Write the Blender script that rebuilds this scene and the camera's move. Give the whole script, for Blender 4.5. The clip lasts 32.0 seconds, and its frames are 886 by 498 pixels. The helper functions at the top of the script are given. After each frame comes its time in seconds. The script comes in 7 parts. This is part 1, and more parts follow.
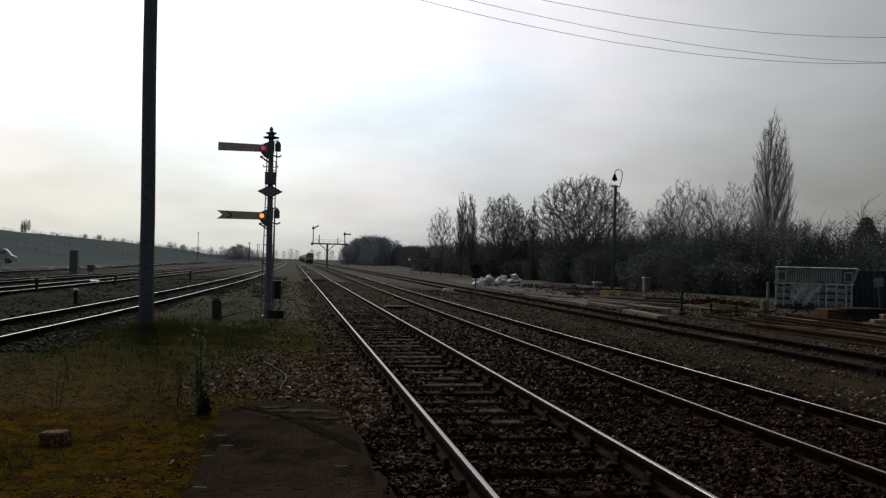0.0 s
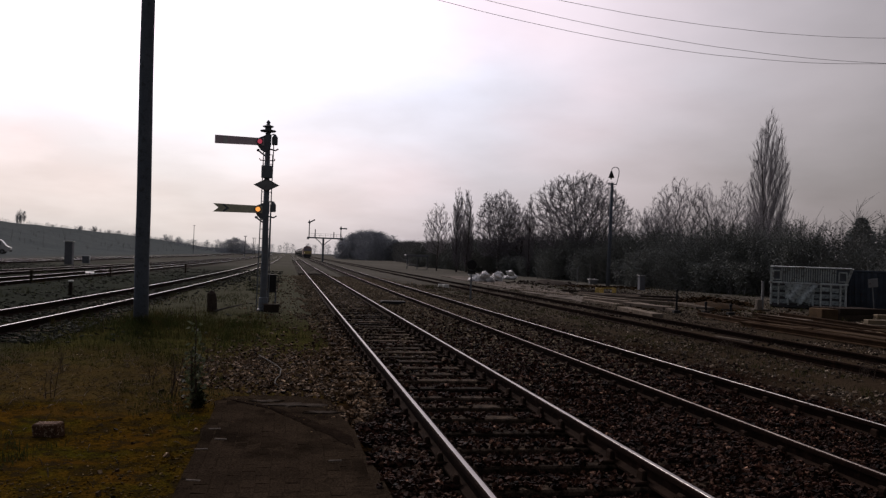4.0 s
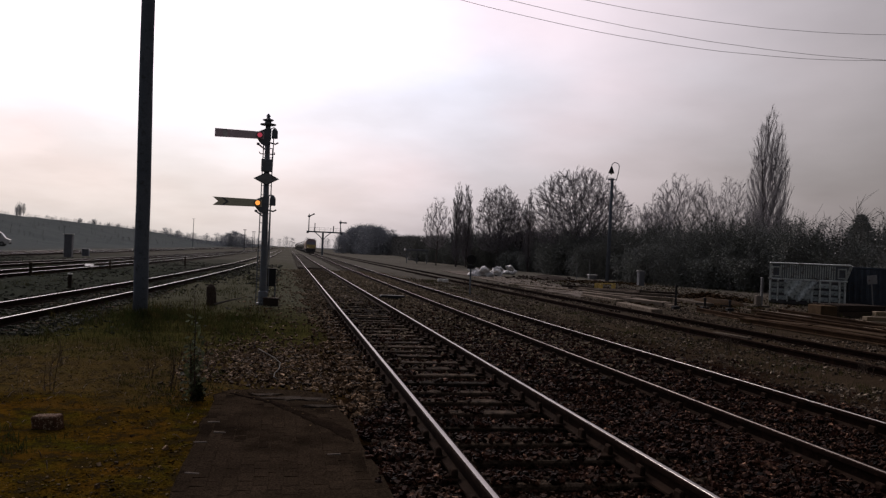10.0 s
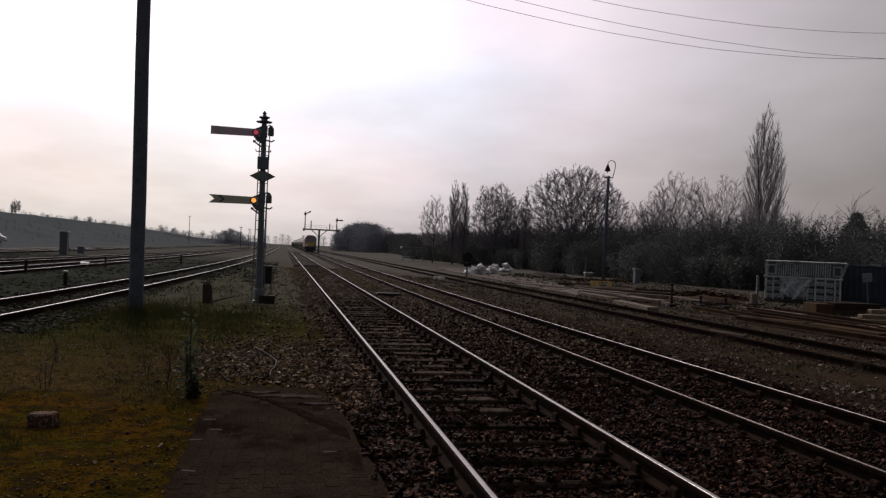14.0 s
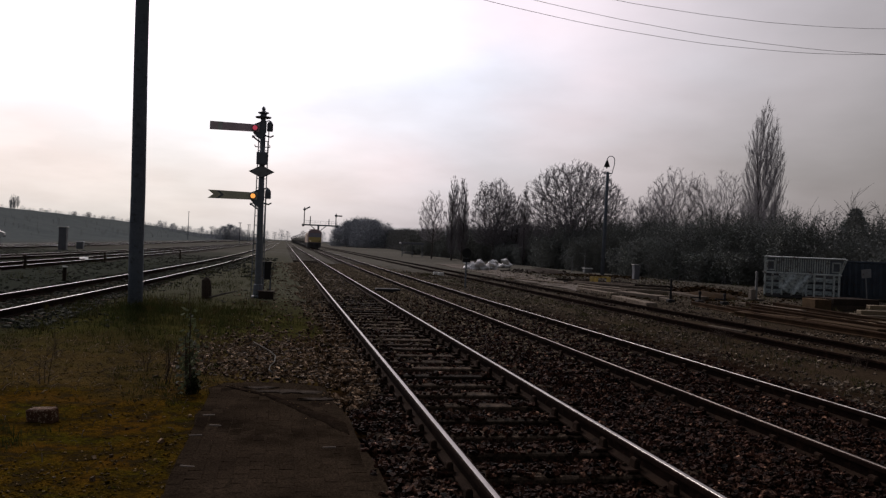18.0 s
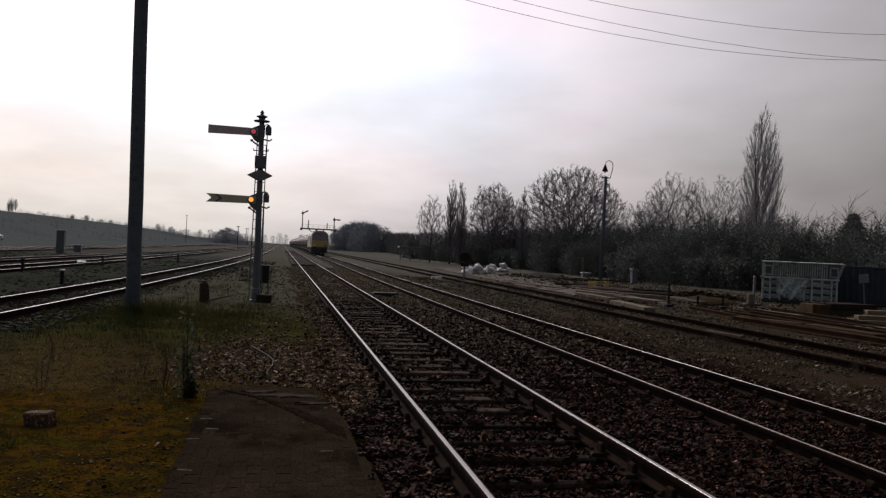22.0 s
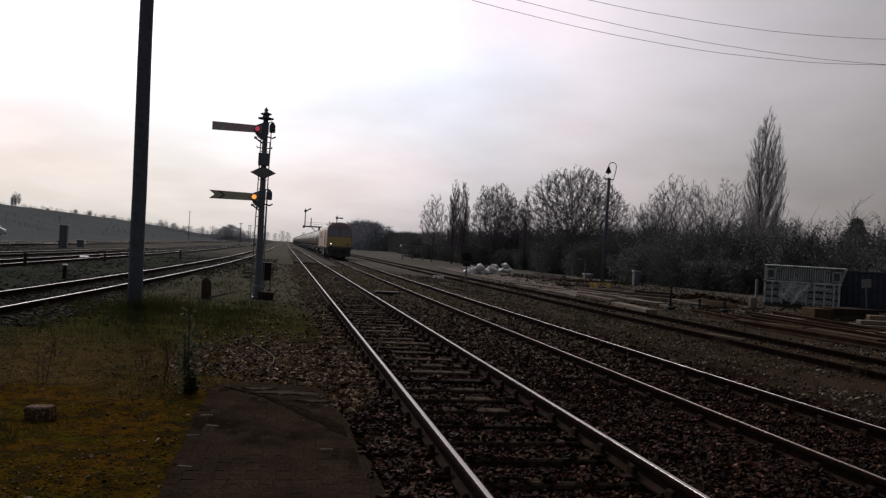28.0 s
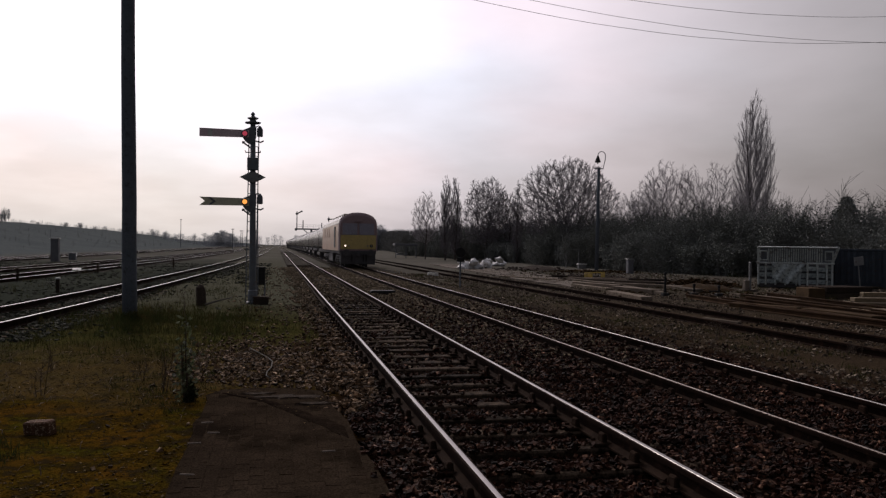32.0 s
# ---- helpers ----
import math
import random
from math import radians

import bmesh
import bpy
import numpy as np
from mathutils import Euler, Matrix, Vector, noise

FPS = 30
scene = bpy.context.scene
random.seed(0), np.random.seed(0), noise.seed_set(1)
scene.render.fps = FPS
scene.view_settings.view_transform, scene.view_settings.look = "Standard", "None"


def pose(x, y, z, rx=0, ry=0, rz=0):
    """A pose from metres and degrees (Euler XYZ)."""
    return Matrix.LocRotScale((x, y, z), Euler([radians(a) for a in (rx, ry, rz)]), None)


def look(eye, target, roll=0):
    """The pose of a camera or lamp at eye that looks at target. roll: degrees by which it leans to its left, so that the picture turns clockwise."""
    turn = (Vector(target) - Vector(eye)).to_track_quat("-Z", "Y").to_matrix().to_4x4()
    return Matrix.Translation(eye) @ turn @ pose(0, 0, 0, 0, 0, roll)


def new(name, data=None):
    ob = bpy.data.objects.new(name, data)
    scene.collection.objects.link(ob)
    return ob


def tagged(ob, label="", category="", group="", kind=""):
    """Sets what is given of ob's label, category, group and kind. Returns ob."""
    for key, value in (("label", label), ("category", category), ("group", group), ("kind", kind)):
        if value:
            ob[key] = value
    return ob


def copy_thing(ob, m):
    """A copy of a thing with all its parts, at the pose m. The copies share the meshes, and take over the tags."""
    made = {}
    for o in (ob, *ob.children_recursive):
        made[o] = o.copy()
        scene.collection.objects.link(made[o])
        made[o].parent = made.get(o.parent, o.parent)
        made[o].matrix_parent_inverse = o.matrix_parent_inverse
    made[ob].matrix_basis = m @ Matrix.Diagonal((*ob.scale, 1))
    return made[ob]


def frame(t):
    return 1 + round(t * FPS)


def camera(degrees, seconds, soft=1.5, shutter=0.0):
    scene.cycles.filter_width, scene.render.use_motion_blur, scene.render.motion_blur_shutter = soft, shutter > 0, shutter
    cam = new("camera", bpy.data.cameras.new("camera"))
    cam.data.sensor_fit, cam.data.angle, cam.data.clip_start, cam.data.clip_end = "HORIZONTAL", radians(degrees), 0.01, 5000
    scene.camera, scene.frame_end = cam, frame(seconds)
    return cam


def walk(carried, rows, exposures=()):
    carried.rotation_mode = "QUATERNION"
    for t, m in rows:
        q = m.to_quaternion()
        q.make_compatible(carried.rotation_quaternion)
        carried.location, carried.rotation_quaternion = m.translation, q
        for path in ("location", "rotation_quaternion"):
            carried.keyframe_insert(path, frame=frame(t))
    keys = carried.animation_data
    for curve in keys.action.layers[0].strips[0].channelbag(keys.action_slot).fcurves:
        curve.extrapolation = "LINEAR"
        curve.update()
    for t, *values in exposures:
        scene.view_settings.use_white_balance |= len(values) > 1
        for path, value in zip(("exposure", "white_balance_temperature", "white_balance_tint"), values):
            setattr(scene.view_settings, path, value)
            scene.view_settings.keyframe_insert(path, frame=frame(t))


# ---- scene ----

# ---- camera: it stands beside the line and sways a little; seconds, turn, tilt, lean in degrees ----
EYE = (0.0, 0.0, 1.718)
SWAY = [
    (0, 10.58, 0.97, 1.49), (0.5, 10.48, 1.02, 1.64), (1, 10.41, 0.96, 1.95), (1.5, 10.75, 0.73, 1.91), (2, 10.83, 0.65, 1.76),
    (2.5, 10.96, 0.57, 2.04), (3, 10.82, 0.73, 2.21), (3.5, 10.84, 0.74, 2.17), (5.5, 10.95, 0.26, 2.07), (6, 10.95, 0.27, 2.14),
    (6.5, 10.99, 0.36, 1.95), (7, 10.90, 0.54, 2.07), (7.5, 10.97, 0.38, 2.32), (8, 11.02, 0.21, 2.35), (8.5, 11.03, 0.25, 2.32),
    (9, 11.06, 0.38, 2.45), (9.5, 10.90, 0.37, 2.49), (10, 10.92, 0.28, 2.42), (10.5, 10.92, 0.38, 2.32), (11, 10.94, 0.50, 2.48),
    (11.5, 10.94, 0.43, 2.47), (12, 11.08, 0.22, 2.38), (12.5, 11.12, 0.10, 2.35), (13, 11.11, -0.11, 2.71), (13.5, 11.22, -0.06, 2.70),
    (14, 11.19, 0.13, 2.46), (14.5, 11.00, 0.66, 1.52), (16.5, 11.23, -0.04, 2.43), (17, 11.17, -0.07, 2.60), (17.5, 11.29, -0.24, 2.50),
    (18, 11.26, -0.18, 2.49), (18.5, 11.18, 0.09, 2.59), (19, 11.37, 0.08, 2.61), (19.5, 11.28, -0.01, 2.69), (20, 11.22, -0.08, 2.62),
    (20.5, 11.32, 0.00, 2.83), (21, 11.39, 0.17, 2.61), (21.5, 11.34, 0.22, 2.55), (22, 11.38, 0.12, 2.62), (22.5, 11.32, 0.10, 2.77),
    (23, 11.36, 0.16, 3.17), (23.5, 11.30, 0.10, 2.89), (24, 11.14, -0.08, 2.83), (24.5, 11.12, -0.01, 3.00), (25, 11.14, 0.19, 3.57),
    (25.5, 11.26, 0.28, 3.60), (27.5, 11.28, 0.11, 3.72), (28, 11.22, 0.08, 3.34), (28.5, 11.37, 0.07, 3.31), (29, 11.46, 0.04, 3.57),
    (29.5, 11.64, -0.21, 3.27), (30, 11.53, -0.26, 2.89), (30.5, 11.11, -0.27, 2.65), (31, 11.13, -0.30, 1.31), (31.5, 11.29, -0.10, 0.60),
    (32, 11.71, -0.16, 0.78)]
cam = camera(57.8, 32.0, soft=1.3)
walk(cam, [(t, pose(*EYE, 90 + tilt, 0, -turn) @ pose(0, 0, 0, 0, 0, lean)) for t, turn, tilt, lean in SWAY],
     exposures=[(0, 0.0, 6270, 0), (1, -0.09, 6340, 4), (3, -0.06, 6450, 10), (6, -0.04, 6700, 24), (9, -0.04, 6650, 17), (11, -0.03, 6600, 15), (13, -0.02, 6600, 15), (16.5, 0.0, 6500, 10), (19, 0.04, 6550, 14), (21, 0.02, 6530, 12), (23, 0.0, 6500, 10), (28, 0.0, 6500, 11), (32, 0.0, 6550, 14)])

# ---- light: a hazy spring sky, the veiled sun ahead and to one side ----
SUN_AZ, SUN_EL = -11.0, 33.0
SUN_DIR = Vector((math.sin(radians(SUN_AZ)) * math.cos(radians(SUN_EL)), math.cos(radians(SUN_AZ)) * math.cos(radians(SUN_EL)), math.sin(radians(SUN_EL))))
sun = new("sun", bpy.data.lights.new("sun", "SUN"))
sun.data.energy, sun.data.angle, sun.data.color = 1.15, radians(6), (1.0, 0.93, 0.84)
sun.matrix_world = look(SUN_DIR * 200, (0, 0, 0))

world = bpy.data.worlds.new("hazy_sky")
scene.world = world
world.use_nodes = True


def sky_nodes():
    tree = world.node_tree
    N, L = tree.nodes, tree.links
    N.clear()
    out, bg = N.new("ShaderNodeOutputWorld"), N.new("ShaderNodeBackground")
    coord = N.new("ShaderNodeTexCoord")
    ray = coord.outputs["Generated"]

    def math_node(op, a, b=None, clamp=False):
        m = N.new("ShaderNodeMath")
        m.operation, m.use_clamp = op, clamp
        for slot, v in zip(m.inputs, (a, b)):
            if v is None:
                continue
            if isinstance(v, (int, float)):
                slot.default_value = v
            else:
                L.new(v, slot)
        return m.outputs[0]

    nish = N.new("ShaderNodeTexSky")
    nish.sky_type, nish.sun_disc = "NISHITA", False
    nish.sun_elevation, nish.sun_rotation = radians(SUN_EL), radians(SUN_AZ)
    nish.dust_density, nish.air_density = 4.0, 1.5
    dot = N.new("ShaderNodeVectorMath")
    dot.operation = "DOT_PRODUCT"
    L.new(ray, dot.inputs[0])
    dot.inputs[1].default_value = SUN_DIR
    d = math_node("MAXIMUM", dot.outputs["Value"], 0.0)
    glow = math_node("POWER", d, 3.5)
    core = math_node("POWER", d, 40.0)
    sep = N.new("ShaderNodeSeparateXYZ")
    L.new(ray, sep.inputs[0])
    # cloud layer: the ray meets a flat deck overhead
    up = math_node("ADD", math_node("MAXIMUM", sep.outputs["Z"], 0.0), 0.22)
    flat = N.new("ShaderNodeVectorMath")
    flat.operation = "DIVIDE"
    com = N.new("ShaderNodeCombineXYZ")
    for i in range(3):
        L.new(up, com.inputs[i])
    L.new(ray, flat.inputs[0])
    L.new(com.outputs[0], flat.inputs[1])
    cloud = N.new("ShaderNodeTexNoise")
    cloud.inputs["Scale"].default_value, cloud.inputs["Detail"].default_value, cloud.inputs["Roughness"].default_value = 1.6, 6.0, 0.5
    L.new(flat.outputs[0], cloud.inputs["Vector"])
    soft = N.new("ShaderNodeMapRange")
    soft.inputs[1].default_value, soft.inputs[2].default_value = 0.35, 0.65
    soft.inputs[3].default_value, soft.inputs[4].default_value = 0.90, 1.12
    L.new(cloud.outputs["Fac"], soft.inputs[0])
    light = math_node("ADD", math_node("ADD", 0.072, math_node("MULTIPLY", glow, SKY_GLOW)), math_node("MULTIPLY", core, 1.2))
    # added fill: unseen sky opposite the sun, brightening what faces the camera
    anti = math_node("MAXIMUM", math_node("MULTIPLY", dot.outputs["Value"], -1.0), 0.0)
    light = math_node("ADD", light, math_node("MULTIPLY", anti, SKY_BACK))
    light = math_node("MULTIPLY", light, soft.outputs[0])
    # the haze dims the sky a little towards the horizon
    light = math_node("MULTIPLY", light, math_node("ADD", 0.80, math_node("MULTIPLY", math_node("MULTIPLY", sep.outputs["Z"], 4.5, True), 0.20)))
    tint = N.new("ShaderNodeMix")
    tint.data_type = "RGBA"
    veil = N.new("ShaderNodeTexNoise")
    veil.inputs["Scale"].default_value, veil.inputs["Detail"].default_value, veil.inputs["Roughness"].default_value = 0.85, 3.0, 0.45
    L.new(flat.outputs[0], veil.inputs["Vector"])
    rose = N.new("ShaderNodeMapRange")
    rose.inputs[1].default_value, rose.inputs[2].default_value = 0.42, 0.58
    L.new(veil.outputs["Fac"], rose.inputs[0])
    # thin cloud is rose-white, the gaps in it show pale blue
    tint.inputs[6].default_value, tint.inputs[7].default_value = (0.905, 0.962, 1.13, 1), (1.04, 0.93, 1.055, 1)
    L.new(rose.outputs[0], tint.inputs[0])
    low = N.new("ShaderNodeMix")
    low.data_type = "RGBA"
    dusk = N.new("ShaderNodeMix")
    dusk.data_type = "RGBA"
    dusk.inputs[6].default_value, dusk.inputs[7].default_value = (1.0, 0.968, 0.925, 1), (0.99, 0.935, 1.01, 1)
    L.new(math_node("ADD", math_node("MULTIPLY", sep.outputs["X"], 3.0), 0.35, True), dusk.inputs[0])
    L.new(dusk.outputs[2], low.inputs[7])
    L.new(tint.outputs[2], low.inputs[6])
    L.new(math_node("SUBTRACT", 1.0, math_node("MULTIPLY", sep.outputs["Z"], 5.0, True), True), low.inputs[0])
    cover = N.new("ShaderNodeMix")
    cover.data_type, cover.blend_type = "RGBA", "MULTIPLY"
    cover.inputs[0].default_value = 1.0
    grey = N.new("ShaderNodeCombineColor")
    for i in range(3):
        L.new(light, grey.inputs[i])
    warm = N.new("ShaderNodeMix")
    warm.data_type = "RGBA"
    warm.inputs[7].default_value = (1.01, 0.948, 0.985, 1)
    L.new(low.outputs[2], warm.inputs[6])
    L.new(math_node("MULTIPLY", math_node("SUBTRACT", sep.outputs["X"], 0.18), 2.2, True), warm.inputs[0])
    L.new(warm.outputs[2], cover.inputs[6])
    L.new(grey.outputs[0], cover.inputs[7])
    thin = N.new("ShaderNodeMix")
    thin.data_type, thin.blend_type = "RGBA", "ADD"
    thin.inputs[0].default_value = 0.01
    L.new(cover.outputs[2], thin.inputs[6])
    L.new(nish.outputs[0], thin.inputs[7])
    L.new(thin.outputs[2], bg.inputs["Color"])
    bg.inputs["Strength"].default_value = 1.0
    L.new(bg.outputs[0], out.inputs[0])


SKY_GLOW, SKY_BACK = 1.24, 0.10
sky_nodes()


# ---- materials ----
def mat(name, c1, c2, scale=4.0, rough=0.75, metal=0.0, bump=0.25, fine=40.0, c3=None, amount=0.5, vary=0.12, spot=9.0, depth=0.02, spec=0.5,
        where="Object", island=False, contrast=0.28, thin=0.0):
    """Two colours mixed by a broad noise, a third in patches, a fine grain in value and relief, and a difference from piece to piece."""
    m = bpy.data.materials.new(name)
    m.use_nodes = True
    N, L = m.node_tree.nodes, m.node_tree.links
    b = N["Principled BSDF"]
    co = N.new("ShaderNodeTexCoord")
    src = co.outputs["Object"]
    if where == "World":
        src = N.new("ShaderNodeNewGeometry").outputs["Position"]

    def noise_node(s, detail, rough_n=0.6):
        n = N.new("ShaderNodeTexNoise")
        n.inputs["Scale"].default_value, n.inputs["Detail"].default_value, n.inputs["Roughness"].default_value = s, detail, rough_n
        L.new(src, n.inputs["Vector"])
        return n.outputs["Fac"]

    def ramp(v, lo, hi, a=0.0, c=1.0):
        r = N.new("ShaderNodeMapRange")
        for i, x in enumerate((lo, hi, a, c)):
            r.inputs[i + 1].default_value = x
        L.new(v, r.inputs[0])
        return r.outputs[0]

    def mix(fac, a, c, blend="MIX"):
        x = N.new("ShaderNodeMix")
        x.data_type, x.blend_type = "RGBA", blend
        for slot, v in ((x.inputs[0], fac), (x.inputs[6], a), (x.inputs[7], c)):
            if isinstance(v, (tuple, list)):
                slot.default_value = (*v, 1) if len(v) == 3 else v
            elif isinstance(v, float):
                slot.default_value = v
            else:
                L.new(v, slot)
        return x.outputs[2]

    broad, grain = noise_node(scale, 5.0), noise_node(fine, 3.0, 0.7)
    col = mix(ramp(broad, 0.35, 0.65), c1, c2)
    if c3:
        col = mix(ramp(noise_node(spot, 4.0), 0.62 - 0.25 * amount, 0.72 - 0.2 * amount), col, c3)
    g = N.new("ShaderNodeCombineColor")
    gv = ramp(grain, 0.3, 0.7, 1 - contrast, 1 + contrast)
    for i in range(3):
        L.new(gv, g.inputs[i])
    col = mix(1.0, col, g.outputs[0], "MULTIPLY")
    info = N.new("ShaderNodeNewGeometry").outputs["Random Per Island"] if island else N.new("ShaderNodeObjectInfo").outputs["Random"]
    v = ramp(info, 0.0, 1.0, 1 - vary, 1 + vary)
    h = N.new("ShaderNodeCombineColor")
    for i in range(3):
        L.new(v, h.inputs[i])
    col = mix(1.0, col, h.outputs[0], "MULTIPLY")
    L.new(col, b.inputs["Base Color"])
    L.new(ramp(grain, 0.3, 0.7, max(rough - 0.12, 0.05), min(rough + 0.12, 1.0)), b.inputs["Roughness"])
    b.inputs["Metallic"].default_value, b.inputs["Specular IOR Level"].default_value = metal, spec
    if bump:
        bp = N.new("ShaderNodeBump")
        bp.inputs["Strength"].default_value, bp.inputs["Distance"].default_value = bump, depth
        L.new(grain, bp.inputs["Height"])
        L.new(bp.outputs[0], b.inputs["Normal"])
    if thin:
        # daylight passes through leaves and blades
        through_leaf, both = N.new("ShaderNodeBsdfTranslucent"), N.new("ShaderNodeMixShader")
        both.inputs[0].default_value = thin
        L.new(col, through_leaf.inputs["Color"])
        L.new(b.outputs[0], both.inputs[1])
        L.new(through_leaf.outputs[0], both.inputs[2])
        L.new(both.outputs[0], N["Material Output"].inputs["Surface"])
    return m


def glow_mat(name, colour, strength):
    m = bpy.data.materials.new(name)
    m.use_nodes = True
    b = m.node_tree.nodes["Principled BSDF"]
    b.inputs["Base Color"].default_value = (*colour, 1)
    b.inputs["Emission Color"].default_value, b.inputs["Emission Strength"].default_value = (*colour, 1), strength
    return m


RAIL_RUST = mat("rail_rust", (0.0150, 0.0080, 0.0056), (0.0095, 0.0052, 0.0038), 3, 0.95, 0, 0.3, 60, (0.026, 0.0140, 0.0095), 0.3, spec=0.02)
# Dusty, and lighter than the web, whose darker colour stands for the head's shade.
RAIL_FOOT = mat("dusty_lit_rail_foot", (0.030, 0.0180, 0.0122), (0.017, 0.0102, 0.0072), 3, 0.95, 0, 0.4, 60, (0.011, 0.0068, 0.0049), 0.3, spec=0.02)
RAIL_TOP = mat("rail_polish", (0.24, 0.215, 0.20), (0.17, 0.15, 0.138), 2, 0.38, 0.45, 0.03, 90, (0.10, 0.075, 0.06), 0.15, vary=0.0, spot=1.2, spec=0.9)
RAIL_BRIGHT = mat("mirror_rail_top", (0.58, 0.57, 0.54), (0.48, 0.465, 0.44), 2, 0.24, 0.85, 0.02, 90, (0.20, 0.17, 0.145), 0.12, vary=0.0, spot=0.8, spec=0.9)
RAIL_DULL = mat("rail_dull", (0.13, 0.10, 0.085), (0.085, 0.062, 0.05), 2, 0.45, 0.7, 0.05, 90, vary=0.0)
SLEEPER = mat("sleeper_timber", (0.036, 0.0245, 0.0165), (0.078, 0.0555, 0.0385), 5, 0.9, 0, 0.8, 60, (0.014, 0.0096, 0.0068), 0.5, vary=0.75, spec=0.03, contrast=0.6)
# Paler copy for far sleepers, matching the haze put into the ground colour.
SLEEPER_FAR = mat("hazed_sleeper", (0.125, 0.112, 0.092), (0.095, 0.084, 0.068), 3, 0.9, 0, 0.4, 40, vary=0.2, spec=0.02)
# Grimy, and darkened further for vignette and weaker glare on this side.
BALLAST = mat("grimy_dimmed_ballast", (0.037, 0.0145, 0.0084), (0.0086, 0.0036, 0.0022), 6, 0.65, 0, 0.4, 90, (0.26, 0.14, 0.088), 0.17, vary=0.95, island=True, spec=0.03)
SHOULDER = mat("shoulder_ballast", (0.126, 0.078, 0.043), (0.052, 0.032, 0.0178), 6, 0.7, 0, 0.4, 90, (0.36, 0.25, 0.155), 0.3, vary=0.9, island=True, spec=0.03)
# Ballast colour lightened to hold the haze farther along the lines.
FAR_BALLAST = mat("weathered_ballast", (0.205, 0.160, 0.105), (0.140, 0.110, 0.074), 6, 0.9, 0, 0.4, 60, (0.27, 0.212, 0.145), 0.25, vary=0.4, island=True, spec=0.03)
CLINKER = mat("yard_clinker", (0.056, 0.058, 0.045), (0.036, 0.038, 0.030), 6, 0.9, 0, 0.4, 60, (0.10, 0.097, 0.078), 0.2, vary=0.4, island=True, spec=0.02)
LOOSE_BROWN = mat("loose_brown_stone", (0.058, 0.031, 0.0185), (0.018, 0.0098, 0.0060), 2, 0.7, 0, 0.4, 9, (0.26, 0.165, 0.11), 0.2, vary=0.9, spec=0.04, spot=2)
LOOSE_DARK = mat("loose_dark_stone", (0.046, 0.0190, 0.0115), (0.013, 0.0058, 0.0036), 2, 0.7, 0, 0.4, 9, (0.24, 0.145, 0.10), 0.2, vary=0.9, spec=0.04, spot=2)
RUST_TOP = mat("rusty_rail_top", (0.046, 0.0265, 0.0145), (0.025, 0.0145, 0.0085), 2, 0.9, 0, 0.1, 60, vary=0.4, spec=0.03)
LITTER = mat("leaf_litter", (0.095, 0.060, 0.022), (0.044, 0.029, 0.011), 6, 0.9, 0, 0.2, 60, (0.30, 0.22, 0.12), 0.14, vary=0.8, island=True, spec=0.03)
TARMAC = mat("paving_bed", (0.037, 0.0265, 0.0178), (0.027, 0.0195, 0.0132), 1.6, 0.95, 0, 0.9, 55, (0.018, 0.0130, 0.0090), 0.35, spot=2.0, spec=0.0, contrast=0.6)
PAVER = mat("worn_paving_brick", (0.040, 0.0285, 0.0190), (0.028, 0.0200, 0.0135), 1.5, 0.95, 0, 0.7, 60, (0.0165, 0.0118, 0.0082), 0.5, spot=0.9, vary=0.10, spec=0.0, where="World", contrast=0.6)
CONCRETE = mat("pale_concrete", (0.175, 0.148, 0.122), (0.122, 0.102, 0.084), 0.9, 0.9, 0, 0.3, 40, (0.072, 0.057, 0.043), 0.55, spot=0.7, spec=0.03)
GRASS = mat("grass_blade", (0.027, 0.037, 0.012), (0.040, 0.039, 0.0125), 0.8, 0.85, 0, 0, 20, (0.066, 0.048, 0.019), 0.4, vary=0.35, spot=3, island=True, spec=0.02, thin=0.3)
# Thicket leaf colour lifted for the haze before it.
LEAF = mat("hazed_leaf", (0.155, 0.166, 0.144), (0.171, 0.176, 0.162), 0.4, 0.95, 0, 0, 20, vary=0.03, island=True, spec=0.0, contrast=0.05)
SAPLING_LEAF = mat("sapling_leaf", (0.105, 0.120, 0.062), (0.045, 0.055, 0.024), 8, 0.6, 0, 0, 20, (0.26, 0.27, 0.18), 0.25, vary=0.6, island=True, spec=0.2, thin=0.4)
IVY_LEAF = mat("ivy_leaf", (0.016, 0.020, 0.008), (0.024, 0.024, 0.010), 8, 0.9, 0, 0, 20, vary=0.5, island=True, spec=0.0, thin=0.2)
# Lifted like the leaves, with the haze in the colour.
SCRUB = mat("hazed_scrub_twigs", (0.155, 0.156, 0.148), (0.135, 0.135, 0.128), 0.5, 0.95, 0, 0, 20, vary=0.05, island=True, spec=0.0)
BARK = mat("bark", (0.105, 0.092, 0.085), (0.075, 0.066, 0.060), 2, 0.95, 0, 0.5, 30, (0.085, 0.088, 0.06), 0.1, spec=0.05)
# These two twig greys are washed out to hold the haze over the trees.
TWIG = mat("hazed_bare_twigs", (0.245, 0.228, 0.24), (0.185, 0.172, 0.184), 0.7, 0.95, 0, 0, 20, vary=0.3, island=True, spec=0.05)
PALE_TWIG = mat("hazed_pale_twigs", (0.36, 0.335, 0.345), (0.29, 0.27, 0.28), 0.7, 0.95, 0, 0, 20, vary=0.3, island=True, spec=0.05)
# Haze over the distant woods is put into this pale, bluish, light-passing colour.
TWIG_FAR = mat("hazed_distant_twigs", (0.42, 0.44, 0.47), (0.36, 0.375, 0.40), 0.3, 0.95, 0, 0, 20, vary=0.15, island=True, spec=0.05, thin=0.5)
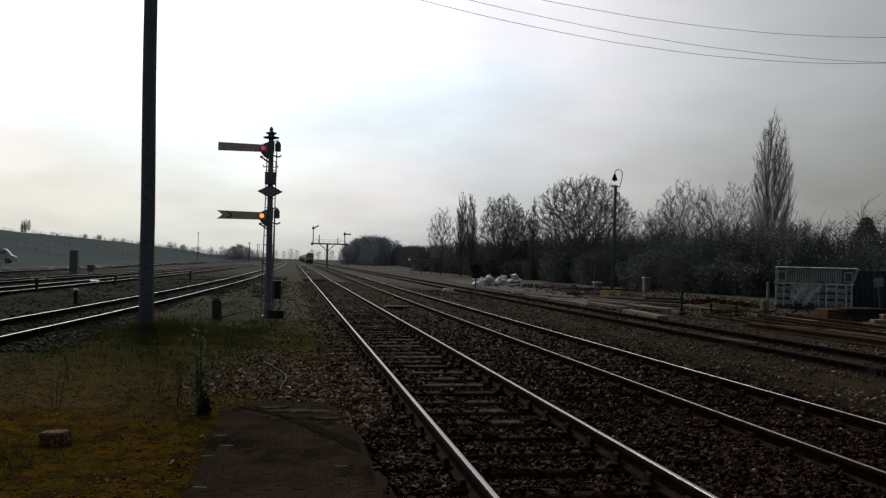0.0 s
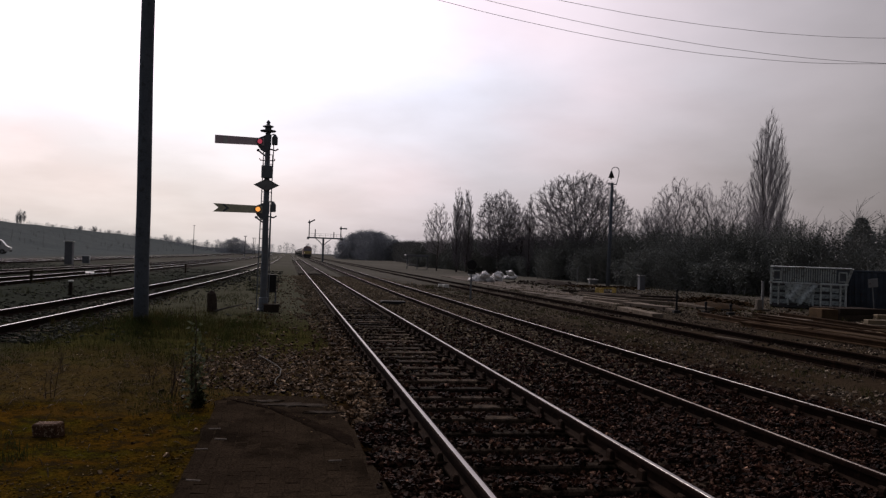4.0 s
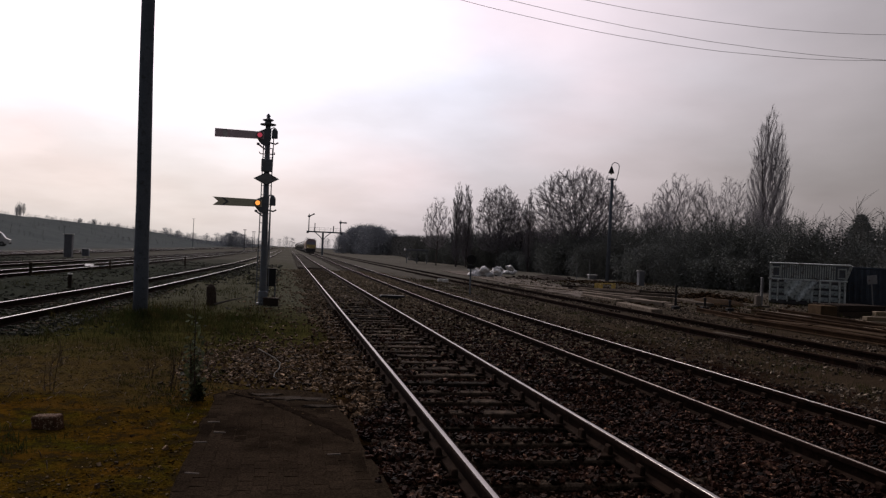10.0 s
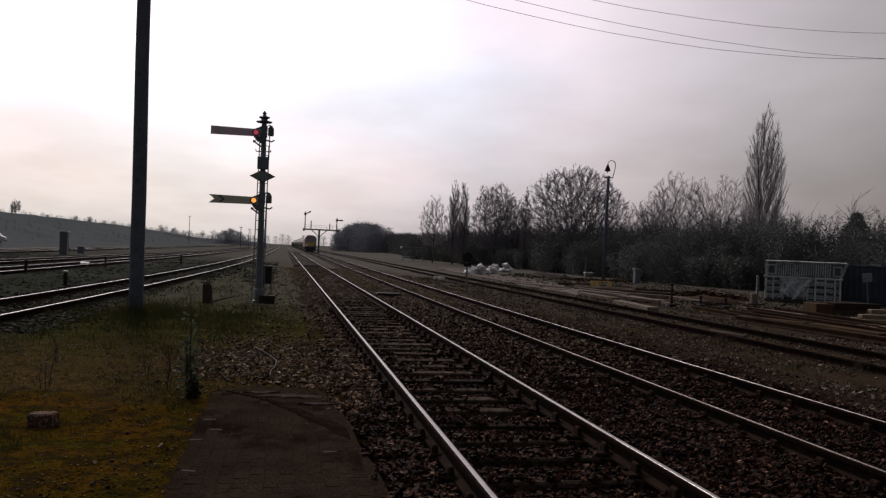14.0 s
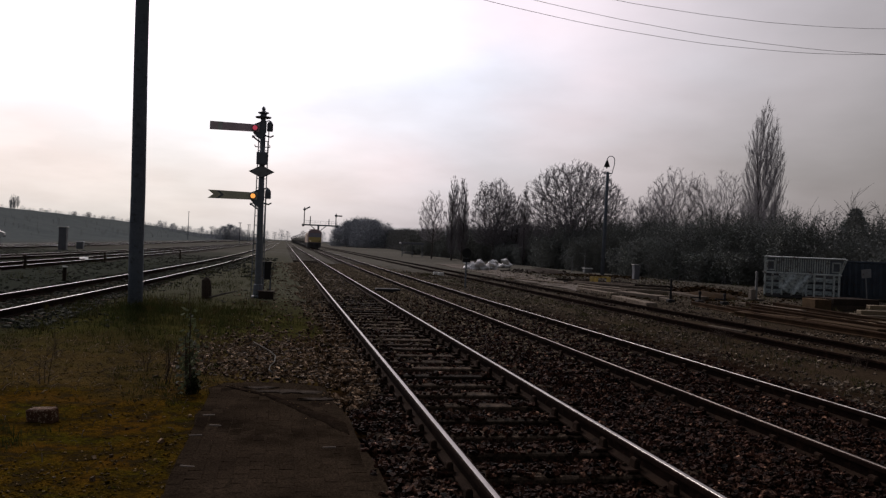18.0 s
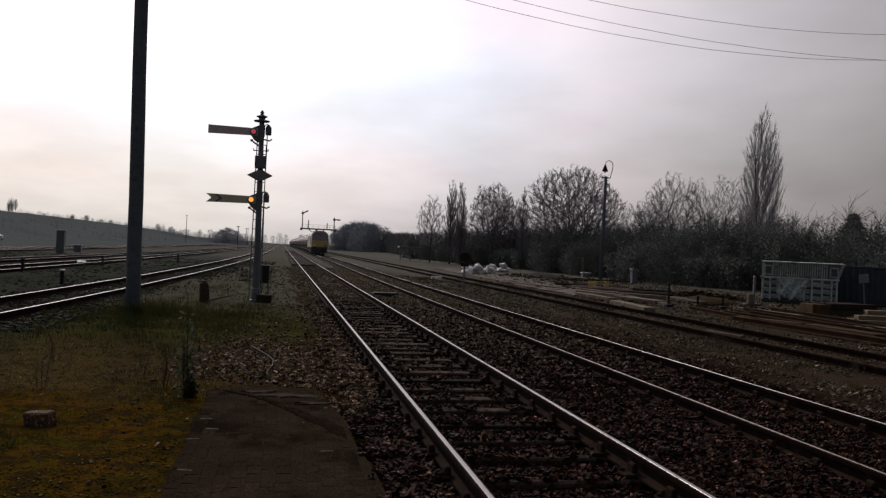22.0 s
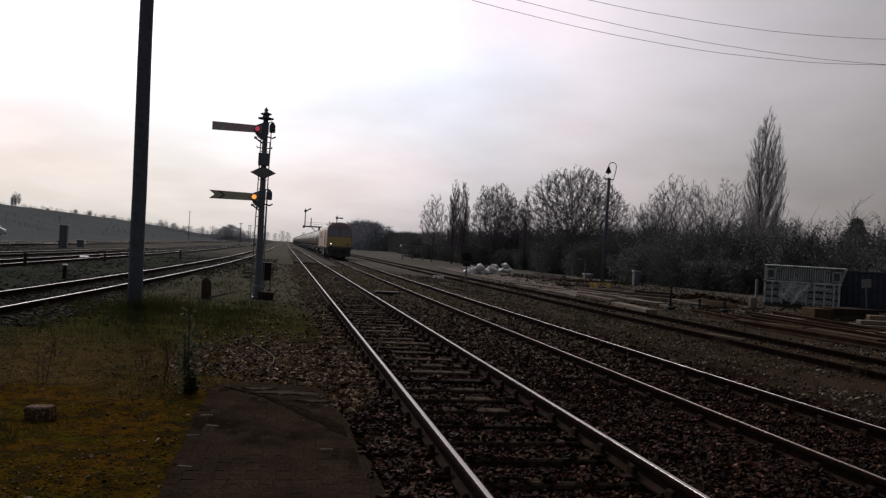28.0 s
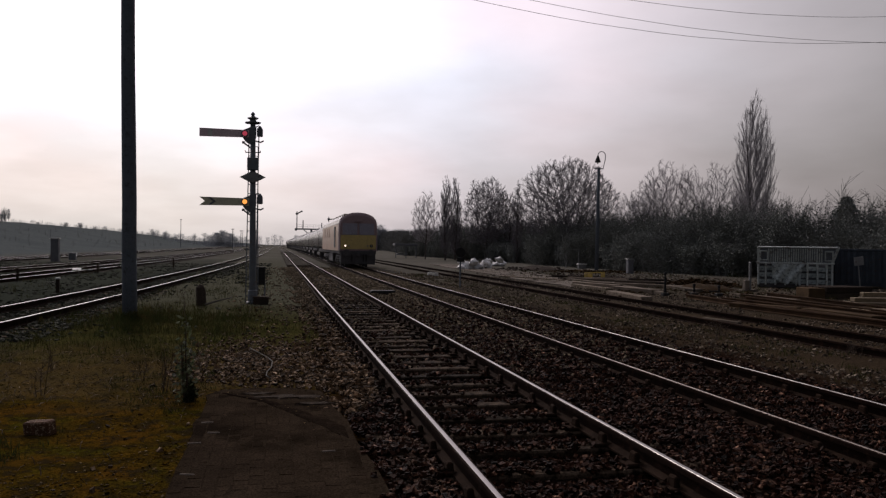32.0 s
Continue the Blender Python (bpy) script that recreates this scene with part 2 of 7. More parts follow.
# The wood's bluish lift stands for haze and sky flare on the pole.
POLE_WOOD = mat("hazed_creosoted_wood", (0.084, 0.098, 0.116), (0.108, 0.122, 0.140), 2, 0.85, 0, 0.6, 45, (0.066, 0.071, 0.076), 0.3, spec=0.2)
# Iron raised and blued likewise: flare held in the colour.
IRON = mat("hazed_painted_iron", (0.128, 0.145, 0.164), (0.098, 0.111, 0.126), 4, 0.6, 0.1, 0.2, 60, (0.108, 0.093, 0.081), 0.2)
GREY_PAINT = mat("grey_paint", (0.20, 0.205, 0.205), (0.15, 0.15, 0.15), 3, 0.55, 0, 0.1, 50, (0.09, 0.07, 0.055), 0.15)
WHITE_PAINT = mat("white_paint", (0.62, 0.61, 0.58), (0.50, 0.49, 0.46), 3, 0.6, 0, 0.1, 50, (0.30, 0.27, 0.23), 0.15)
# Both arm enamels are greyed and lightened for haze and glare.
RED_PAINT = mat("hazed_red_enamel", (0.54, 0.42, 0.44), (0.47, 0.36, 0.385), 3, 0.45, 0, 0.05, 40)
YELLOW_PAINT = mat("hazed_yellow_enamel", (0.55, 0.53, 0.38), (0.48, 0.46, 0.33), 3, 0.45, 0, 0.05, 40)
BLACK_PAINT = mat("black_paint", (0.018, 0.018, 0.019), (0.026, 0.025, 0.024), 4, 0.8, 0, 0.1, 50, spec=0.15)
SKIP_PAINT = mat("faded_skip_paint", (0.47, 0.51, 0.48), (0.33, 0.36, 0.345), 2.5, 0.6, 0, 0.3, 30, (0.14, 0.115, 0.09), 0.3, spot=4)
SKIP_BLUE = mat("dark_blue_paint", (0.058, 0.072, 0.088), (0.044, 0.053, 0.066), 2.5, 0.7, 0, 0.2, 30, (0.07, 0.055, 0.05), 0.2, spec=0.2)
SHEET = mat("torn_sheeting", (0.50, 0.55, 0.53), (0.28, 0.32, 0.315), 6, 0.85, 0, 0.5, 14, (0.14, 0.155, 0.155), 0.4, spot=7, spec=0.1)
SACK = mat("white_sack", (0.78, 0.77, 0.75), (0.62, 0.61, 0.60), 3, 0.6, 0, 0.6, 12, vary=0.15, depth=0.05)
TIMBER = mat("weathered_timber", (0.18, 0.14, 0.105), (0.12, 0.094, 0.072), 3, 0.9, 0, 0.4, 40, vary=0.35, spec=0.1)
TIMBER_DARK = mat("tarred_timber", (0.05, 0.038, 0.03), (0.035, 0.027, 0.022), 3, 0.95, 0, 0.5, 40, vary=0.3, spec=0.03)
TIMBER_NEW = mat("pale_sawn_timber", (0.235, 0.175, 0.100), (0.165, 0.120, 0.070), 3, 0.85, 0, 0.3, 40, vary=0.35)
YELLOW_STEEL = mat("yellow_steel", (0.48, 0.33, 0.06), (0.38, 0.26, 0.05), 3, 0.6, 0, 0.1, 40, (0.2, 0.12, 0.05), 0.2)
SPOIL = mat("spoil_earth", (0.044, 0.0225, 0.0085), (0.026, 0.0145, 0.0070), 2, 0.95, 0, 0.8, 14, (0.036, 0.029, 0.013), 0.4, spec=0.03, contrast=0.6)
BRICK = mat("red_brick", (0.10, 0.050, 0.028), (0.065, 0.034, 0.019), 12, 0.9, 0, 0.5, 80, (0.30, 0.22, 0.15), 0.35, spec=0.1, spot=38)
STRAW = mat("bleached_stalk", (0.150, 0.112, 0.075), (0.072, 0.052, 0.034), 3, 0.9, 0, 0, 20, (0.34, 0.28, 0.20), 0.2, vary=0.7, island=True, spec=0.05)
STEM = mat("dry_stem", (0.070, 0.048, 0.034), (0.050, 0.036, 0.026), 3, 0.9, 0, 0, 20, vary=0.3, spec=0.2)
# Grey lifted to hold the haze over the far cabinet and shelter.
STEEL = mat("grey_steel", (0.12, 0.125, 0.14), (0.095, 0.098, 0.11), 3, 0.6, 0, 0.1, 40, (0.08, 0.07, 0.06), 0.2)
BLEACHED = mat("bleached_planks", (0.175, 0.142, 0.110), (0.115, 0.092, 0.070), 3, 0.9, 0, 0.3, 40, (0.065, 0.050, 0.038), 0.4, vary=0.35, spec=0.03)
TIMBER_BROWN = mat("brown_timber", (0.075, 0.049, 0.028), (0.048, 0.032, 0.019), 3, 0.9, 0, 0.4, 40, vary=0.3, spec=0.02)
STONE = mat("grey_brown_stone", (0.110, 0.082, 0.058), (0.060, 0.045, 0.032), 6, 0.9, 0, 0.3, 80, (0.30, 0.245, 0.185), 0.3, vary=0.8, island=True, spec=0.05)
# Paver colour darkened, standing for the shade where the paving's edge drops.
EDGE_SHADE = mat("edge_shade", (0.0120, 0.0086, 0.0064), (0.0185, 0.0130, 0.0092), 9, 1.0, 0, 0.8, 50, (0.026, 0.0182, 0.0125), 0.4, vary=0, spot=14, spec=0.0, contrast=0.6)
MORTAR = mat("dried_mortar", (0.052, 0.0385, 0.0275), (0.034, 0.0250, 0.0178), 7, 0.95, 0, 0.6, 50, (0.021, 0.0150, 0.0105), 0.5, spot=11, spec=0.02, contrast=0.6)
HOSE = mat("pale_cable", (0.075, 0.066, 0.050), (0.055, 0.048, 0.038), 4, 0.8, 0, 0.1, 40, spec=0.1)
WIRE = mat("line_wire", (0.20, 0.19, 0.19), (0.16, 0.15, 0.15), 2, 0.6, 0.4, 0, 20)
# Side colour holds the pale reflection of sun and sky.
LOCO_SIDE = mat("sunlit_coach_paint", (0.58, 0.375, 0.26), (0.50, 0.325, 0.222), 1.2, 0.38, 0, 0.05, 12, (0.34, 0.21, 0.145), 0.15, spot=1.5, vary=0)
LOCO_FACE = mat("warning_yellow", (0.50, 0.375, 0.13), (0.43, 0.325, 0.11), 2, 0.5, 0, 0.05, 20, (0.30, 0.215, 0.085), 0.2, vary=0)
LOCO_DARK = mat("dark_cab_paint", (0.27, 0.185, 0.185), (0.235, 0.165, 0.17), 2, 0.5, 0, 0.05, 20, vary=0, spec=0.3)
# Glossy roof, its colour lightened for the glint of the sky.
LOCO_ROOF = mat("sky_glint_roof_paint", (0.25, 0.195, 0.15), (0.19, 0.15, 0.115), 1.5, 0.24, 0, 0.05, 15, vary=0, spec=0.9)
UNDER = mat("grimy_underframe", (0.070, 0.066, 0.068), (0.050, 0.047, 0.048), 3, 0.8, 0, 0.2, 30)
# Grime in patches; the pale grey under it is raised for haze.
TANK = mat("grimy_hazed_tank_paint", (0.60, 0.57, 0.52), (0.48, 0.455, 0.41), 0.8, 0.28, 0, 0.05, 10, (0.24, 0.21, 0.185), 0.3, spot=0.9, spec=0.8)
GLASS = mat("dark_glazing", (0.20, 0.19, 0.225), (0.18, 0.17, 0.205), 2, 0.25, 0, 0, 20, vary=0, spec=0.5)
LAMP_AMBER = glow_mat("amber_lamp", (1.0, 0.38, 0.08), 1.1)
LAMP_RED = glow_mat("red_lamp", (0.85, 0.10, 0.16), 0.35)
HEADLIGHT = glow_mat("headlamp", (1.0, 0.80, 0.62), 2.2)
TAILGLASS = mat("lamp_lens", (0.25, 0.24, 0.20), (0.2, 0.2, 0.17), 2, 0.2, 0, 0, 20)


def ground_material():
    """Cinders and moss by the path, brown ballast under the lines, rough earth beyond, dull grass far off; paled with
    distance for haze.
    """
    m = mat("cinder_ground", (0.086, 0.0450, 0.0055), (0.041, 0.0270, 0.0044), 1.7, 0.9, 0, 0.9, 38.0, (0.051, 0.041, 0.0050), 0.45, vary=0.0, spot=1.6, where="World", spec=0.0, depth=0.03, contrast=0.75)
    N, L = m.node_tree.nodes, m.node_tree.links
    b = N["Principled BSDF"]
    old = b.inputs["Base Color"].links[0].from_socket
    geo = N.new("ShaderNodeNewGeometry")
    sep = N.new("ShaderNodeSeparateXYZ")
    L.new(geo.outputs["Position"], sep.inputs[0])
    wob = N.new("ShaderNodeTexNoise")
    wob.inputs["Scale"].default_value, wob.inputs["Detail"].default_value = 0.9, 5.0
    L.new(geo.outputs["Position"], wob.inputs["Vector"])

    def op(kind, a, c):
        n = N.new("ShaderNodeMath")
        n.operation = kind
        for slot, v in zip(n.inputs, (a, c)):
            if isinstance(v, (int, float)):
                slot.default_value = v
            else:
                L.new(v, slot)
        return n.outputs[0]

    def band(v, lo, hi, a, c):
        r = N.new("ShaderNodeMapRange")
        for i, x in enumerate((lo, hi, a, c)):
            r.inputs[i + 1].default_value = x
        L.new(v, r.inputs[0])
        return r.outputs[0]

    x = op("ADD", sep.outputs["X"], op("MULTIPLY", op("SUBTRACT", wob.outputs["Fac"], 0.5), 1.6))
    grain = N.new("ShaderNodeTexNoise")
    grain.inputs["Scale"].default_value, grain.inputs["Detail"].default_value = 22.0, 4.0
    L.new(geo.outputs["Position"], grain.inputs["Vector"])

    def two(c1, c2, fac):
        n = N.new("ShaderNodeMix")
        n.data_type = "RGBA"
        for slot, v in ((n.inputs[0], fac), (n.inputs[6], c1), (n.inputs[7], c2)):
            if isinstance(v, tuple):
                slot.default_value = (*v, 1)
            elif isinstance(v, float):
                slot.default_value = v
            else:
                L.new(v, slot)
        return n.outputs[2]

    broad = N.new("ShaderNodeTexNoise")
    broad.inputs["Scale"].default_value, broad.inputs["Detail"].default_value, broad.inputs["Roughness"].default_value = 0.035, 8.0, 0.7
    L.new(geo.outputs["Position"], broad.inputs["Vector"])
    stones = two((0.007, 0.0037, 0.0025), (0.0220, 0.0115, 0.0074), band(grain.outputs["Fac"], 0.35, 0.7, 0, 1))
    earth = two((0.041, 0.0290, 0.0185), (0.062, 0.045, 0.029), band(wob.outputs["Fac"], 0.35, 0.65, 0, 1))
    earth = two(earth, (0.046, 0.038, 0.0165), band(broad.outputs["Fac"], 0.5, 0.65, 0, 0.8))
    earth = two(earth, (0.024, 0.0165, 0.011), band(grain.outputs["Fac"], 0.45, 0.62, 0, 0.75))
    # bank grass raised and blued, holding the haze over it
    grass = two((0.096, 0.108, 0.106), (0.122, 0.134, 0.130), band(wob.outputs["Fac"], 0.3, 0.7, 0, 1))
    cess = two((0.074, 0.074, 0.054), (0.102, 0.100, 0.074), band(grain.outputs["Fac"], 0.3, 0.7, 0, 1))
    mossy = two((0.030, 0.032, 0.0105), (0.058, 0.055, 0.0165), band(wob.outputs["Fac"], 0.38, 0.62, 0, 1))
    chips = two((0.052, 0.037, 0.0140), (0.094, 0.068, 0.029), band(grain.outputs["Fac"], 0.35, 0.65, 0, 1))
    late = op("ADD", sep.outputs["Y"], op("MULTIPLY", wob.outputs["Fac"], 4.0))
    patch = N.new("ShaderNodeTexNoise")
    patch.inputs["Scale"].default_value, patch.inputs["Detail"].default_value, patch.inputs["Roughness"].default_value = 4.5, 6.0, 0.7
    L.new(geo.outputs["Position"], patch.inputs["Vector"])
    rusty = N.new("ShaderNodeTexNoise")
    rusty.inputs["Scale"].default_value, rusty.inputs["Detail"].default_value = 1.3, 5.0
    L.new(geo.outputs["Position"], rusty.inputs["Vector"])
    old = two(old, (0.100, 0.046, 0.0075), band(rusty.outputs["Fac"], 0.52, 0.66, 0, 0.75))
    old = two(old, (0.017, 0.0120, 0.0040), band(patch.outputs["Fac"], 0.47, 0.58, 0, 0.9))
    old = two(old, (0.085, 0.062, 0.022), band(patch.outputs["Fac"], 0.40, 0.30, 0, 0.5))
    old = two(old, chips, band(late, 10.6, 12.2, 0, 0.75))
    old = two(old, mossy, band(late, 14.0, 17.0, 0, 0.9))
    old = two(old, (0.036, 0.025, 0.012), band(patch.outputs["Fac"], 0.52, 0.64, 0, 0.7))
    # cess colour lightens past about 22 m, standing for veiling glare
    col = two(old, cess, band(op("ADD", sep.outputs["Y"], op("MULTIPLY", wob.outputs["Fac"], 8.0)), 22.0, 30.0, 0, 0.85))
    edge = op("ADD", x, band(sep.outputs["Y"], 11.0, 16.0, 0.0, -0.65))
    col = two(col, stones, band(edge, 0.0, 1.0, 0, 1))
    col = two(col, earth, band(x, 6.9, 8.0, 0, 1))
    # far: haze put into the ground colour, growing with distance
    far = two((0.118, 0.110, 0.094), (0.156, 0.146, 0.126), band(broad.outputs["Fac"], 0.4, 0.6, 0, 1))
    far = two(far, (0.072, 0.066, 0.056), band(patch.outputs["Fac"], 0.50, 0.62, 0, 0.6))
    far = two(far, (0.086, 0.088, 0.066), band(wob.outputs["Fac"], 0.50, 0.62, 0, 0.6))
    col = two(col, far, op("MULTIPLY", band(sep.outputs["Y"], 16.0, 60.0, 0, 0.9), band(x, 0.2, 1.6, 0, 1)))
    grass = two(grass, (0.088, 0.100, 0.100), band(broad.outputs["Fac"], 0.46, 0.60, 0, 0.9))
    grass = two(grass, (0.070, 0.080, 0.082), band(wob.outputs["Fac"], 0.52, 0.64, 0, 0.7))
    yard = two((0.040, 0.046, 0.036), (0.060, 0.066, 0.052), band(broad.outputs["Fac"], 0.4, 0.6, 0, 1))
    sides = two(two(stones, yard, 0.9), grass, band(x, -32.0, -27.0, 1, 0))
    col = two(col, sides, band(x, -6.2, -3.6, 1, 0))
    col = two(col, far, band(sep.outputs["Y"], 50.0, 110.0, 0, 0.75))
    col = two(col, grass, band(x, 40.0, 60.0, 0, 1))
    col = two(col, grass, band(x, -36.0, -28.0, 1, 0))
    L.new(col, b.inputs["Base Color"])
    return m


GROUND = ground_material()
MOSS = mat("moss_clump", (0.078, 0.043, 0.0055), (0.050, 0.030, 0.0042), 5, 0.95, 0, 0.4, 60, (0.054, 0.048, 0.0058), 0.4, vary=0.5, island=True, spec=0.0, thin=0.25)


# ---- shapes ----
class Geo:
    """Corners and faces gathered for one mesh."""

    def __init__(self):
        self.v, self.f = [], []

    def add(self, verts, faces, m=None):
        k = len(self.v)
        self.v += [tuple(m @ Vector(p)) for p in verts] if m else [tuple(p) for p in verts]
        self.f += [tuple(i + k for i in q) for q in faces]
        return self

    def box(self, x, y, z, sx, sy, sz, m=None, edge=0.0, taper=1.0):
        """A box about its centre; edge: width of the chamfer; taper: how much the top narrows."""
        a, b, c = sx / 2, sy / 2, sz / 2
        e = min(edge, a * 0.9, b * 0.9, c * 0.9)
        if e <= 0:
            vs = [(x + i * a * (taper if k > 0 else 1), y + j * b * (taper if k > 0 else 1), z + k * c) for k in (-1, 1) for i, j in ((-1, -1), (1, -1), (1, 1), (-1, 1))]
            return self.add(vs, [(3, 2, 1, 0), (4, 5, 6, 7), (0, 1, 5, 4), (1, 2, 6, 5), (2, 3, 7, 6), (3, 0, 4, 7)], m)
        vs, idx = [], {}
        for i in (-1, 1):
            for j in (-1, 1):
                for k in (-1, 1):
                    t = taper if k > 0 else 1
                    for n, (dx, dy, dz) in enumerate(((0, e, e), (e, 0, e), (e, e, 0))):
                        idx[i, j, k, n] = len(vs)
                        vs.append((x + i * (a * t - dx), y + j * (b * t - dy), z + k * (c - dz)))
        fs = []
        for n in range(3):
            u, w = [q for q in range(3) if q != n]
            for s in (-1, 1):
                quad = []
                for p, q in ((-1, -1), (1, -1), (1, 1), (-1, 1)):
                    key = [0, 0, 0]
                    key[n], key[u], key[w] = s, p, q
                    quad.append(idx[(*key, n)])
                fs.append(tuple(quad) if (s > 0) == (n != 1) else tuple(quad[::-1]))
        for n in range(3):
            u, w = [q for q in range(3) if q != n]
            for p in (-1, 1):
                for q in (-1, 1):
                    k1, k2 = [0, 0, 0], [0, 0, 0]
                    k1[u], k1[w], k1[n] = p, q, -1
                    k2[u], k2[w], k2[n] = p, q, 1
                    fs.append((idx[(*k1, u)], idx[(*k2, u)], idx[(*k2, w)], idx[(*k1, w)]))
        for i in (-1, 1):
            for j in (-1, 1):
                for k in (-1, 1):
                    fs.append((idx[i, j, k, 0], idx[i, j, k, 1], idx[i, j, k, 2]))
        return self.add(vs, fs, m)

    def tube(self, pts, radii, n=6, caps=True):
        """A round bar along points, with a radius at each."""
        pts = [Vector(p) for p in pts]
        if isinstance(radii, (int, float)):
            radii = [radii] * len(pts)
        k = len(self.v)
        side = None
        for i, p in enumerate(pts):
            ax = (pts[min(i + 1, len(pts) - 1)] - pts[max(i - 1, 0)]).normalized()
            if side is None:
                side = ax.orthogonal().normalized()
            side = (side - ax * side.dot(ax)).normalized()
            up = ax.cross(side)
            for j in range(n):
                a = 2 * math.pi * j / n
                self.v.append(tuple(p + (side * math.cos(a) + up * math.sin(a)) * radii[i]))
        for i in range(len(pts) - 1):
            for j in range(n):
                a, b = k + i * n + j, k + i * n + (j + 1) % n
                self.f.append((a, b, b + n, a + n))
        if caps:
            self.f.append(tuple(k + j for j in range(n))[::-1])
            self.f.append(tuple(k + (len(pts) - 1) * n + j for j in range(n)))
        return self

    def lathe(self, profile, n=16, m=None):
        """A turned shape from (radius, height) pairs."""
        vs = [(r * math.cos(2 * math.pi * j / n), r * math.sin(2 * math.pi * j / n), z) for r, z in profile for j in range(n)]
        fs = [(i * n + j, i * n + (j + 1) % n, (i + 1) * n + (j + 1) % n, (i + 1) * n + j) for i in range(len(profile) - 1) for j in range(n)]
        fs += [tuple(range(n))[::-1], tuple((len(profile) - 1) * n + j for j in range(n))]
        return self.add(vs, fs, m)

    def prism(self, outline, depth, m=None):
        """A flat outline (x, z) given thickness along y."""
        n = len(outline)
        vs = [(x, -depth / 2, z) for x, z in outline] + [(x, depth / 2, z) for x, z in outline]
        fs = [tuple(range(n)), tuple(range(n, 2 * n))[::-1]] + [(i, i + n, (i + 1) % n + n, (i + 1) % n) for i in range(n)]
        return self.add(vs, fs, m)

    def mesh(self, name, material, smooth=False):
        me = bpy.data.meshes.new(name)
        me.from_pydata(self.v, [], self.f)
        me.materials.append(material)
        if len(self.f) < 4000:
            bm = bmesh.new()
            bm.from_mesh(me)
            bmesh.ops.recalc_face_normals(bm, faces=bm.faces)
            bm.to_mesh(me)
            bm.free()
        if smooth:
            me.shade_smooth()
        me.update()
        return me


def part(name, geo, material, parent, label="", smooth=False, at=None):
    ob = new(name, geo if isinstance(geo, bpy.types.Mesh) else geo.mesh(name, material, smooth))
    ob.parent = parent
    if at is not None:
        ob.matrix_basis = at if isinstance(at, Matrix) else Matrix.Translation(at)
    return tagged(ob, label)


def thing(name, m, label, category, group="", kind=""):
    ob = new(name)
    ob.empty_display_size = 0.2
    ob.matrix_basis = m if isinstance(m, Matrix) else Matrix.Translation(m)
    return tagged(ob, label, category, group, kind)


def raw(name, verts, faces, material, smooth=False):
    me = bpy.data.meshes.new(name)
    me.from_pydata(verts, [], faces)
    me.materials.append(material)
    if smooth:
        me.shade_smooth()
    me.update()
    return me


# ---- the plan: lines run along y; the rail tops lie at 0.16 ----
RAIL_Z = 0.16
X1, X2 = 2.14, 5.45
GAUGE = 1.505


def siding_x(y):
    return 10.75 - 0.15 * math.cos((y - 20) / 45.0)


def opposite_x(y):
    """The train's line, bent a little in the distance to fit the camera's view."""
    s = min(max((y - 25) / 115.0, 0), 1)
    return X2 + 0.60 * s * s * (3 - 2 * s)


def left_x(y):
    """The line on the far side of the signal, easing in towards the main line."""
    return -6.9 + 4.1 * (1 - math.exp(-max(y - 5, -8) / 42.0))


def yard_x(k, y):
    base = (-12.3, -17.0, -24.2, -27.0)[k]
    ease = (4.2, 7.0, 3.0, 3.0)[k]
    return base + ease * (1 - math.exp(-max(y - 20, -30) / 90.0))


def ground_height(x, y):
    z = 0.0
    if x > 8.0:
        z -= 0.03
    # long bank beyond the yard
    if x < -36:
        crest = 9.0 - 0.0106 * max(min(y, 900) - 490, 0) + 0.25 * math.sin(y / 90.0)
        s = min(max((-36 - x) / 66.0, 0), 1)
        z += crest * s * s * (3 - 2 * s) + s * (0.7 * noise.noise((x * 0.05, y * 0.03, 1.0)) + 0.35 * noise.noise((x * 0.2, y * 0.1, 5.0)))
    if x > 30:
        z += 0.6 * min((x - 30) / 30.0, 1.5)
    near = abs(x) < 14 and 0 < y < 60
    n = noise.noise((x * 0.35, y * 0.35, 0.0)) * 0.035
    if near and not 0.6 < x < 7.2:
        n += noise.noise((x * 1.7, y * 1.7, 3.0)) * 0.022
    if -0.9 < x < 7.6:
        n *= 0.25
    if 0.55 < x < 7.0:
        z -= 0.055
    if -9.5 < x < -3.8 and y < 120:
        n *= 0.4
        z -= 0.03
    return z + n


def build_ground():
    def steps(lo, hi, mid, count, tight):
        u = np.linspace(-1, 1, count)
        s = np.sinh(u * tight) / np.sinh(tight)
        return np.where(s < 0, mid + s * (mid - lo), mid + s * (hi - mid))
    xs, ys = steps(-1600, 1600, 1.0, 300, 7.2), steps(-1500, 3500, 7.0, 330, 7.6)
    verts = [(x, y, ground_height(x, y)) for y in ys for x in xs]
    n = len(xs)
    faces = [(j * n + i, j * n + i + 1, (j + 1) * n + i + 1, (j + 1) * n + i) for j in range(len(ys) - 1) for i in range(n - 1)]
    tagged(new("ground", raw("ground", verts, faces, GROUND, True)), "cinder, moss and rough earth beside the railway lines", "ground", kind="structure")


build_ground()

# ---- railway lines ----
RAIL_SHAPE = [(-0.070, 0.0), (0.070, 0.0), (0.070, 0.012), (0.012, 0.030), (0.010, 0.108), (0.036, 0.118), (0.036, 0.150), (0.028, 0.156), (-0.028, 0.156), (-0.036, 0.150), (-0.036, 0.118), (-0.010, 0.108), (-0.012, 0.030), (-0.070, 0.012)]
TOP_SHAPE = [(-0.021, 0.1570), (-0.018, 0.1595), (0.0, 0.1605), (0.014, 0.1597), (0.018, 0.1570)]


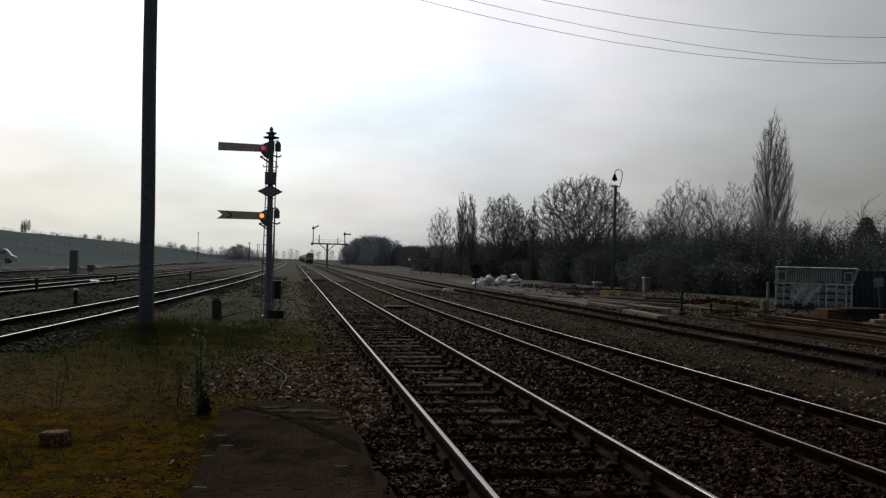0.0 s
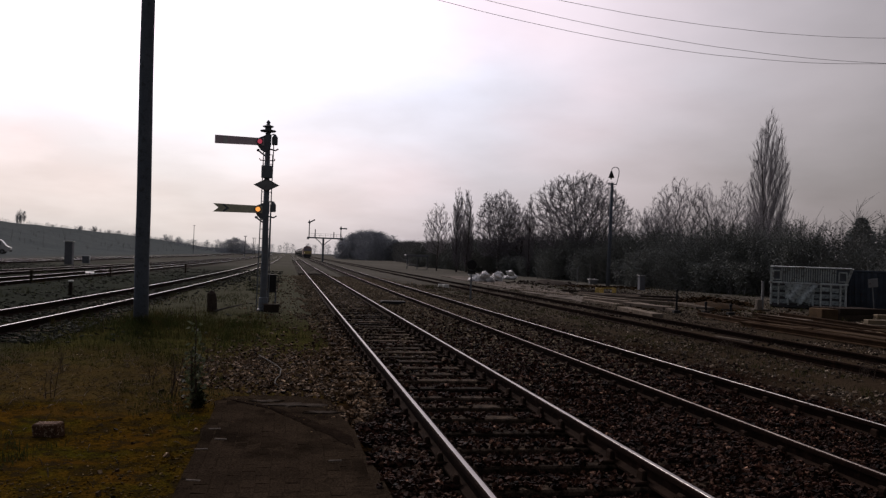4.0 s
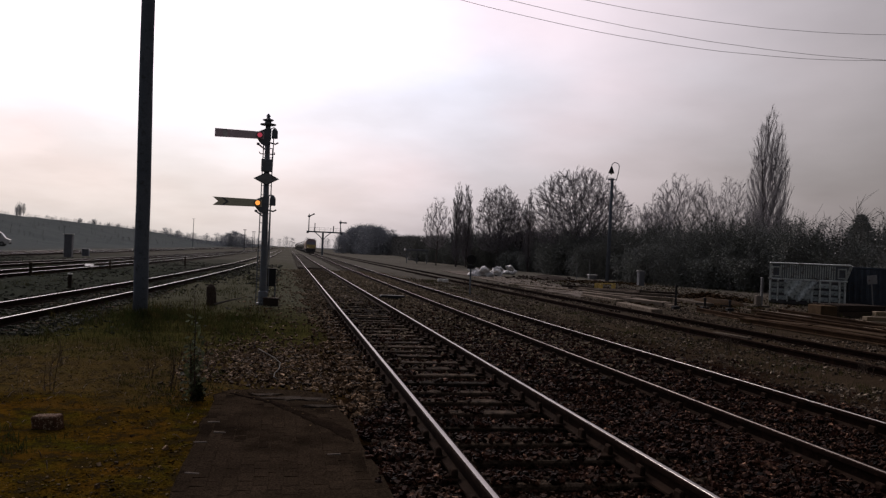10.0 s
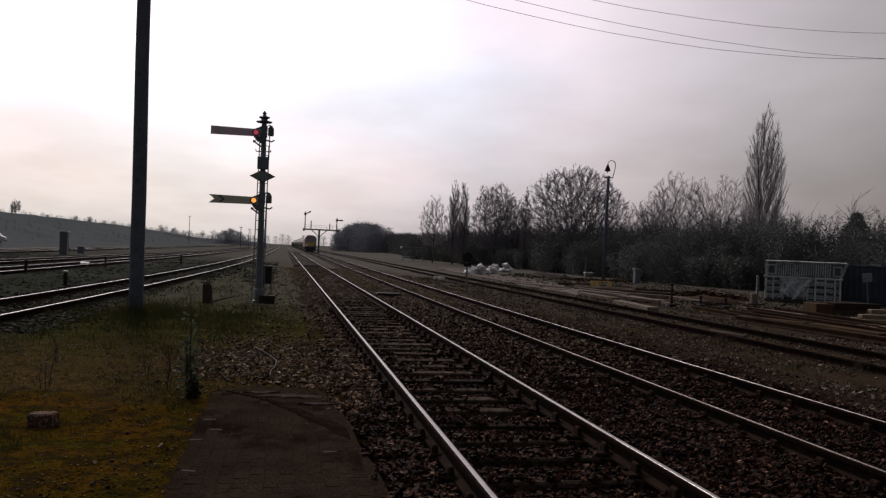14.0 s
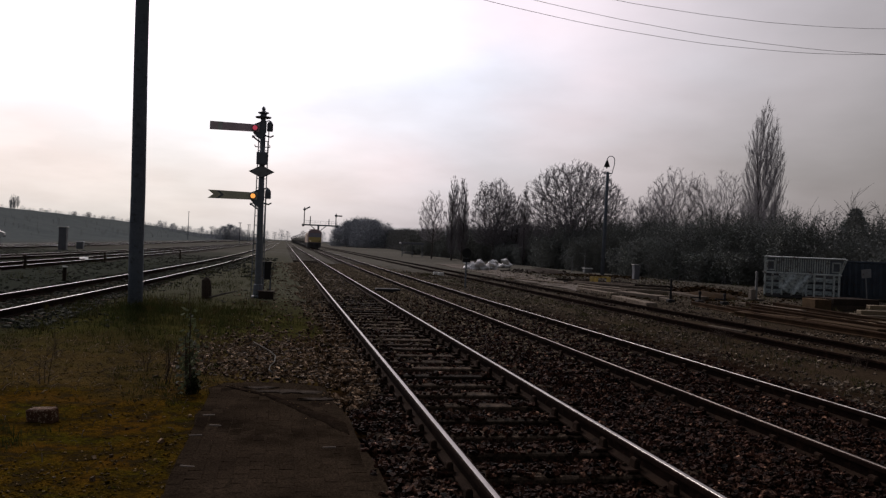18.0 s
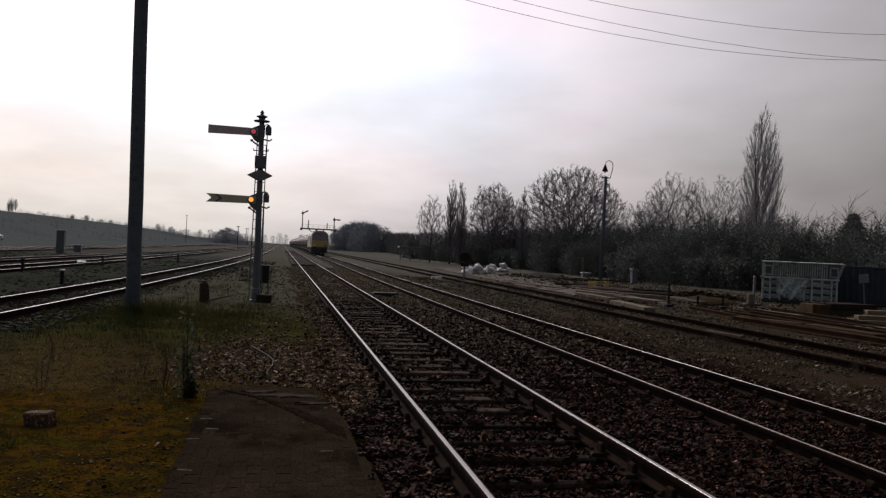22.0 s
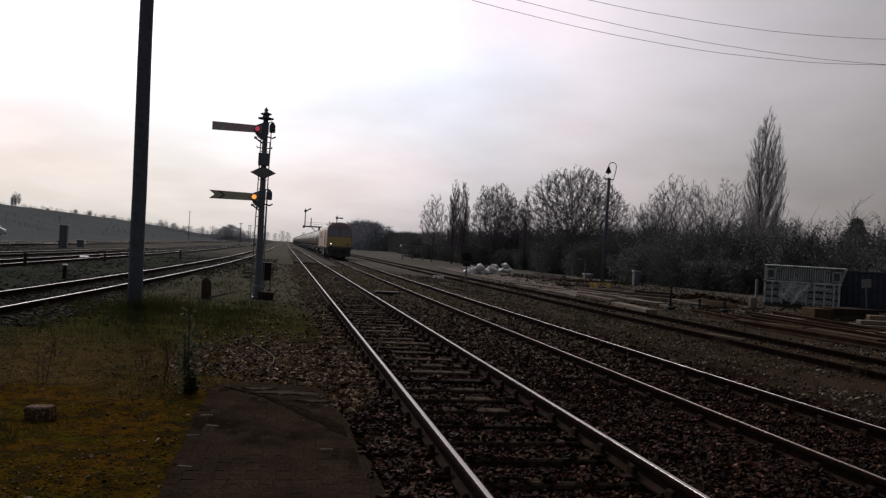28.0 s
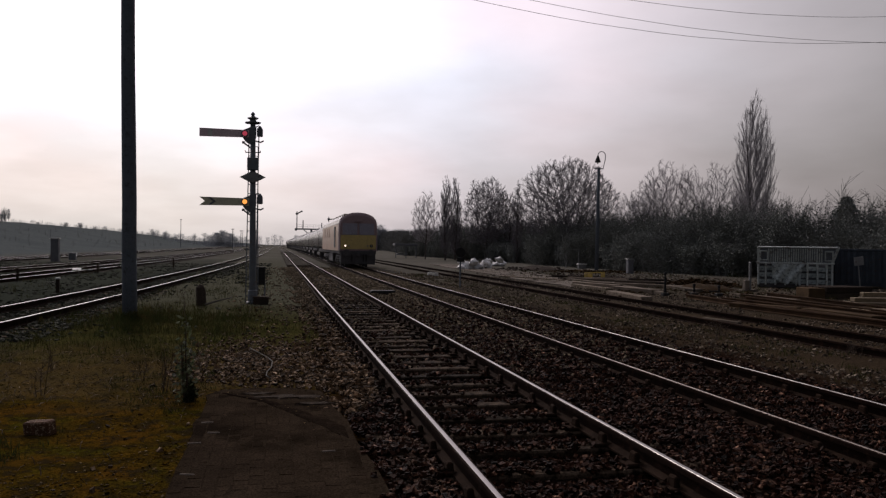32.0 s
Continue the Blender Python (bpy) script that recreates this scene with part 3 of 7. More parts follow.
FOOT_SHAPE = [(-0.074, -0.002), (0.074, -0.002), (0.074, 0.016), (0.015, 0.036), (-0.015, 0.036), (-0.074, 0.016)]
NARROW_TOP = [(-0.016, 0.1570), (-0.013, 0.1595), (0.0, 0.1605), (0.008, 0.1597), (0.011, 0.1570)]


def sweep(centre, offset, shape, ys, closed, base=0.0):
    verts, faces, n = [], [], len(shape)
    for y in ys:
        e = 0.5
        slope = (centre(y + e) - centre(y - e)) / (2 * e)
        nx, ny = 1 / math.hypot(1, slope), -slope / math.hypot(1, slope)
        for sx, sz in shape:
            o = offset + sx
            verts.append((centre(y) + nx * o, y + ny * o, base + sz))
    for i in range(len(ys) - 1):
        for j in range(n if closed else n - 1):
            a, b = i * n + j, i * n + (j + 1) % n
            faces.append((a, a + n, b + n, b))
    return verts, faces


def sleeper_mesh(name, length, seed):
    rnd = random.Random(seed)
    g = Geo().box(0, 0, -0.065, length, 0.25, 0.13, edge=0.012)
    g.v = [(x + rnd.uniform(-0.012, 0.012), y + rnd.uniform(-0.012, 0.012), z + rnd.uniform(-0.006, 0.006)) for x, y, z in g.v]
    return g.mesh(name, SLEEPER)


SLEEPER_MESHES = [sleeper_mesh("sleeper", 2.6, s) for s in range(6)]


def chair_mesh():
    g = Geo().box(0, 0, 0.018, 0.36, 0.19, 0.036, edge=0.01)
    g.box(-0.075, 0, 0.06, 0.05, 0.13, 0.10, edge=0.012, taper=0.8)
    g.box(0.085, 0, 0.055, 0.06, 0.12, 0.09, edge=0.012, taper=0.8)
    for x in (-0.145, 0.145):
        g.lathe([(0.022, 0.03), (0.022, 0.052), (0.012, 0.06)], 6, Matrix.Translation((x, 0.04, 0)))
    return g.mesh("chair", RAIL_FOOT)


CHAIR = chair_mesh()


def build_line(name, centre, y0, y1, near, far_sleepers, label, top_mat, base=0.0, bend=6.0, pitch=0.66, chairs=0.0, dark_side=None, wide_top=False):
    root = thing(name, (0, 0, 0), label, "railway track", kind="structure")
    ys = [y0 + i * bend for i in range(int((y1 - y0) / bend) + 1)]
    for side in (-1, 1):
        tm = dark_side if dark_side and side < 0 else top_mat
        v, f = sweep(centre, side * GAUGE / 2, RAIL_SHAPE, ys, True, base)
        r = part("rail", raw("rail", v, f, RAIL_RUST), None, root)
        if chairs:
            v, f = sweep(centre, side * GAUGE / 2, FOOT_SHAPE, [y for y in ys if y < 130], True, base)
            part("rail_foot", raw("rail_foot", v, f, RAIL_FOOT), None, r, "dusty brown foot of the rail, lighter than the shade-toned web")
        v, f = sweep(centre, side * GAUGE / 2, TOP_SHAPE if wide_top else NARROW_TOP, ys, False, base)
        part("running_surface", raw("running_surface", v, f, tm), None, r, "bright worn top of the rail" if tm is not RAIL_DULL and tm is not RUST_TOP else "dull worn top of the rail")
    rnd = random.Random(len(name) + int(y1))
    g = Geo()
    y = near[0]
    while y < far_sleepers:
        dx, dy, turn = rnd.uniform(-0.04, 0.04), rnd.uniform(-0.03, 0.03), rnd.uniform(-1.2, 1.2)
        slope = math.degrees(math.atan((centre(y + 1) - centre(y - 1)) / 2))
        m = pose(centre(y) + dx, y + dy, base - 0.004 + rnd.uniform(-0.012, 0.0), rnd.uniform(-1, 1), 0, turn - slope)
        if y < near[1]:
            m.translation.z -= 0.025 * min(max((y - 22) / 10, 0), 1)
            s = part("sleeper", rnd.choice(SLEEPER_MESHES), None, root, at=m)
            if y < chairs:
                for side in (-1, 1):
                    part("rail_chair", CHAIR, None, s, at=pose(side * GAUGE / 2 - dx, 0, 0.003, 0, 0, 0 if side > 0 else 180))
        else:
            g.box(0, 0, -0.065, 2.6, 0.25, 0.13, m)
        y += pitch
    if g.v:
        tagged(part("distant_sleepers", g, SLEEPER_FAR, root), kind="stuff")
    return root


build_line("track_main", lambda y: X1, -12, 1200, (-11.08, 70), 200, "railway track with bright rails on weathered timber sleepers", RAIL_TOP, bend=12, pitch=0.655, chairs=22, wide_top=True)
build_line("track_opposite", opposite_x, -12, 1200, (-10.88, 60), 200, "railway track with one bright and one dull rail in brown ballast", RAIL_TOP, base=-0.02, bend=12, pitch=0.655, chairs=22, dark_side=RAIL_DULL)
build_line("track_siding", siding_x, -6, 420, (2.0, 60), 120, "rusty siding track on sunken sleepers in rough earth", RUST_TOP, base=-0.04, pitch=0.75)
build_line("track_left", left_x, 4, 700, (8, 60), 120, "railway track with shining rails beyond the signal", RAIL_BRIGHT, base=0.0, pitch=0.66, wide_top=True)
for k in range(4):
    build_line("track_yard_%d" % (k + 1), lambda y, k=k: yard_x(k, y), 15, 600, (30, 30.1), 110, "yard track with worn rails in dark cinders", RAIL_BRIGHT if k != 1 else RAIL_TOP, pitch=0.7, bend=10, wide_top=True)

# ---- telegraph pole and its wires ----
POLE = Vector((-3.27, 19.43, 0.0))
WIRE_WAY = Vector((math.cos(radians(10)), math.sin(radians(10)), 0))


def telegraph_pole(at, top, lean, label):
    root = thing("telegraph_pole", pose(*at, 0, lean, 0), label, "telegraph pole")
    rnd = random.Random(4)
    pts, rad = [], []
    for i in range(12):
        z = -0.3 + (top + 0.3) * i / 11
        pts.append((rnd.uniform(-0.006, 0.006), rnd.uniform(-0.006, 0.006), z))
        rad.append(0.165 - 0.022 * i / 11)
    part("shaft", Geo().tube(pts, rad, 12), POLE_WOOD, root, smooth=True)
    part("finial_cap", Geo().lathe([(0.13, top), (0.135, top + 0.02), (0.09, top + 0.09), (0.01, top + 0.12)], 10), IRON, root)
    return root


telegraph_pole(POLE, 10.4, -1.0, "tall dark creosoted wooden telegraph pole in rough grass")
far_pole = telegraph_pole(POLE + WIRE_WAY * 33, 11.6, 0, "tall dark wooden telegraph pole beyond the yard")
for curve, drop in (((0.00739, -0.2072, 9.583), 0), ((0.00573, -0.17671, 9.772), 0), ((0.00663, -0.17716, 10.155), 0)):
    pts = []
    for i in range(56):
        s = i * 0.6
        p = POLE + WIRE_WAY * s + Vector((-0.15, 0, 0))
        pts.append((p.x, p.y, curve[0] * s * s + curve[1] * s + curve[2] + 0.012 * noise.noise((s * 0.8, curve[2], 0))))
    w = new("overhead_wire", Geo().tube(pts, 0.0065, 5).mesh("overhead_wire", WIRE, True))
    tagged(w, "thin slack wire strung from the telegraph pole", "wire", "overhead wires")


# ---- two-arm semaphore signal beside the main line ----
def semaphore():
    root = thing("semaphore_signal", pose(-0.66, 23.8, 0, 0, -0.6, 0), "tall iron semaphore signal with red and yellow arms level", "railway signal")
    g = Geo().tube([(0, 0, -0.2), (0, 0, 0.6), (0, 0, 2.2), (0, 0, 5.25)], [0.105, 0.10, 0.088, 0.072], 10)
    part("post", g, IRON, root, smooth=True)
    part("base_casting", Geo().lathe([(0.19, -0.05), (0.19, 0.05), (0.14, 0.08), (0.13, 0.38), (0.11, 0.40)], 12), IRON, root)
    fin = Geo().lathe([(0.05, 5.18), (0.22, 5.20), (0.23, 5.23), (0.10, 5.25), (0.085, 5.30), (0.16, 5.34), (0.16, 5.36), (0.07, 5.39), (0.04, 5.43), (0.065, 5.46), (0.04, 5.50), (0.008, 5.54)], 12)
    part("finial", fin, IRON, root)
    for z, red in ((4.88, True), (2.93, False)):
        # arm with its casting and spectacle
        x1 = -1.47
        out = [(-0.10, 0.10), (x1, 0.115), (x1, -0.125), (-0.10, -0.11)] if red else [(-0.10, 0.10), (x1, 0.115), (x1 + 0.15, -0.005), (x1, -0.125), (-0.10, -0.11)]
        arm = part("signal_arm", Geo().prism(out, 0.02), RED_PAINT if red else YELLOW_PAINT, root, "red square-ended arm with a pale stripe" if red else "yellow arm with a notched end", at=pose(0, -0.16, z, 0, 0.6, 0))
        if red:
            part("arm_stripe", Geo().prism([(-1.12, 0.108), (-1.24, 0.110), (-1.24, -0.120), (-1.12, -0.118)], 0.006), WHITE_PAINT, arm, at=(0, -0.016, 0))
        else:
            part("arm_chevron", Geo().prism([(-1.16, 0.108), (-1.24, 0.110), (-1.10, -0.005), (-1.24, -0.120), (-1.16, -0.118), (-1.02, -0.005)], 0.006), IRON, arm, at=(0, -0.016, 0))
        cast = Geo().prism([(-0.26, 0.11), (-0.12, 0.17), (0.02, 0.26), (0.10, 0.20), (0.10, -0.10), (0.06, -0.20), (-0.08, -0.30), (-0.19, -0.24), (-0.28, -0.12)], 0.035)
        part("spectacle_casting", cast, IRON, arm, at=(0, 0.03, 0))
        lens = Geo().lathe([(0.055, -0.012), (0.068, 0.0), (0.055, 0.012)], 14, pose(0, 0, 0, 90, 0, 0))
        part("lens", lens, LAMP_RED if red else LAMP_AMBER, arm, "red signal lens" if red else "glowing amber signal lens", at=(-0.22, -0.035, 0.0))
        ring = Geo()
        for a in range(18):
            t0, t1 = 2 * math.pi * a / 18, 2 * math.pi * (a + 1) / 18
            ring.tube([(0.085 * math.cos(t0), 0, 0.085 * math.sin(t0)), (0.085 * math.cos(t1), 0, 0.085 * math.sin(t1))], 0.018, 5)
        part("lens_ring", ring, IRON, arm, at=(-0.22, -0.03, 0.0))
        lampg = Geo().box(0, 0, 0, 0.17, 0.16, 0.23, edge=0.02).lathe([(0.06, 0.105), (0.075, 0.12), (0.04, 0.17), (0.025, 0.19)], 10)
        part("signal_lamp", lampg, IRON, root, at=(0.195, 0.02, z + 0.06))
        br = Geo().tube([(0.05, 0, z - 0.18), (0.22, 0, z - 0.22), (0.30, 0.02, z - 0.17)], 0.022, 6)
        part("lamp_bracket", br, IRON, root)
        part("lamp_hook", Geo().tube([(0.04, 0, z + 0.2), (0.17, 0, z + 0.26), (0.22, 0, z + 0.14)], 0.016, 6), IRON, root)
        wb = Geo().tube([(0.0, 0.1, z - 0.42), (-0.28, 0.1, z - 0.22)], 0.024, 6).box(-0.27, 0.1, z - 0.22, 0.08, 0.05, 0.07, edge=0.01).tube([(0, 0.1, z - 0.42), (0.04, 0.1, z - 0.62)], 0.02, 6)
        part("balance_lever", wb, IRON, root)
        part("down_rod", Geo().tube([(0.14, 0.1, z - 0.35), (0.145, 0.1, 0.3)], 0.012, 5), IRON, root)
    part("route_box", Geo().box(0, -0.14, 4.02, 0.31, 0.16, 0.36, edge=0.015), IRON, root, "square dark casing")
    dia = part("diamond_sign", Geo().prism([(-0.33, 0), (0, 0.165), (0.33, 0), (0, -0.165)], 0.018), GREY_PAINT, root, "grey diamond-shaped plate", at=(0, -0.15, 3.64))
    part("rim", Geo().prism([(-0.365, 0), (0, 0.19), (0.365, 0), (0, -0.19)], 0.012), BLACK_PAINT, dia, at=(0, 0.018, 0))
    lad = part("ladder", Geo().tube([(-0.22, 0.62, -0.02), (-0.12, 0.26, 4.6), (-0.12, 0.24, 5.1)], 0.016, 5).tube([(0.06, 0.62, -0.02), (0.16, 0.26, 4.6), (0.16, 0.24, 5.1)], 0.016, 5), IRON, root)
    for i in range(17):
        t = i / 16.5
        x, y, z = -0.22 + 0.10 * t, 0.62 - 0.36 * t, 0.2 + 4.5 * t
        part("rung", Geo().tube([(x, y, z), (x + 0.28, y, z)], 0.011, 5), IRON, lad)
    plat = Geo()
    plat.tube([(-0.22, 0.08, 4.42), (-0.22, 0.5, 4.42), (0.2, 0.5, 4.42), (0.2, 0.08, 4.42)], 0.016, 5)
    part("ladder_stay", plat, IRON, root)
    part("stay", Geo().tube([(0, 0.08, 2.1), (-0.05, 0.44, 2.05)], 0.014, 5), IRON, root)
    return root


semaphore()


def lever_frame(at, label, tall=0.9):
    """A low signal machine: case on a stand with a vertical rod."""
    root = thing("lineside_case", Matrix.Translation(at), label, "equipment case")
    part("case", Geo().box(0, 0, tall * 0.72, 0.26, 0.24, tall * 0.55, edge=0.02), BLACK_PAINT, root)
    part("lid", Geo().box(0, -0.01, tall * 0.99, 0.30, 0.28, 0.04, edge=0.015), BLACK_PAINT, root)
    for x in (-0.12, 0.12):
        part("leg", Geo().tube([(x, 0, -0.1), (x, 0, tall * 0.5)], 0.025, 6), IRON, root)
    return root


lever_frame((-0.47, 25.8, 0), "black iron case on legs beside the signal ladder", 1.0)
root = thing("wooden_box", (-0.42, 23.5, 0.0), "low dark wooden box at the foot of the signal", "box")
part("body", Geo().box(0, 0, 0.09, 0.42, 0.30, 0.22, edge=0.012), TIMBER_DARK, root)
part("lid", Geo().box(0, 0, 0.215, 0.46, 0.34, 0.03, edge=0.008), TIMBER_DARK, root)

stump = Geo()
rnd = random.Random(7)
stump.tube([(0, 0, -0.1), (0.01, 0, 0.15), (0.0, 0, 0.36), (-0.01, 0, 0.52), (0.0, 0.0, 0.60)], [0.15, 0.145, 0.135, 0.12, 0.05], 9)
stump.v = [(x * rnd.uniform(0.88, 1.12), y * rnd.uniform(0.88, 1.12), z) for x, y, z in stump.v]
tagged(new("post_stump", stump.mesh("post_stump", TIMBER_DARK)), "rotten dark wooden post stump in grass", "stump").location = (-2.0, 22.7, 0)
log = Geo().tube([(-1.9, 22.5, 0.06), (-1.55, 22.7, 0.16), (-1.2, 23.2, 0.22)], [0.03, 0.024, 0.012], 6)
tagged(new("fallen_branch", log.mesh("fallen_branch", BARK)), "short dead branch leaning by the stump", "branch")


# ---- bracket signal spanning the lines ahead ----
def bracket_signal():
    root = thing("bracket_signal", (7.55, 182, 0), "tall bracket signal with a railed platform and two small arms", "railway signal")
    part("post", Geo().box(0, 0, 2.6, 0.42, 0.42, 5.4, edge=0.03), IRON, root)
    part("platform", Geo().box(0.35, 0, 5.25, 7.7, 0.8, 0.30, edge=0.03), IRON, root)
    for s in (-1, 1):
        part("platform_brace", Geo().tube([(0.15 * s, 0, 3.6), (0.7 * s, 0, 4.3), (1.7 * s, 0, 5.1)], 0.09, 6), IRON, root)
        part("end_casting", Geo().box(0.35 + s * 3.75, 0, 5.15, 0.5, 0.6, 0.55, edge=0.05), IRON, root)
    rail = part("handrail", Geo().tube([(-3.3, -0.35, 6.2), (4.1, -0.35, 6.2)], 0.022, 5).tube([(-3.3, -0.35, 5.8), (4.1, -0.35, 5.8)], 0.016, 5), IRON, root)
    for i in range(7):
        part("stanchion", Geo().tube([(-3.3 + i * 1.233, -0.35, 5.3), (-3.3 + i * 1.233, -0.35, 6.2)], 0.022, 5), IRON, rail)
    for x, top, turn, name in ((-3.2, 9.0, 28, "signal_post"), (3.85, 7.9, 0, "signal_post")):
        p = part(name, Geo().tube([(x, 0, 5.3), (x, 0, top)], [0.12, 0.09], 8).lathe([(0.12, top), (0.06, top + 0.1), (0.02, top + 0.3)], 8, Matrix.Translation((x, 0, 0))), IRON, root)
        a = part("signal_arm", Geo().prism([(0.1, 0.12), (1.35, 0.16), (1.35, -0.16), (0.1, -0.12)], 0.03), IRON, p, "small signal arm, seen dark", at=pose(x, -0.15, top - 0.35, 0, -turn, 0))
        part("spectacle", Geo().prism([(-0.35, 0.15), (0.0, 0.32), (0.2, 0.2), (0.2, -0.25), (-0.2, -0.3)], 0.04), IRON, a)
    for x, top in ((-1.85, 7.2), (2.3, 6.7)):
        part("bracket_post", Geo().tube([(x, 0, 5.3), (x, 0, top)], [0.12, 0.10], 6), IRON, root)
    return root


bracket_signal()


# ---- yard lamp ----
def yard_lamp():
    root = thing("yard_lamp", pose(24.85, 59.85, -0.12, 0, 0.6, 0), "tall dark pole lamp with a swan-neck and bell shade", "street lamp")
    part("pole", Geo().tube([(0, 0, -0.3), (0.02, 0, 4), (0.0, 0, 8.3)], [0.17, 0.15, 0.12], 8), POLE_WOOD, root, smooth=True)
    part("crossbar", Geo().box(0, 0, 8.2, 0.75, 0.08, 0.08, edge=0.01), IRON, root)
    pts = [(0.35, 0, 8.15), (0.52, 0, 8.9)] + [(0.22 + 0.32 * math.cos(a), 0, 9.25 + 0.32 * math.sin(a)) for a in [math.pi * i / 7 for i in range(8)]] + [(-0.10, 0, 9.1)]
    part("swan_neck", Geo().tube(pts, 0.03, 6), IRON, root)
    part("shade", Geo().lathe([(0.06, 9.22), (0.10, 9.1), (0.15, 8.97), (0.22, 8.76), (0.24, 8.7), (0.20, 8.72)], 14, Matrix.Translation((-0.1, 0, 0))), BLACK_PAINT, root)
    part("bulb", Geo().lathe([(0.03, 8.78), (0.08, 8.68), (0.03, 8.56)], 8, Matrix.Translation((-0.1, 0, 0))), TAILGLASS, root)


yard_lamp()


# ---- trees and scrub ----
def sticks(geo, p, q, rp, rq, n=3):
    """Thin tapered bars from p to q, added to a Geo all at once."""
    p, q = np.asarray(p, float), np.asarray(q, float)
    if not len(p):
        return
    ax = q - p
    ax /= np.maximum(np.linalg.norm(ax, axis=1), 1e-6)[:, None]
    ref = np.where(np.abs(ax[:, 2:]) > 0.8, np.array([[1.0, 0, 0]]), np.array([[0, 0, 1.0]]))
    u = np.cross(ax, ref)
    u /= np.linalg.norm(u, axis=1)[:, None]
    w = np.cross(ax, u)
    a = 2 * math.pi * np.arange(n) / n
    ring = u[:, None, :] * np.cos(a)[None, :, None] + w[:, None, :] * np.sin(a)[None, :, None]
    v = np.concatenate([p[:, None] + ring * np.asarray(rp)[:, None, None], q[:, None] + ring * np.asarray(rq)[:, None, None]], 1)
    quad = np.array([(k, (k + 1) % n, (k + 1) % n + n, k + n) for k in range(n)])
    k0 = len(geo.v)
    f = quad[None] + (np.arange(len(p)) * 2 * n)[:, None, None] + k0
    geo.v += [tuple(x) for x in v.reshape(-1, 3).tolist()]
    geo.f += [tuple(x) for x in f.reshape(-1, 4).tolist()]


def grow(seed, height, wide, limbs, style, twig=0.014):
    """Trunk and crown of a bare tree: points spread through the crown are joined one by one to the nearest limb, limbs thicken with
    what they bear, and every end breaks into fine twigs."""
    rs = np.random.RandomState(seed)
    low, fork = {"round": (0.20, 0.24), "poplar": (0.08, 0.86), "birch": (0.26, 0.50)}[style]
    mid = height * {"round": 0.53, "poplar": 0.46, "birch": 0.58}[style]
    half = height - mid
    count = limbs * {"round": 20, "poplar": 6, "birch": 14}[style]
    rough = rs.uniform(0, 50)
    want = []
    while len(want) < count:
        d = rs.normal(0, 1, 3)
        d /= np.linalg.norm(d)
        r = rs.rand() ** (1 / 2.6)
        bump = 1.0 + (0.16 if style != "poplar" else 0.08) * noise.noise((d[0] * 1.9 + rough, d[1] * 1.9, d[2] * 1.9))
        u = d * r * bump * 0.95
        if style == "poplar" and u[2] > 0:
            u[:2] *= 1 - 0.45 * u[2] ** 2
        z = mid + u[2] * half
        if z > height * low:
            want.append((u[0] * wide, u[1] * wide, z))
    want = np.array(want)
    step = max(height * 0.035, 0.25)
    nodes, parent = [np.array((0, 0, -0.2))], [-1]
    drift = rs.normal(0, 0.03, 2)
    for k in range(1, int((height * fork + 0.2) / step) + 1):
        nodes.append(np.array((drift[0] * k * step + rs.normal(0, 0.02), drift[1] * k * step + rs.normal(0, 0.02), -0.2 + k * step)))
        parent.append(k - 1)
    total = len(nodes) + count * 6
    pos, run = np.zeros((total, 3)), np.zeros(total)
    pos[:len(nodes)] = nodes
    run[:len(nodes)] = np.arange(len(nodes)) * step
    n = len(nodes)
    first = np.array((0, 0, height * low))
    rise = {"round": 0.25, "poplar": 2.6, "birch": 0.7}[style]
    for t in want[np.argsort(np.linalg.norm((want - first) * (1, 1, 0.6), axis=1))]:
        d = t - pos[:n]
        flat = np.hypot(d[:, 0], d[:, 1])
        cost = np.linalg.norm(d, axis=1) + {"round": 0.40, "poplar": 0.95, "birch": 0.5}[style] * run[:n] + 1.6 * np.maximum(flat * rise - d[:, 2], 0)
        cost[:max(int(height * low / step), 1)] += 50
        k = int(np.argmin(cost))
        a, dist = pos[k].copy(), np.linalg.norm(t - pos[k])
        m = min(max(int(dist / step), 1), 5)
        sag = np.array((rs.normal(0, 0.035), rs.normal(0, 0.035), -0.03)) * dist
        for q in range(1, m + 1):
            w = q / m
            if n >= total:
                break
            pos[n] = a + (t - a) * w + sag * 4 * w * (1 - w) * 0.6
            run[n] = run[k] + dist * w
            parent.append(k)
            k = n
            n += 1
    pos, par = pos[:n], np.array(parent[:n])
    load = np.zeros(n)
    tip = np.ones(n, bool)
    tip[par[1:]] = False
    load[tip] = 1
    for k in range(n - 1, 0, -1):
        load[par[k]] += load[k]
    rad = np.minimum(twig * load ** 0.40, height * {"round": 0.02, "poplar": 0.011, "birch": 0.011}[style])
    own, up = np.arange(1, n), par[1:]
    thick = load[own] > max(count * 0.035, 6)
    trunk, crown = Geo(), Geo()
    sticks(trunk, pos[up[thick]], pos[own[thick]], np.minimum(rad[up[thick]], rad[own[thick]] * 1.5), rad[own[thick]], 6)
    thin = ~thick
    sticks(crown, pos[up[thin]], pos[own[thin]], np.minimum(rad[up[thin]], rad[own[thin]] * 1.4), rad[own[thin]] * 0.9)
    # fine twigs on the ends and along the thinner boughs
    src = own[load[own] < 6]
    src = np.repeat(src, np.where(tip[src], 6, 2))
    d = pos[src] - pos[par[src]]
    d /= np.maximum(np.linalg.norm(d, axis=1), 1e-6)[:, None]
    d += rs.normal(0, 0.42 if style != "poplar" else 0.22, d.shape) + np.array((0, 0, 0.15 if style != "poplar" else 0.5))
    d /= np.linalg.norm(d, axis=1)[:, None]
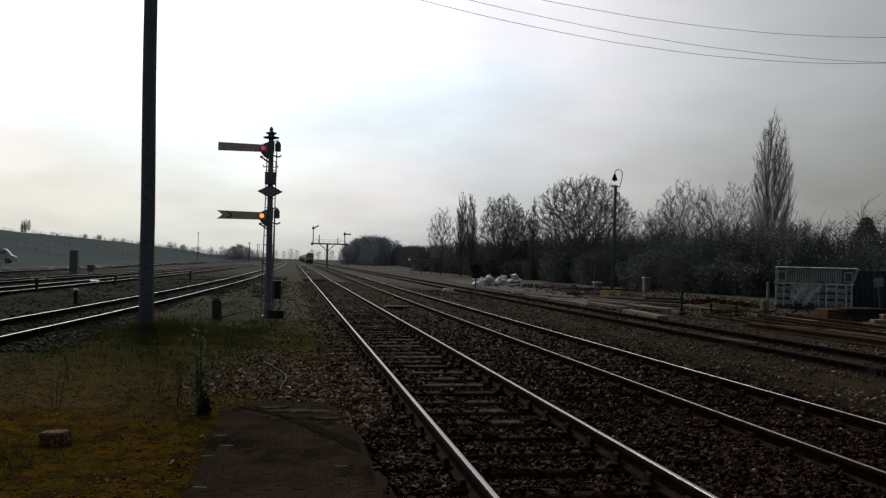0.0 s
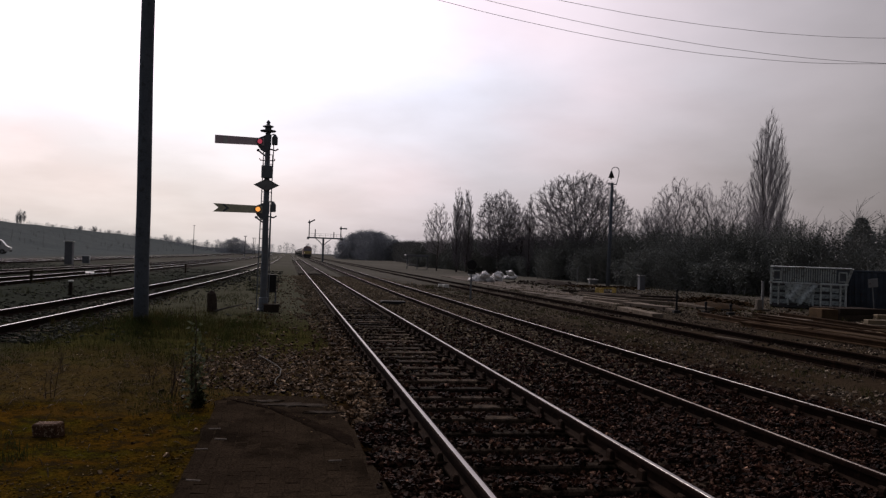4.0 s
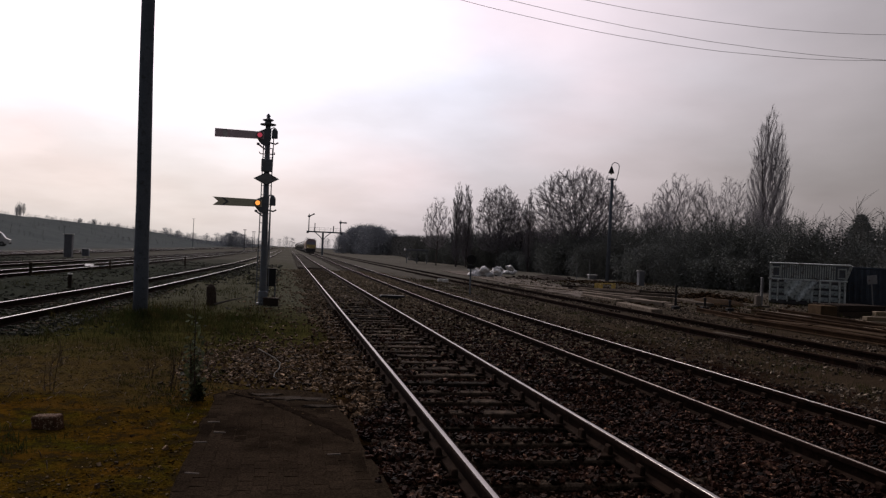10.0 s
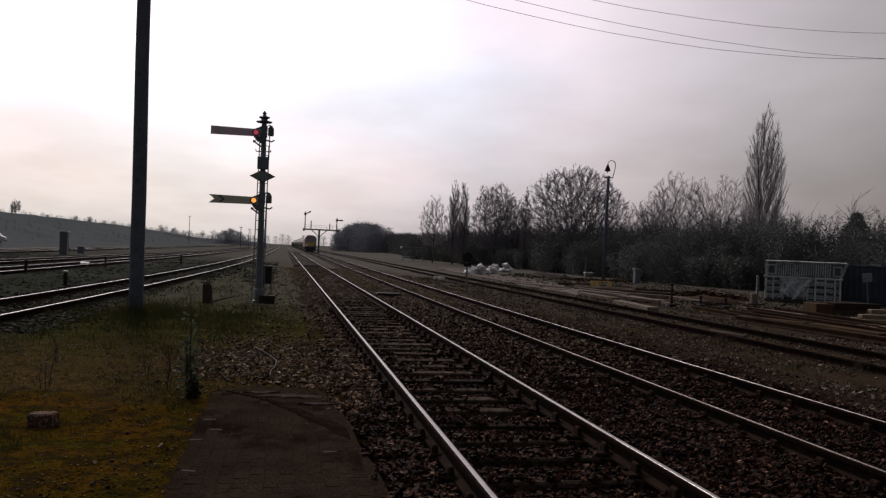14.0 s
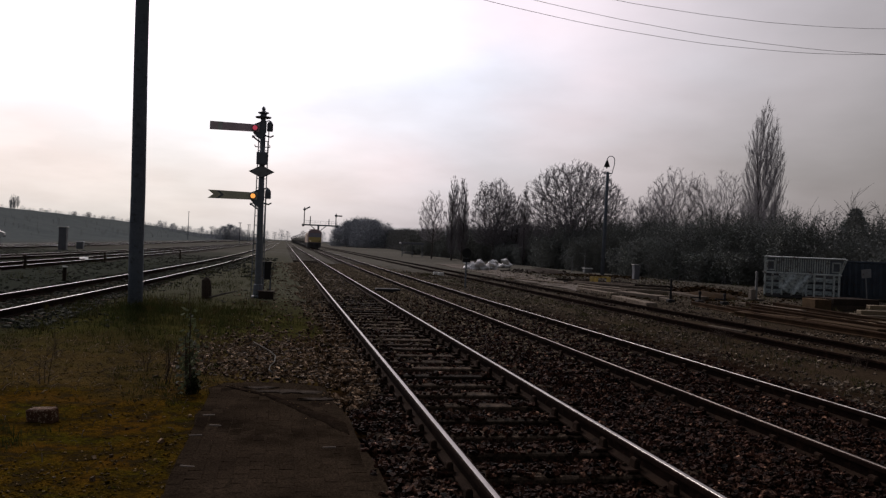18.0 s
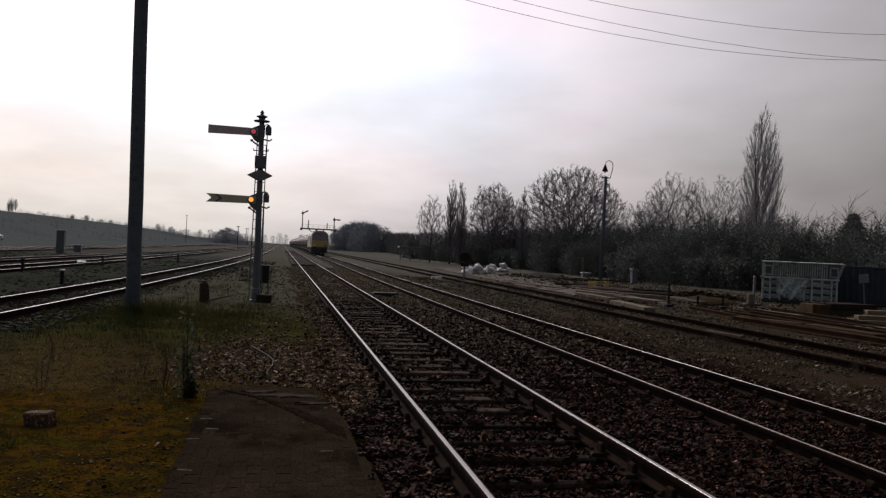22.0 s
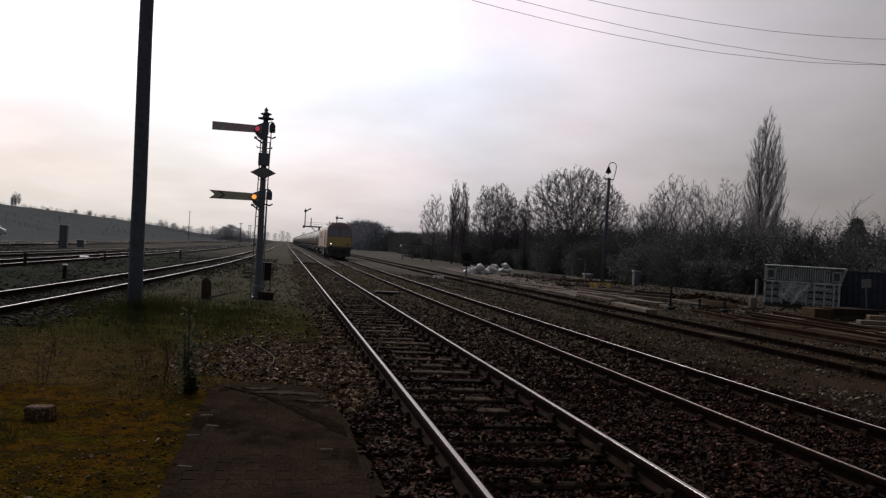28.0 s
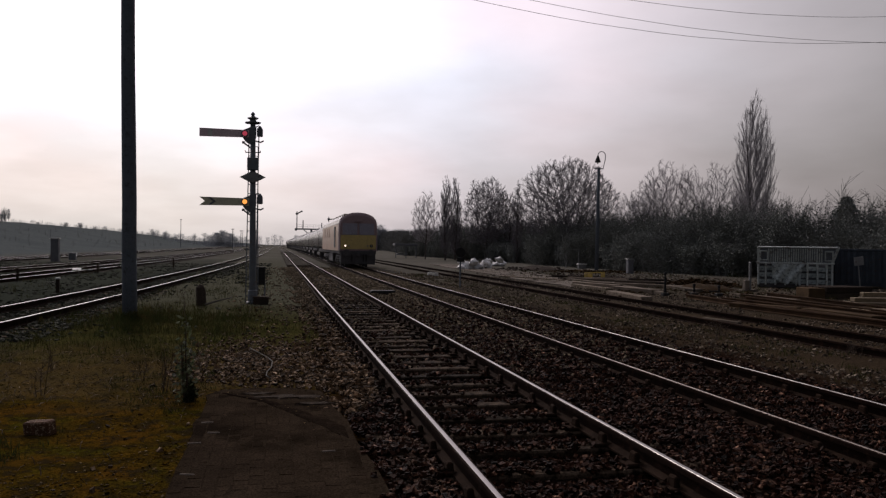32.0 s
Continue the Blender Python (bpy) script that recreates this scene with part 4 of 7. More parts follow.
    ln = rs.uniform(0.035, 0.085, len(src)) * height * (0.55 if style == "poplar" else 0.62)
    a = pos[par[src]] + (pos[src] - pos[par[src]]) * rs.uniform(0.3, 1.0, len(src))[:, None]
    sticks(crown, a, a + d * ln[:, None], np.full(len(src), twig * 0.75), np.full(len(src), twig * 0.4))
    b = a + d * (ln * rs.uniform(0.3, 0.7, len(src)))[:, None]
    e = d + rs.normal(0, 0.5, d.shape)
    e /= np.linalg.norm(e, axis=1)[:, None]
    sticks(crown, b, b + e * (ln * 0.6)[:, None], np.full(len(src), twig * 0.6), np.full(len(src), twig * 0.35))
    return trunk, crown


def tree(seed, height, wide, limbs, style, label, m, twig=0.014, crown_mat=None, name="bare_tree"):
    trunk, crown = grow(seed, height, wide, limbs, style, twig)
    root = thing(name, m, label, "tree")
    part("trunk", trunk, BARK, root, smooth=True)
    part("crown", crown, crown_mat or TWIG, root)
    return root


def shrub_meshes(seed, height, width, leafy):
    """Stems and twigs fanning from the ground, with clinging dead leaves."""
    rnd = random.Random(seed)
    stems, leaves = Geo(), Geo()
    for i in range(26):
        a, lean = rnd.uniform(0, 2 * math.pi), rnd.uniform(0.05, 0.75)
        base = Vector((rnd.gauss(0, width * 0.16), rnd.gauss(0, width * 0.16), -0.1))
        tip = base + Vector((math.cos(a) * lean * width * 0.62, math.sin(a) * lean * width * 0.62, height * rnd.uniform(0.65, 1.05) * (1.05 - 0.45 * lean)))
        mid = base.lerp(tip, 0.5) + Vector((rnd.gauss(0, 0.15), rnd.gauss(0, 0.15), height * 0.06))
        stems.tube([base, mid, tip], [0.035, 0.022, 0.009], 3, caps=False)
        for j in range(16):
            t = rnd.uniform(0.12, 1.0)
            p = base.lerp(mid, t * 2) if t < 0.5 else mid.lerp(tip, t * 2 - 1)
            q = p + Vector((rnd.gauss(0, 0.42), rnd.gauss(0, 0.42), rnd.uniform(0.05, 0.8))) * (height / 4.5)
            stems.tube([p, q], [0.014, 0.008], 3, caps=False)
            r = q + Vector((rnd.gauss(0, 0.25), rnd.gauss(0, 0.25), rnd.uniform(0.0, 0.45))) * (height / 4.5)
            stems.tube([p.lerp(q, 0.6), r], [0.011, 0.007], 3, caps=False)
            for n in range(leafy):
                c = p.lerp(q, rnd.uniform(0, 1)) + Vector((rnd.gauss(0, 0.16), rnd.gauss(0, 0.16), rnd.gauss(-0.12, 0.2)))
                if c.z < 0 or c.z > height * 0.86 * rnd.uniform(0.7, 1.15):
                    continue
                s = rnd.uniform(0.055, 0.10)
                u = Vector((rnd.gauss(0, 1), rnd.gauss(0, 1), rnd.gauss(0, 1))).normalized() * s
                w = u.orthogonal().normalized() * s * 0.6
                leaves.add([c - u, c + w, c + u * 0.9, c - w], [(0, 1, 2, 3)])
    return stems, leaves


def shrub(seed, height, width, leafy):
    stems, leaves = shrub_meshes(seed, height, width, leafy)
    root = thing("shrub", (0, 0, 0), "dense dark leafless thicket of brambles and hawthorn", "shrub", "lineside scrub")
    part("twig_tangle", stems, SCRUB, root)
    part("foliage", leaves, LEAF, root)
    return root


def belt():
    """The thicket that closes the yard, in staggered rows, with the tall trees behind."""
    rnd = random.Random(11)
    kinds = [shrub(s, h, w, n) for s, h, w, n in ((21, 4.9, 5.0, 13), (22, 5.3, 5.4, 13), (23, 3.8, 4.6, 13), (24, 5.7, 5.2, 13), (25, 2.6, 3.8, 13), (26, 5.1, 6.0, 13))]
    spots = []

    y = 34.0
    while y < 150:
        for row in range(3):
            ox = row * 3.4 + rnd.uniform(-0.8, 0.8)
            x = (30 if y < 60 else 29.0 - 0.052 * (y - 60)) + ox + (4.0 if y < 50 else 0)
            k = rnd.choice((4, 2, 4, 2, 0)) if row == 0 else rnd.choice((0, 1, 3, 5))
            spots.append((x, y + rnd.uniform(-1, 1), k))
        y += 2.7 if y < 90 else 3.4
    for x in range(36, 62, 3):
        spots.append((x + rnd.uniform(-1, 1), 33 + (x - 36) * 0.45 + rnd.uniform(-1, 1), rnd.choice((0, 1, 5))))
        spots.append((x + rnd.uniform(-1, 1), 29 + (x - 36) * 0.5 + rnd.uniform(-1, 1), rnd.choice((0, 2, 5))))
    used = set()
    for x, y, k in spots:
        m = pose(x, y, ground_height(x, y), 0, 0, rnd.uniform(0, 360))
        if k in used:
            copy_thing(kinds[k], m)
        else:
            kinds[k].matrix_basis = m
            used.add(k)


belt()

g0 = lambda x, y: (x, y, ground_height(x, y))
tree(31, 11.8, 5.9, 130, "round", "broad round-crowned bare tree above the thicket", pose(*g0(30.8, 82.3)), 0.019)
tree(32, 10.8, 3.3, 80, "round", "bare tree with a thick tangled crown", pose(*g0(26.0, 98.5)), 0.018)
tree(33, 8.9, 2.6, 50, "round", "bare tree leaning over the thicket", pose(*g0(28.0, 97.0)), 0.018)
tree(34, 11.6, 1.05, 60, "poplar", "slender upright bare poplar", pose(*g0(21.8, 103.7)), 0.015, name="poplar_tree")
tree(35, 11.7, 1.05, 60, "poplar", "slender upright bare poplar", pose(*g0(23.5, 105.4)), 0.015, name="poplar_tree")
tree(43, 9.6, 0.75, 32, "poplar", "slender upright bare poplar beside the broad tree", pose(*g0(26.9, 88.0)), 0.015, name="poplar_tree")
tree(36, 9.3, 2.2, 32, "birch", "thin-twigged bare tree at the thicket's end, twigs paled for haze", pose(*g0(19.9, 108)), 0.0125, PALE_TWIG)
tree(37, 9.3, 2.4, 30, "birch", "thin-twigged bare tree above the thicket", pose(*g0(38.6, 79)), 0.0115, PALE_TWIG)
tree(38, 11.4, 2.9, 52, "birch", "thin-twigged bare tree above the thicket", pose(*g0(41.2, 80)), 0.0115, PALE_TWIG)
tree(45, 10.7, 1.9, 32, "birch", "thin-twigged bare tree above the thicket", pose(*g0(43.6, 78.7)), 0.0115, PALE_TWIG)
tree(39, 11.0, 2.0, 36, "birch", "thin-twigged bare tree above the thicket", pose(*g0(45.9, 77.5)), 0.0115, PALE_TWIG)
tree(40, 19.8, 2.75, 130, "poplar", "tall narrow bare poplar rising over the thicket", pose(*g0(53.1, 82.2)), 0.0125, PALE_TWIG, name="poplar_tree")
tree(41, 7.9, 2.0, 20, "birch", "low bare tree in the thicket", pose(*g0(36.0, 78)), 0.0115, PALE_TWIG)
tree(46, 8.2, 2.2, 22, "birch", "low bare tree in the thicket", pose(*g0(49.6, 78)), 0.0115, PALE_TWIG)
tree(42, 7.6, 1.8, 20, "birch", "low bare tree in the thicket", pose(*g0(34.6, 72)), 0.0115, PALE_TWIG)
for i in range(6):
    tree(47 + i, 5.6 + 0.25 * (i % 3), 2.1, 14, "birch", "low bare tree in the thicket", pose(*g0(40.5 + i * 2.1, 63.5 - i * 1.9)), 0.0090)


def evergreen(m):
    rnd = random.Random(5)
    root = thing("evergreen_tree", m, "small dark evergreen with a ragged pointed crown", "tree")
    part("trunk", Geo().tube([(0, 0, -0.2), (0, 0, 3), (0, 0, 6.0)], [0.15, 0.1, 0.03], 6), BARK, root)
    g = Geo()
    for i in range(3000):
        z = rnd.uniform(0.8, 5.8)
        a = rnd.uniform(0, 2 * math.pi)
        r = 2.7 * max(1 - z / 6.0, 0.02) ** 0.7 * (0.75 + 0.6 * noise.noise((math.cos(a) * 2, math.sin(a) * 2, z * 1.6))) * math.sqrt(rnd.random()) * 1.05
        c, s = Vector((r * math.cos(a), r * math.sin(a), z)), rnd.uniform(0.1, 0.22)
        u = Vector((math.cos(a), math.sin(a), rnd.uniform(-0.5, 0.2))).normalized() * s
        w = u.orthogonal().normalized() * s * 0.5
        g.add([c - u, c + w, c + u, c - w], [(0, 1, 2, 3)])
    part("crown", g, LEAF, root)


evergreen(pose(*g0(43.5, 54.9)))


def far_wood(name, label, spots, seed, size, material=None):
    """Woodland too far off to count its trees."""
    rnd = random.Random(seed)
    g = Geo()
    for x, y, h in spots:
        z0 = ground_height(x, y)
        for i in range(size):
            a, t = rnd.uniform(0, 2 * math.pi), rnd.random()
            r = h * 0.42 * math.sqrt(rnd.random()) * (1 - 0.55 * t * t)
            p = Vector((x + r * math.cos(a) * 0.8, y + r * math.sin(a), z0 + h * t * 0.92))
            q = p + Vector((rnd.gauss(0, 0.1), rnd.gauss(0, 0.1), rnd.uniform(0.03, 0.14))) * h
            g.tube([p, q], [0.008 * h, 0.003 * h], 3, caps=False)
        g.tube([(x, y, z0 - 0.2), (x, y, z0 + h * 0.7)], [0.025 * h, 0.01 * h], 4, caps=False)
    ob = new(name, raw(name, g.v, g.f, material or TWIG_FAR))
    return tagged(ob, label, "woodland", kind="stuff")


rnd = random.Random(3)
far_wood("distant_copse", "bare domed copse beside the line in the distance",
         [(29.3 + u * 10.5 + rnd.uniform(-0.6, 0.6), 300 + rnd.uniform(-14, 14), (11.2 - 4.6 * abs(u) ** 2.0) * rnd.uniform(0.94, 1.03)) for u in [-1 + 2 * i / 22 for i in range(23)]], 51, 420)
far_wood("distant_hedge", "bare hedge and low trees along the line", [(37 + i * 0.75, 300 - i * 6.0 + rnd.uniform(-5, 5), rnd.uniform(6.6, 7.8) - i * 0.06) for i in range(26)], 52, 300)
far_wood("lineside_wood", "dark bare wood running back along the line", [(28.0 + (i * 3.6) * 0.072 + rnd.uniform(-1, 1), 150 + i * 3.6, 4.9 + i * 0.045 + rnd.uniform(-0.5, 0.5)) for i in range(44)], 55, 230, SCRUB)
far_wood("skyline_trees", "far trees along the horizon beyond the yard",
         [(-190 + i * 7.5 + rnd.uniform(-2, 2), 900 + rnd.uniform(-60, 60), rnd.uniform(6, 14)) for i in range(38)], 53, 170)
far_wood("misty_copse", "bare rounded copse beyond the yard", [(500 * math.tan(radians(-4.75 + 0.12 * i)), 500 + rnd.uniform(-15, 15), (9.5 - 5.0 * abs(i / 9 - 1) ** 2) * rnd.uniform(0.85, 1.05)) for i in range(19)], 56, 260)
far_wood("far_hedge", "low bare hedge and bushes beyond the yard", [(520 * math.tan(radians(-8.0 + 0.11 * i)), 520 + rnd.uniform(-15, 15), rnd.uniform(3.4, 6.0)) for i in range(58)], 57, 110)
far_wood("skyline_copse", "far trees beyond the end of the lines", [(70 + i * 9 + rnd.uniform(-2, 2), 900 + rnd.uniform(-80, 80), rnd.uniform(10, 17)) for i in range(34)], 54, 60)


def bank_tree(x, y, h, label, style="round", seed=60):
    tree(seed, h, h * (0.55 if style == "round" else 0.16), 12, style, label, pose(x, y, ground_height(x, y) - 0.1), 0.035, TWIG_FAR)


for i, (az, h, style) in enumerate(((-16.95, 7.0, "poplar"), (-16.75, 5.6, "birch"), (-17.12, 5.8, "poplar"), (-13.5, 2.8, "round"), (-12.63, 3.6, "round"), (-11.7, 3.0, "poplar"), (-15.1, 1.6, "round"))):
    yy = 102 / math.tan(radians(-az))
    bank_tree(-102, yy, h, "small bare tree on the skyline of the bank", style, 60 + i)
for i in range(20):
    yy = 235 + i * 33
    far_wood("bank_scrub", "low scrub along the crest of the bank", [(-101 + rnd.uniform(-2, 2), yy + rnd.uniform(-17, 17), rnd.uniform(0.6, 1.5) + 0.12 * i) for k in range(14)], 80 + i, 60)

bushes = random.Random(14)
far_wood("bank_bushes", "low rough bushes and brambles over the bank", [(bushes.uniform(-99, -44), bushes.uniform(150, 560), bushes.uniform(0.5, 1.5)) for k in range(420)], 110, 34, SCRUB)

# ---- yard beside the siding ----
def skip_container():
    """A tall steel open-top container: a bay-ribbed body under a taller corrugated panel that leans out at one end, with torn sheeting."""
    root = thing("skip_container", pose(24.68, 34.75, -0.03, 0, 0, -35) @ Matrix.Diagonal((1, 1, 0.94, 1)), "battered pale grey steel skip with ribbed sides and torn sheeting", "skip container")
    w, d = 3.3, 2.2
    rnd = random.Random(90)
    front = -d / 2
    part("floor_frame", Geo().box(0, 0, 0.14, w, d, 0.22, edge=0.02), UNDER, root)
    # wall darker than the ribs: shade of the bays put into its colour
    part("body", Geo().box(0, 0.08, 0.72, w - 0.12, d - 0.1, 1.05, edge=0.02), STEEL, root, "inner wall darkened for the shade between the ribs")
    posts = (-1.60, -1.27, -0.84, -0.40, 0.08, 0.55, 0.98, 1.38, 1.60)
    for x in posts:
        part("side_rib", Geo().box(x, front - 0.02, 0.70, 0.09, 0.20, 1.10, edge=0.02), SKIP_PAINT, root)
    # bays between the posts: pressed plates, each with a lit ledge over a hollow
    for a, b in zip(posts[:-1], posts[1:]):
        for z in (0.34, 0.66, 0.98):
            m = pose((a + b) / 2, front + 0.06, z + rnd.uniform(-0.03, 0.03), -24 + rnd.uniform(-5, 5), 0, rnd.uniform(-2, 2))
            part("pressed_plate", Geo().box(0, 0, 0, b - a - 0.10, 0.05, 0.24, edge=0.015), SHEET, root, at=m)
    part("middle_rail", Geo().box(0, front - 0.03, 1.28, w + 0.10, 0.24, 0.08, edge=0.015), SKIP_PAINT, root)
    m = pose(0, front + 0.05, 1.31, 9, 0, 0)
    panel = [(-w / 2 + 0.07, 0.0), (w / 2 - 0.09, 0.0), (w / 2 + 0.16, 0.74), (-w / 2 + 0.07, 0.74)]
    # a darker backing holds the shade behind the corrugations
    part("upper_panel", Geo().prism(panel, 0.05), IRON, root, "back of the corrugated panel, darkened for the shade between its ribs", at=m)
    for i in range(24):
        x = -w / 2 + 0.50 + i * (w - 1.00) / 23
        part("corrugation", Geo().box(x, -0.05, 0.37, 0.062, 0.08, 0.68, edge=0.018), SKIP_PAINT, root, at=m)
    part("top_rail", Geo().box(0.10, -0.03, 0.77, w + 0.18, 0.16, 0.07, edge=0.015), SKIP_PAINT, root, at=m)
    for s in (-1, 1):
        x0 = s * (w / 2 - 0.05)
        x1 = x0 + (0.24 if s > 0 else 0)
        part("corner_post", Geo().prism([(x0 - 0.06, -0.02), (x0 + 0.06, -0.02), (x1 + 0.06, 0.76), (x1 - 0.06, 0.76)], 0.14), SKIP_PAINT, root, at=m)
        part("end_panel", Geo().box(s * (w / 2 - 0.03), 0.05, 1.0, 0.05, d - 0.15, 1.7, edge=0.01), SKIP_PAINT if s < 0 else SKIP_BLUE, root)
        fr = Geo()
        for x2, z0, sx, sz in ((0, 0.12, 0.36, 0.06), (0, 0.58, 0.36, 0.06), (-0.16, 0.35, 0.06, 0.46), (0.16, 0.35, 0.06, 0.46)):
            fr.box(s * (w / 2 - 0.29) + x2 + (0.1 if s > 0 else 0), -0.09, z0, sx, 0.06, sz, edge=0.008)
        part("panel_frame", fr, SKIP_PAINT, root, at=m)
    sheet = Geo()
    rnd = random.Random(9)
    nx, nz = 16, 9
    for j in range(nz + 1):
        for i in range(nx + 1):
            t = i / nx
            low = 0.50 - 0.22 * math.sin(t * 2.6) + rnd.uniform(-0.06, 0.06)
            z = 1.22 - (1.22 - low) * j / nz
            sheet.v.append((-0.98 + (1.40 - 0.26 * j / nz) * t, front - 0.16 - 0.06 * math.sin(t * 14 + j * 0.6) - rnd.uniform(0, 0.03), z))
    sheet.f = [(j * (nx + 1) + i, j * (nx + 1) + i + 1, (j + 1) * (nx + 1) + i + 1, (j + 1) * (nx + 1) + i) for j in range(nz) for i in range(nx)]
    part("torn_sheeting", sheet, SHEET, root, "ragged pale sheeting hanging down the side", smooth=True)
    for x, z0, ln in ((-0.86, 0.55, 0.42), (-0.3, 0.40, 0.3), (0.22, 0.62, 0.55)):
        part("torn_strip", Geo().box(x, front - 0.17, z0 - ln / 2 + 0.1, 0.09, 0.02, ln, edge=0.006), SHEET, root)


skip_container()


def blue_container():
    root = thing("shipping_container", pose(27.9, 35.2, 0.0, 0, 0, -40), "dark blue steel container behind the skip", "container")
    part("body", Geo().box(0, 0, 0.95, 3.4, 2.4, 1.75, edge=0.03), SKIP_BLUE, root)
    for i in range(12):
        part("corrugation", Geo().box(-1.5 + i * 0.27, -1.22, 0.98, 0.12, 0.06, 1.55, edge=0.02), SKIP_BLUE, root)
    part("roof_rail", Geo().box(0, -1.2, 1.83, 3.45, 0.1, 0.1, edge=0.015), SKIP_BLUE, root)
    for s in (-1, 1):
        part("corner_post", Geo().box(s * 1.68, -1.2, 0.95, 0.12, 0.12, 1.85, edge=0.015), SKIP_BLUE, root)


blue_container()


def board_sign(at, lean):
    root = thing("notice_board", pose(*at, 0, lean, 0), "small pale notice board on a leaning grey post", "sign")
    part("post", Geo().tube([(0, 0, -0.2), (0, 0, 1.35)], 0.03, 6), GREY_PAINT, root)
    part("board", Geo().box(0, -0.05, 1.32, 0.50, 0.03, 0.40, edge=0.008), GREY_PAINT, root, "plain pale board")
    part("back_strap", Geo().box(0, -0.02, 1.32, 0.4, 0.02, 0.05), IRON, root)


board_sign((26.6, 32.6, 0), -6)


def white_marker(at):
    root = thing("marker_post", Matrix.Translation(at), "thin pale post rising from a small concrete block", "post")
    part("post", Geo().box(0.12, 0, 0.62, 0.09, 0.09, 1.3, edge=0.01), GREY_PAINT, root)
    part("block", Geo().box(-0.06, 0, 0.24, 0.26, 0.26, 0.5, edge=0.03, taper=0.8), CONCRETE, root)
    part("footing", Geo().box(0.0, 0, 0.03, 0.8, 0.5, 0.10, edge=0.03), CONCRETE, root)


white_marker((19.95, 31.3, -0.03))


def cabinet(at, sx, sy, h, label, body, cap):
    root = thing("lineside_cabinet", Matrix.Translation(at), label, "cabinet")
    part("body", Geo().box(0, 0, h / 2, sx, sy, h, edge=0.015), body, root)
    part("cap", Geo().box(0, 0, h + 0.03, sx + 0.12, sy + 0.12, 0.08, edge=0.015), cap, root)
    part("door", Geo().box(0, -sy / 2 - 0.012, h * 0.5, sx * 0.8, 0.03, h * 0.82, edge=0.006), body, root)
    part("door_handle", Geo().box(sx * 0.3, -sy / 2 - 0.04, h * 0.52, 0.03, 0.04, 0.12, edge=0.005), IRON, root)
    return root


cabinet((24.8, 53.6, -0.03), 0.40, 0.40, 1.0, "small pale lineside cabinet before the thicket", STEEL, GREY_PAINT)
cabinet((-18.6, 74.2, 0), 0.62, 0.6, 1.95, "tall dark lineside cabinet with a white cap", STEEL, WHITE_PAINT)
cabinet((-18.9, 81.5, 0), 0.6, 0.5, 0.62, "low dark equipment case beside the yard lines", IRON, IRON)
cabinet((26.2, 66.4, -0.03), 0.7, 0.4, 0.35, "low pale metal box on the ground", GREY_PAINT, WHITE_PAINT)

CAP_POSTS = [(-7.33, 29.6, 0.44), (-10.6, 36.5, 0.55), (-12.4, 33.5, 0.5), (-9.6, 47.0, 0.55), (-7.6, 46.5, 0.5), (-7.2, 60.0, 0.6)]
for i, (x, y, h) in enumerate(CAP_POSTS):
    root = thing("marker_stub", (x, y, 0), "short dark post with a pale cap" if i == 0 else "short dark post beside the line", "post", "lineside stubs")
    part("post", Geo().box(0, 0, h / 2 - 0.05, 0.11, 0.11, h + 0.1, edge=0.012), TIMBER_DARK, root)
    part("cap", Geo().box(0, 0, h + 0.02, 0.15, 0.15, 0.05, edge=0.01), WHITE_PAINT if i == 0 else TIMBER_DARK, root)

root = thing("white_board", pose(-10.9, 48.0, 0, 0, 0, 15), "low white board propped beside a yard rail", "board")
part("panel", Geo().box(0, 0, 0.20, 0.46, 0.04, 0.26, edge=0.01), SACK, root, at=pose(0, 0, 0.12, -72, 0, 0))
part("stake", Geo().box(0.5, 0.05, 0.15, 0.6, 0.05, 0.05), GREY_PAINT, root)
part("foot", Geo().box(0, 0.08, 0.06, 0.1, 0.1, 0.2), TIMBER_DARK, root)


# parked van on the far side of the yard
def van(m, label):
    root = thing("van", m, label, "van")
    side = [(-2.3, 0.35), (2.3, 0.35), (2.35, 0.9), (1.75, 1.15), (1.2, 1.85), (0.9, 1.98), (-2.2, 2.0), (-2.32, 1.8)]
    part("body", Geo().prism(side, 1.75), WHITE_PAINT, root)
    part("windscreen", Geo().prism([(1.70, 1.18), (1.73, 1.22), (1.25, 1.83), (1.2, 1.8)], 1.55), GLASS, root)
    for s in (-1, 1):
        part("side_window", Geo().box(0.85, s * 0.88, 1.45, 0.75, 0.02, 0.45, edge=0.005), GLASS, root)
        for x in (-1.4, 1.4):
            w = part("wheel", Geo().lathe([(0.30, -0.1), (0.33, -0.07), (0.33, 0.07), (0.30, 0.1)], 14), BLACK_PAINT, root, at=pose(x, s * 0.82, 0.33, 90, 0, 0))
            part("hub", Geo().lathe([(0.17, -0.11), (0.17, 0.11)], 10), GREY_PAINT, w)
    part("bumper", Geo().box(2.32, 0, 0.45, 0.12, 1.7, 0.2, edge=0.03), BLACK_PAINT, root)


van(pose(-39.4, 118, 0.1, 0, 0, 10), "white van parked beyond the yard lines")
van(pose(41.0, 420, 0.9, 0, 0, 80), "white van parked far along the line")
van(pose(43.8, 415, 0.9, 0, 0, 85), "white van parked far along the line")


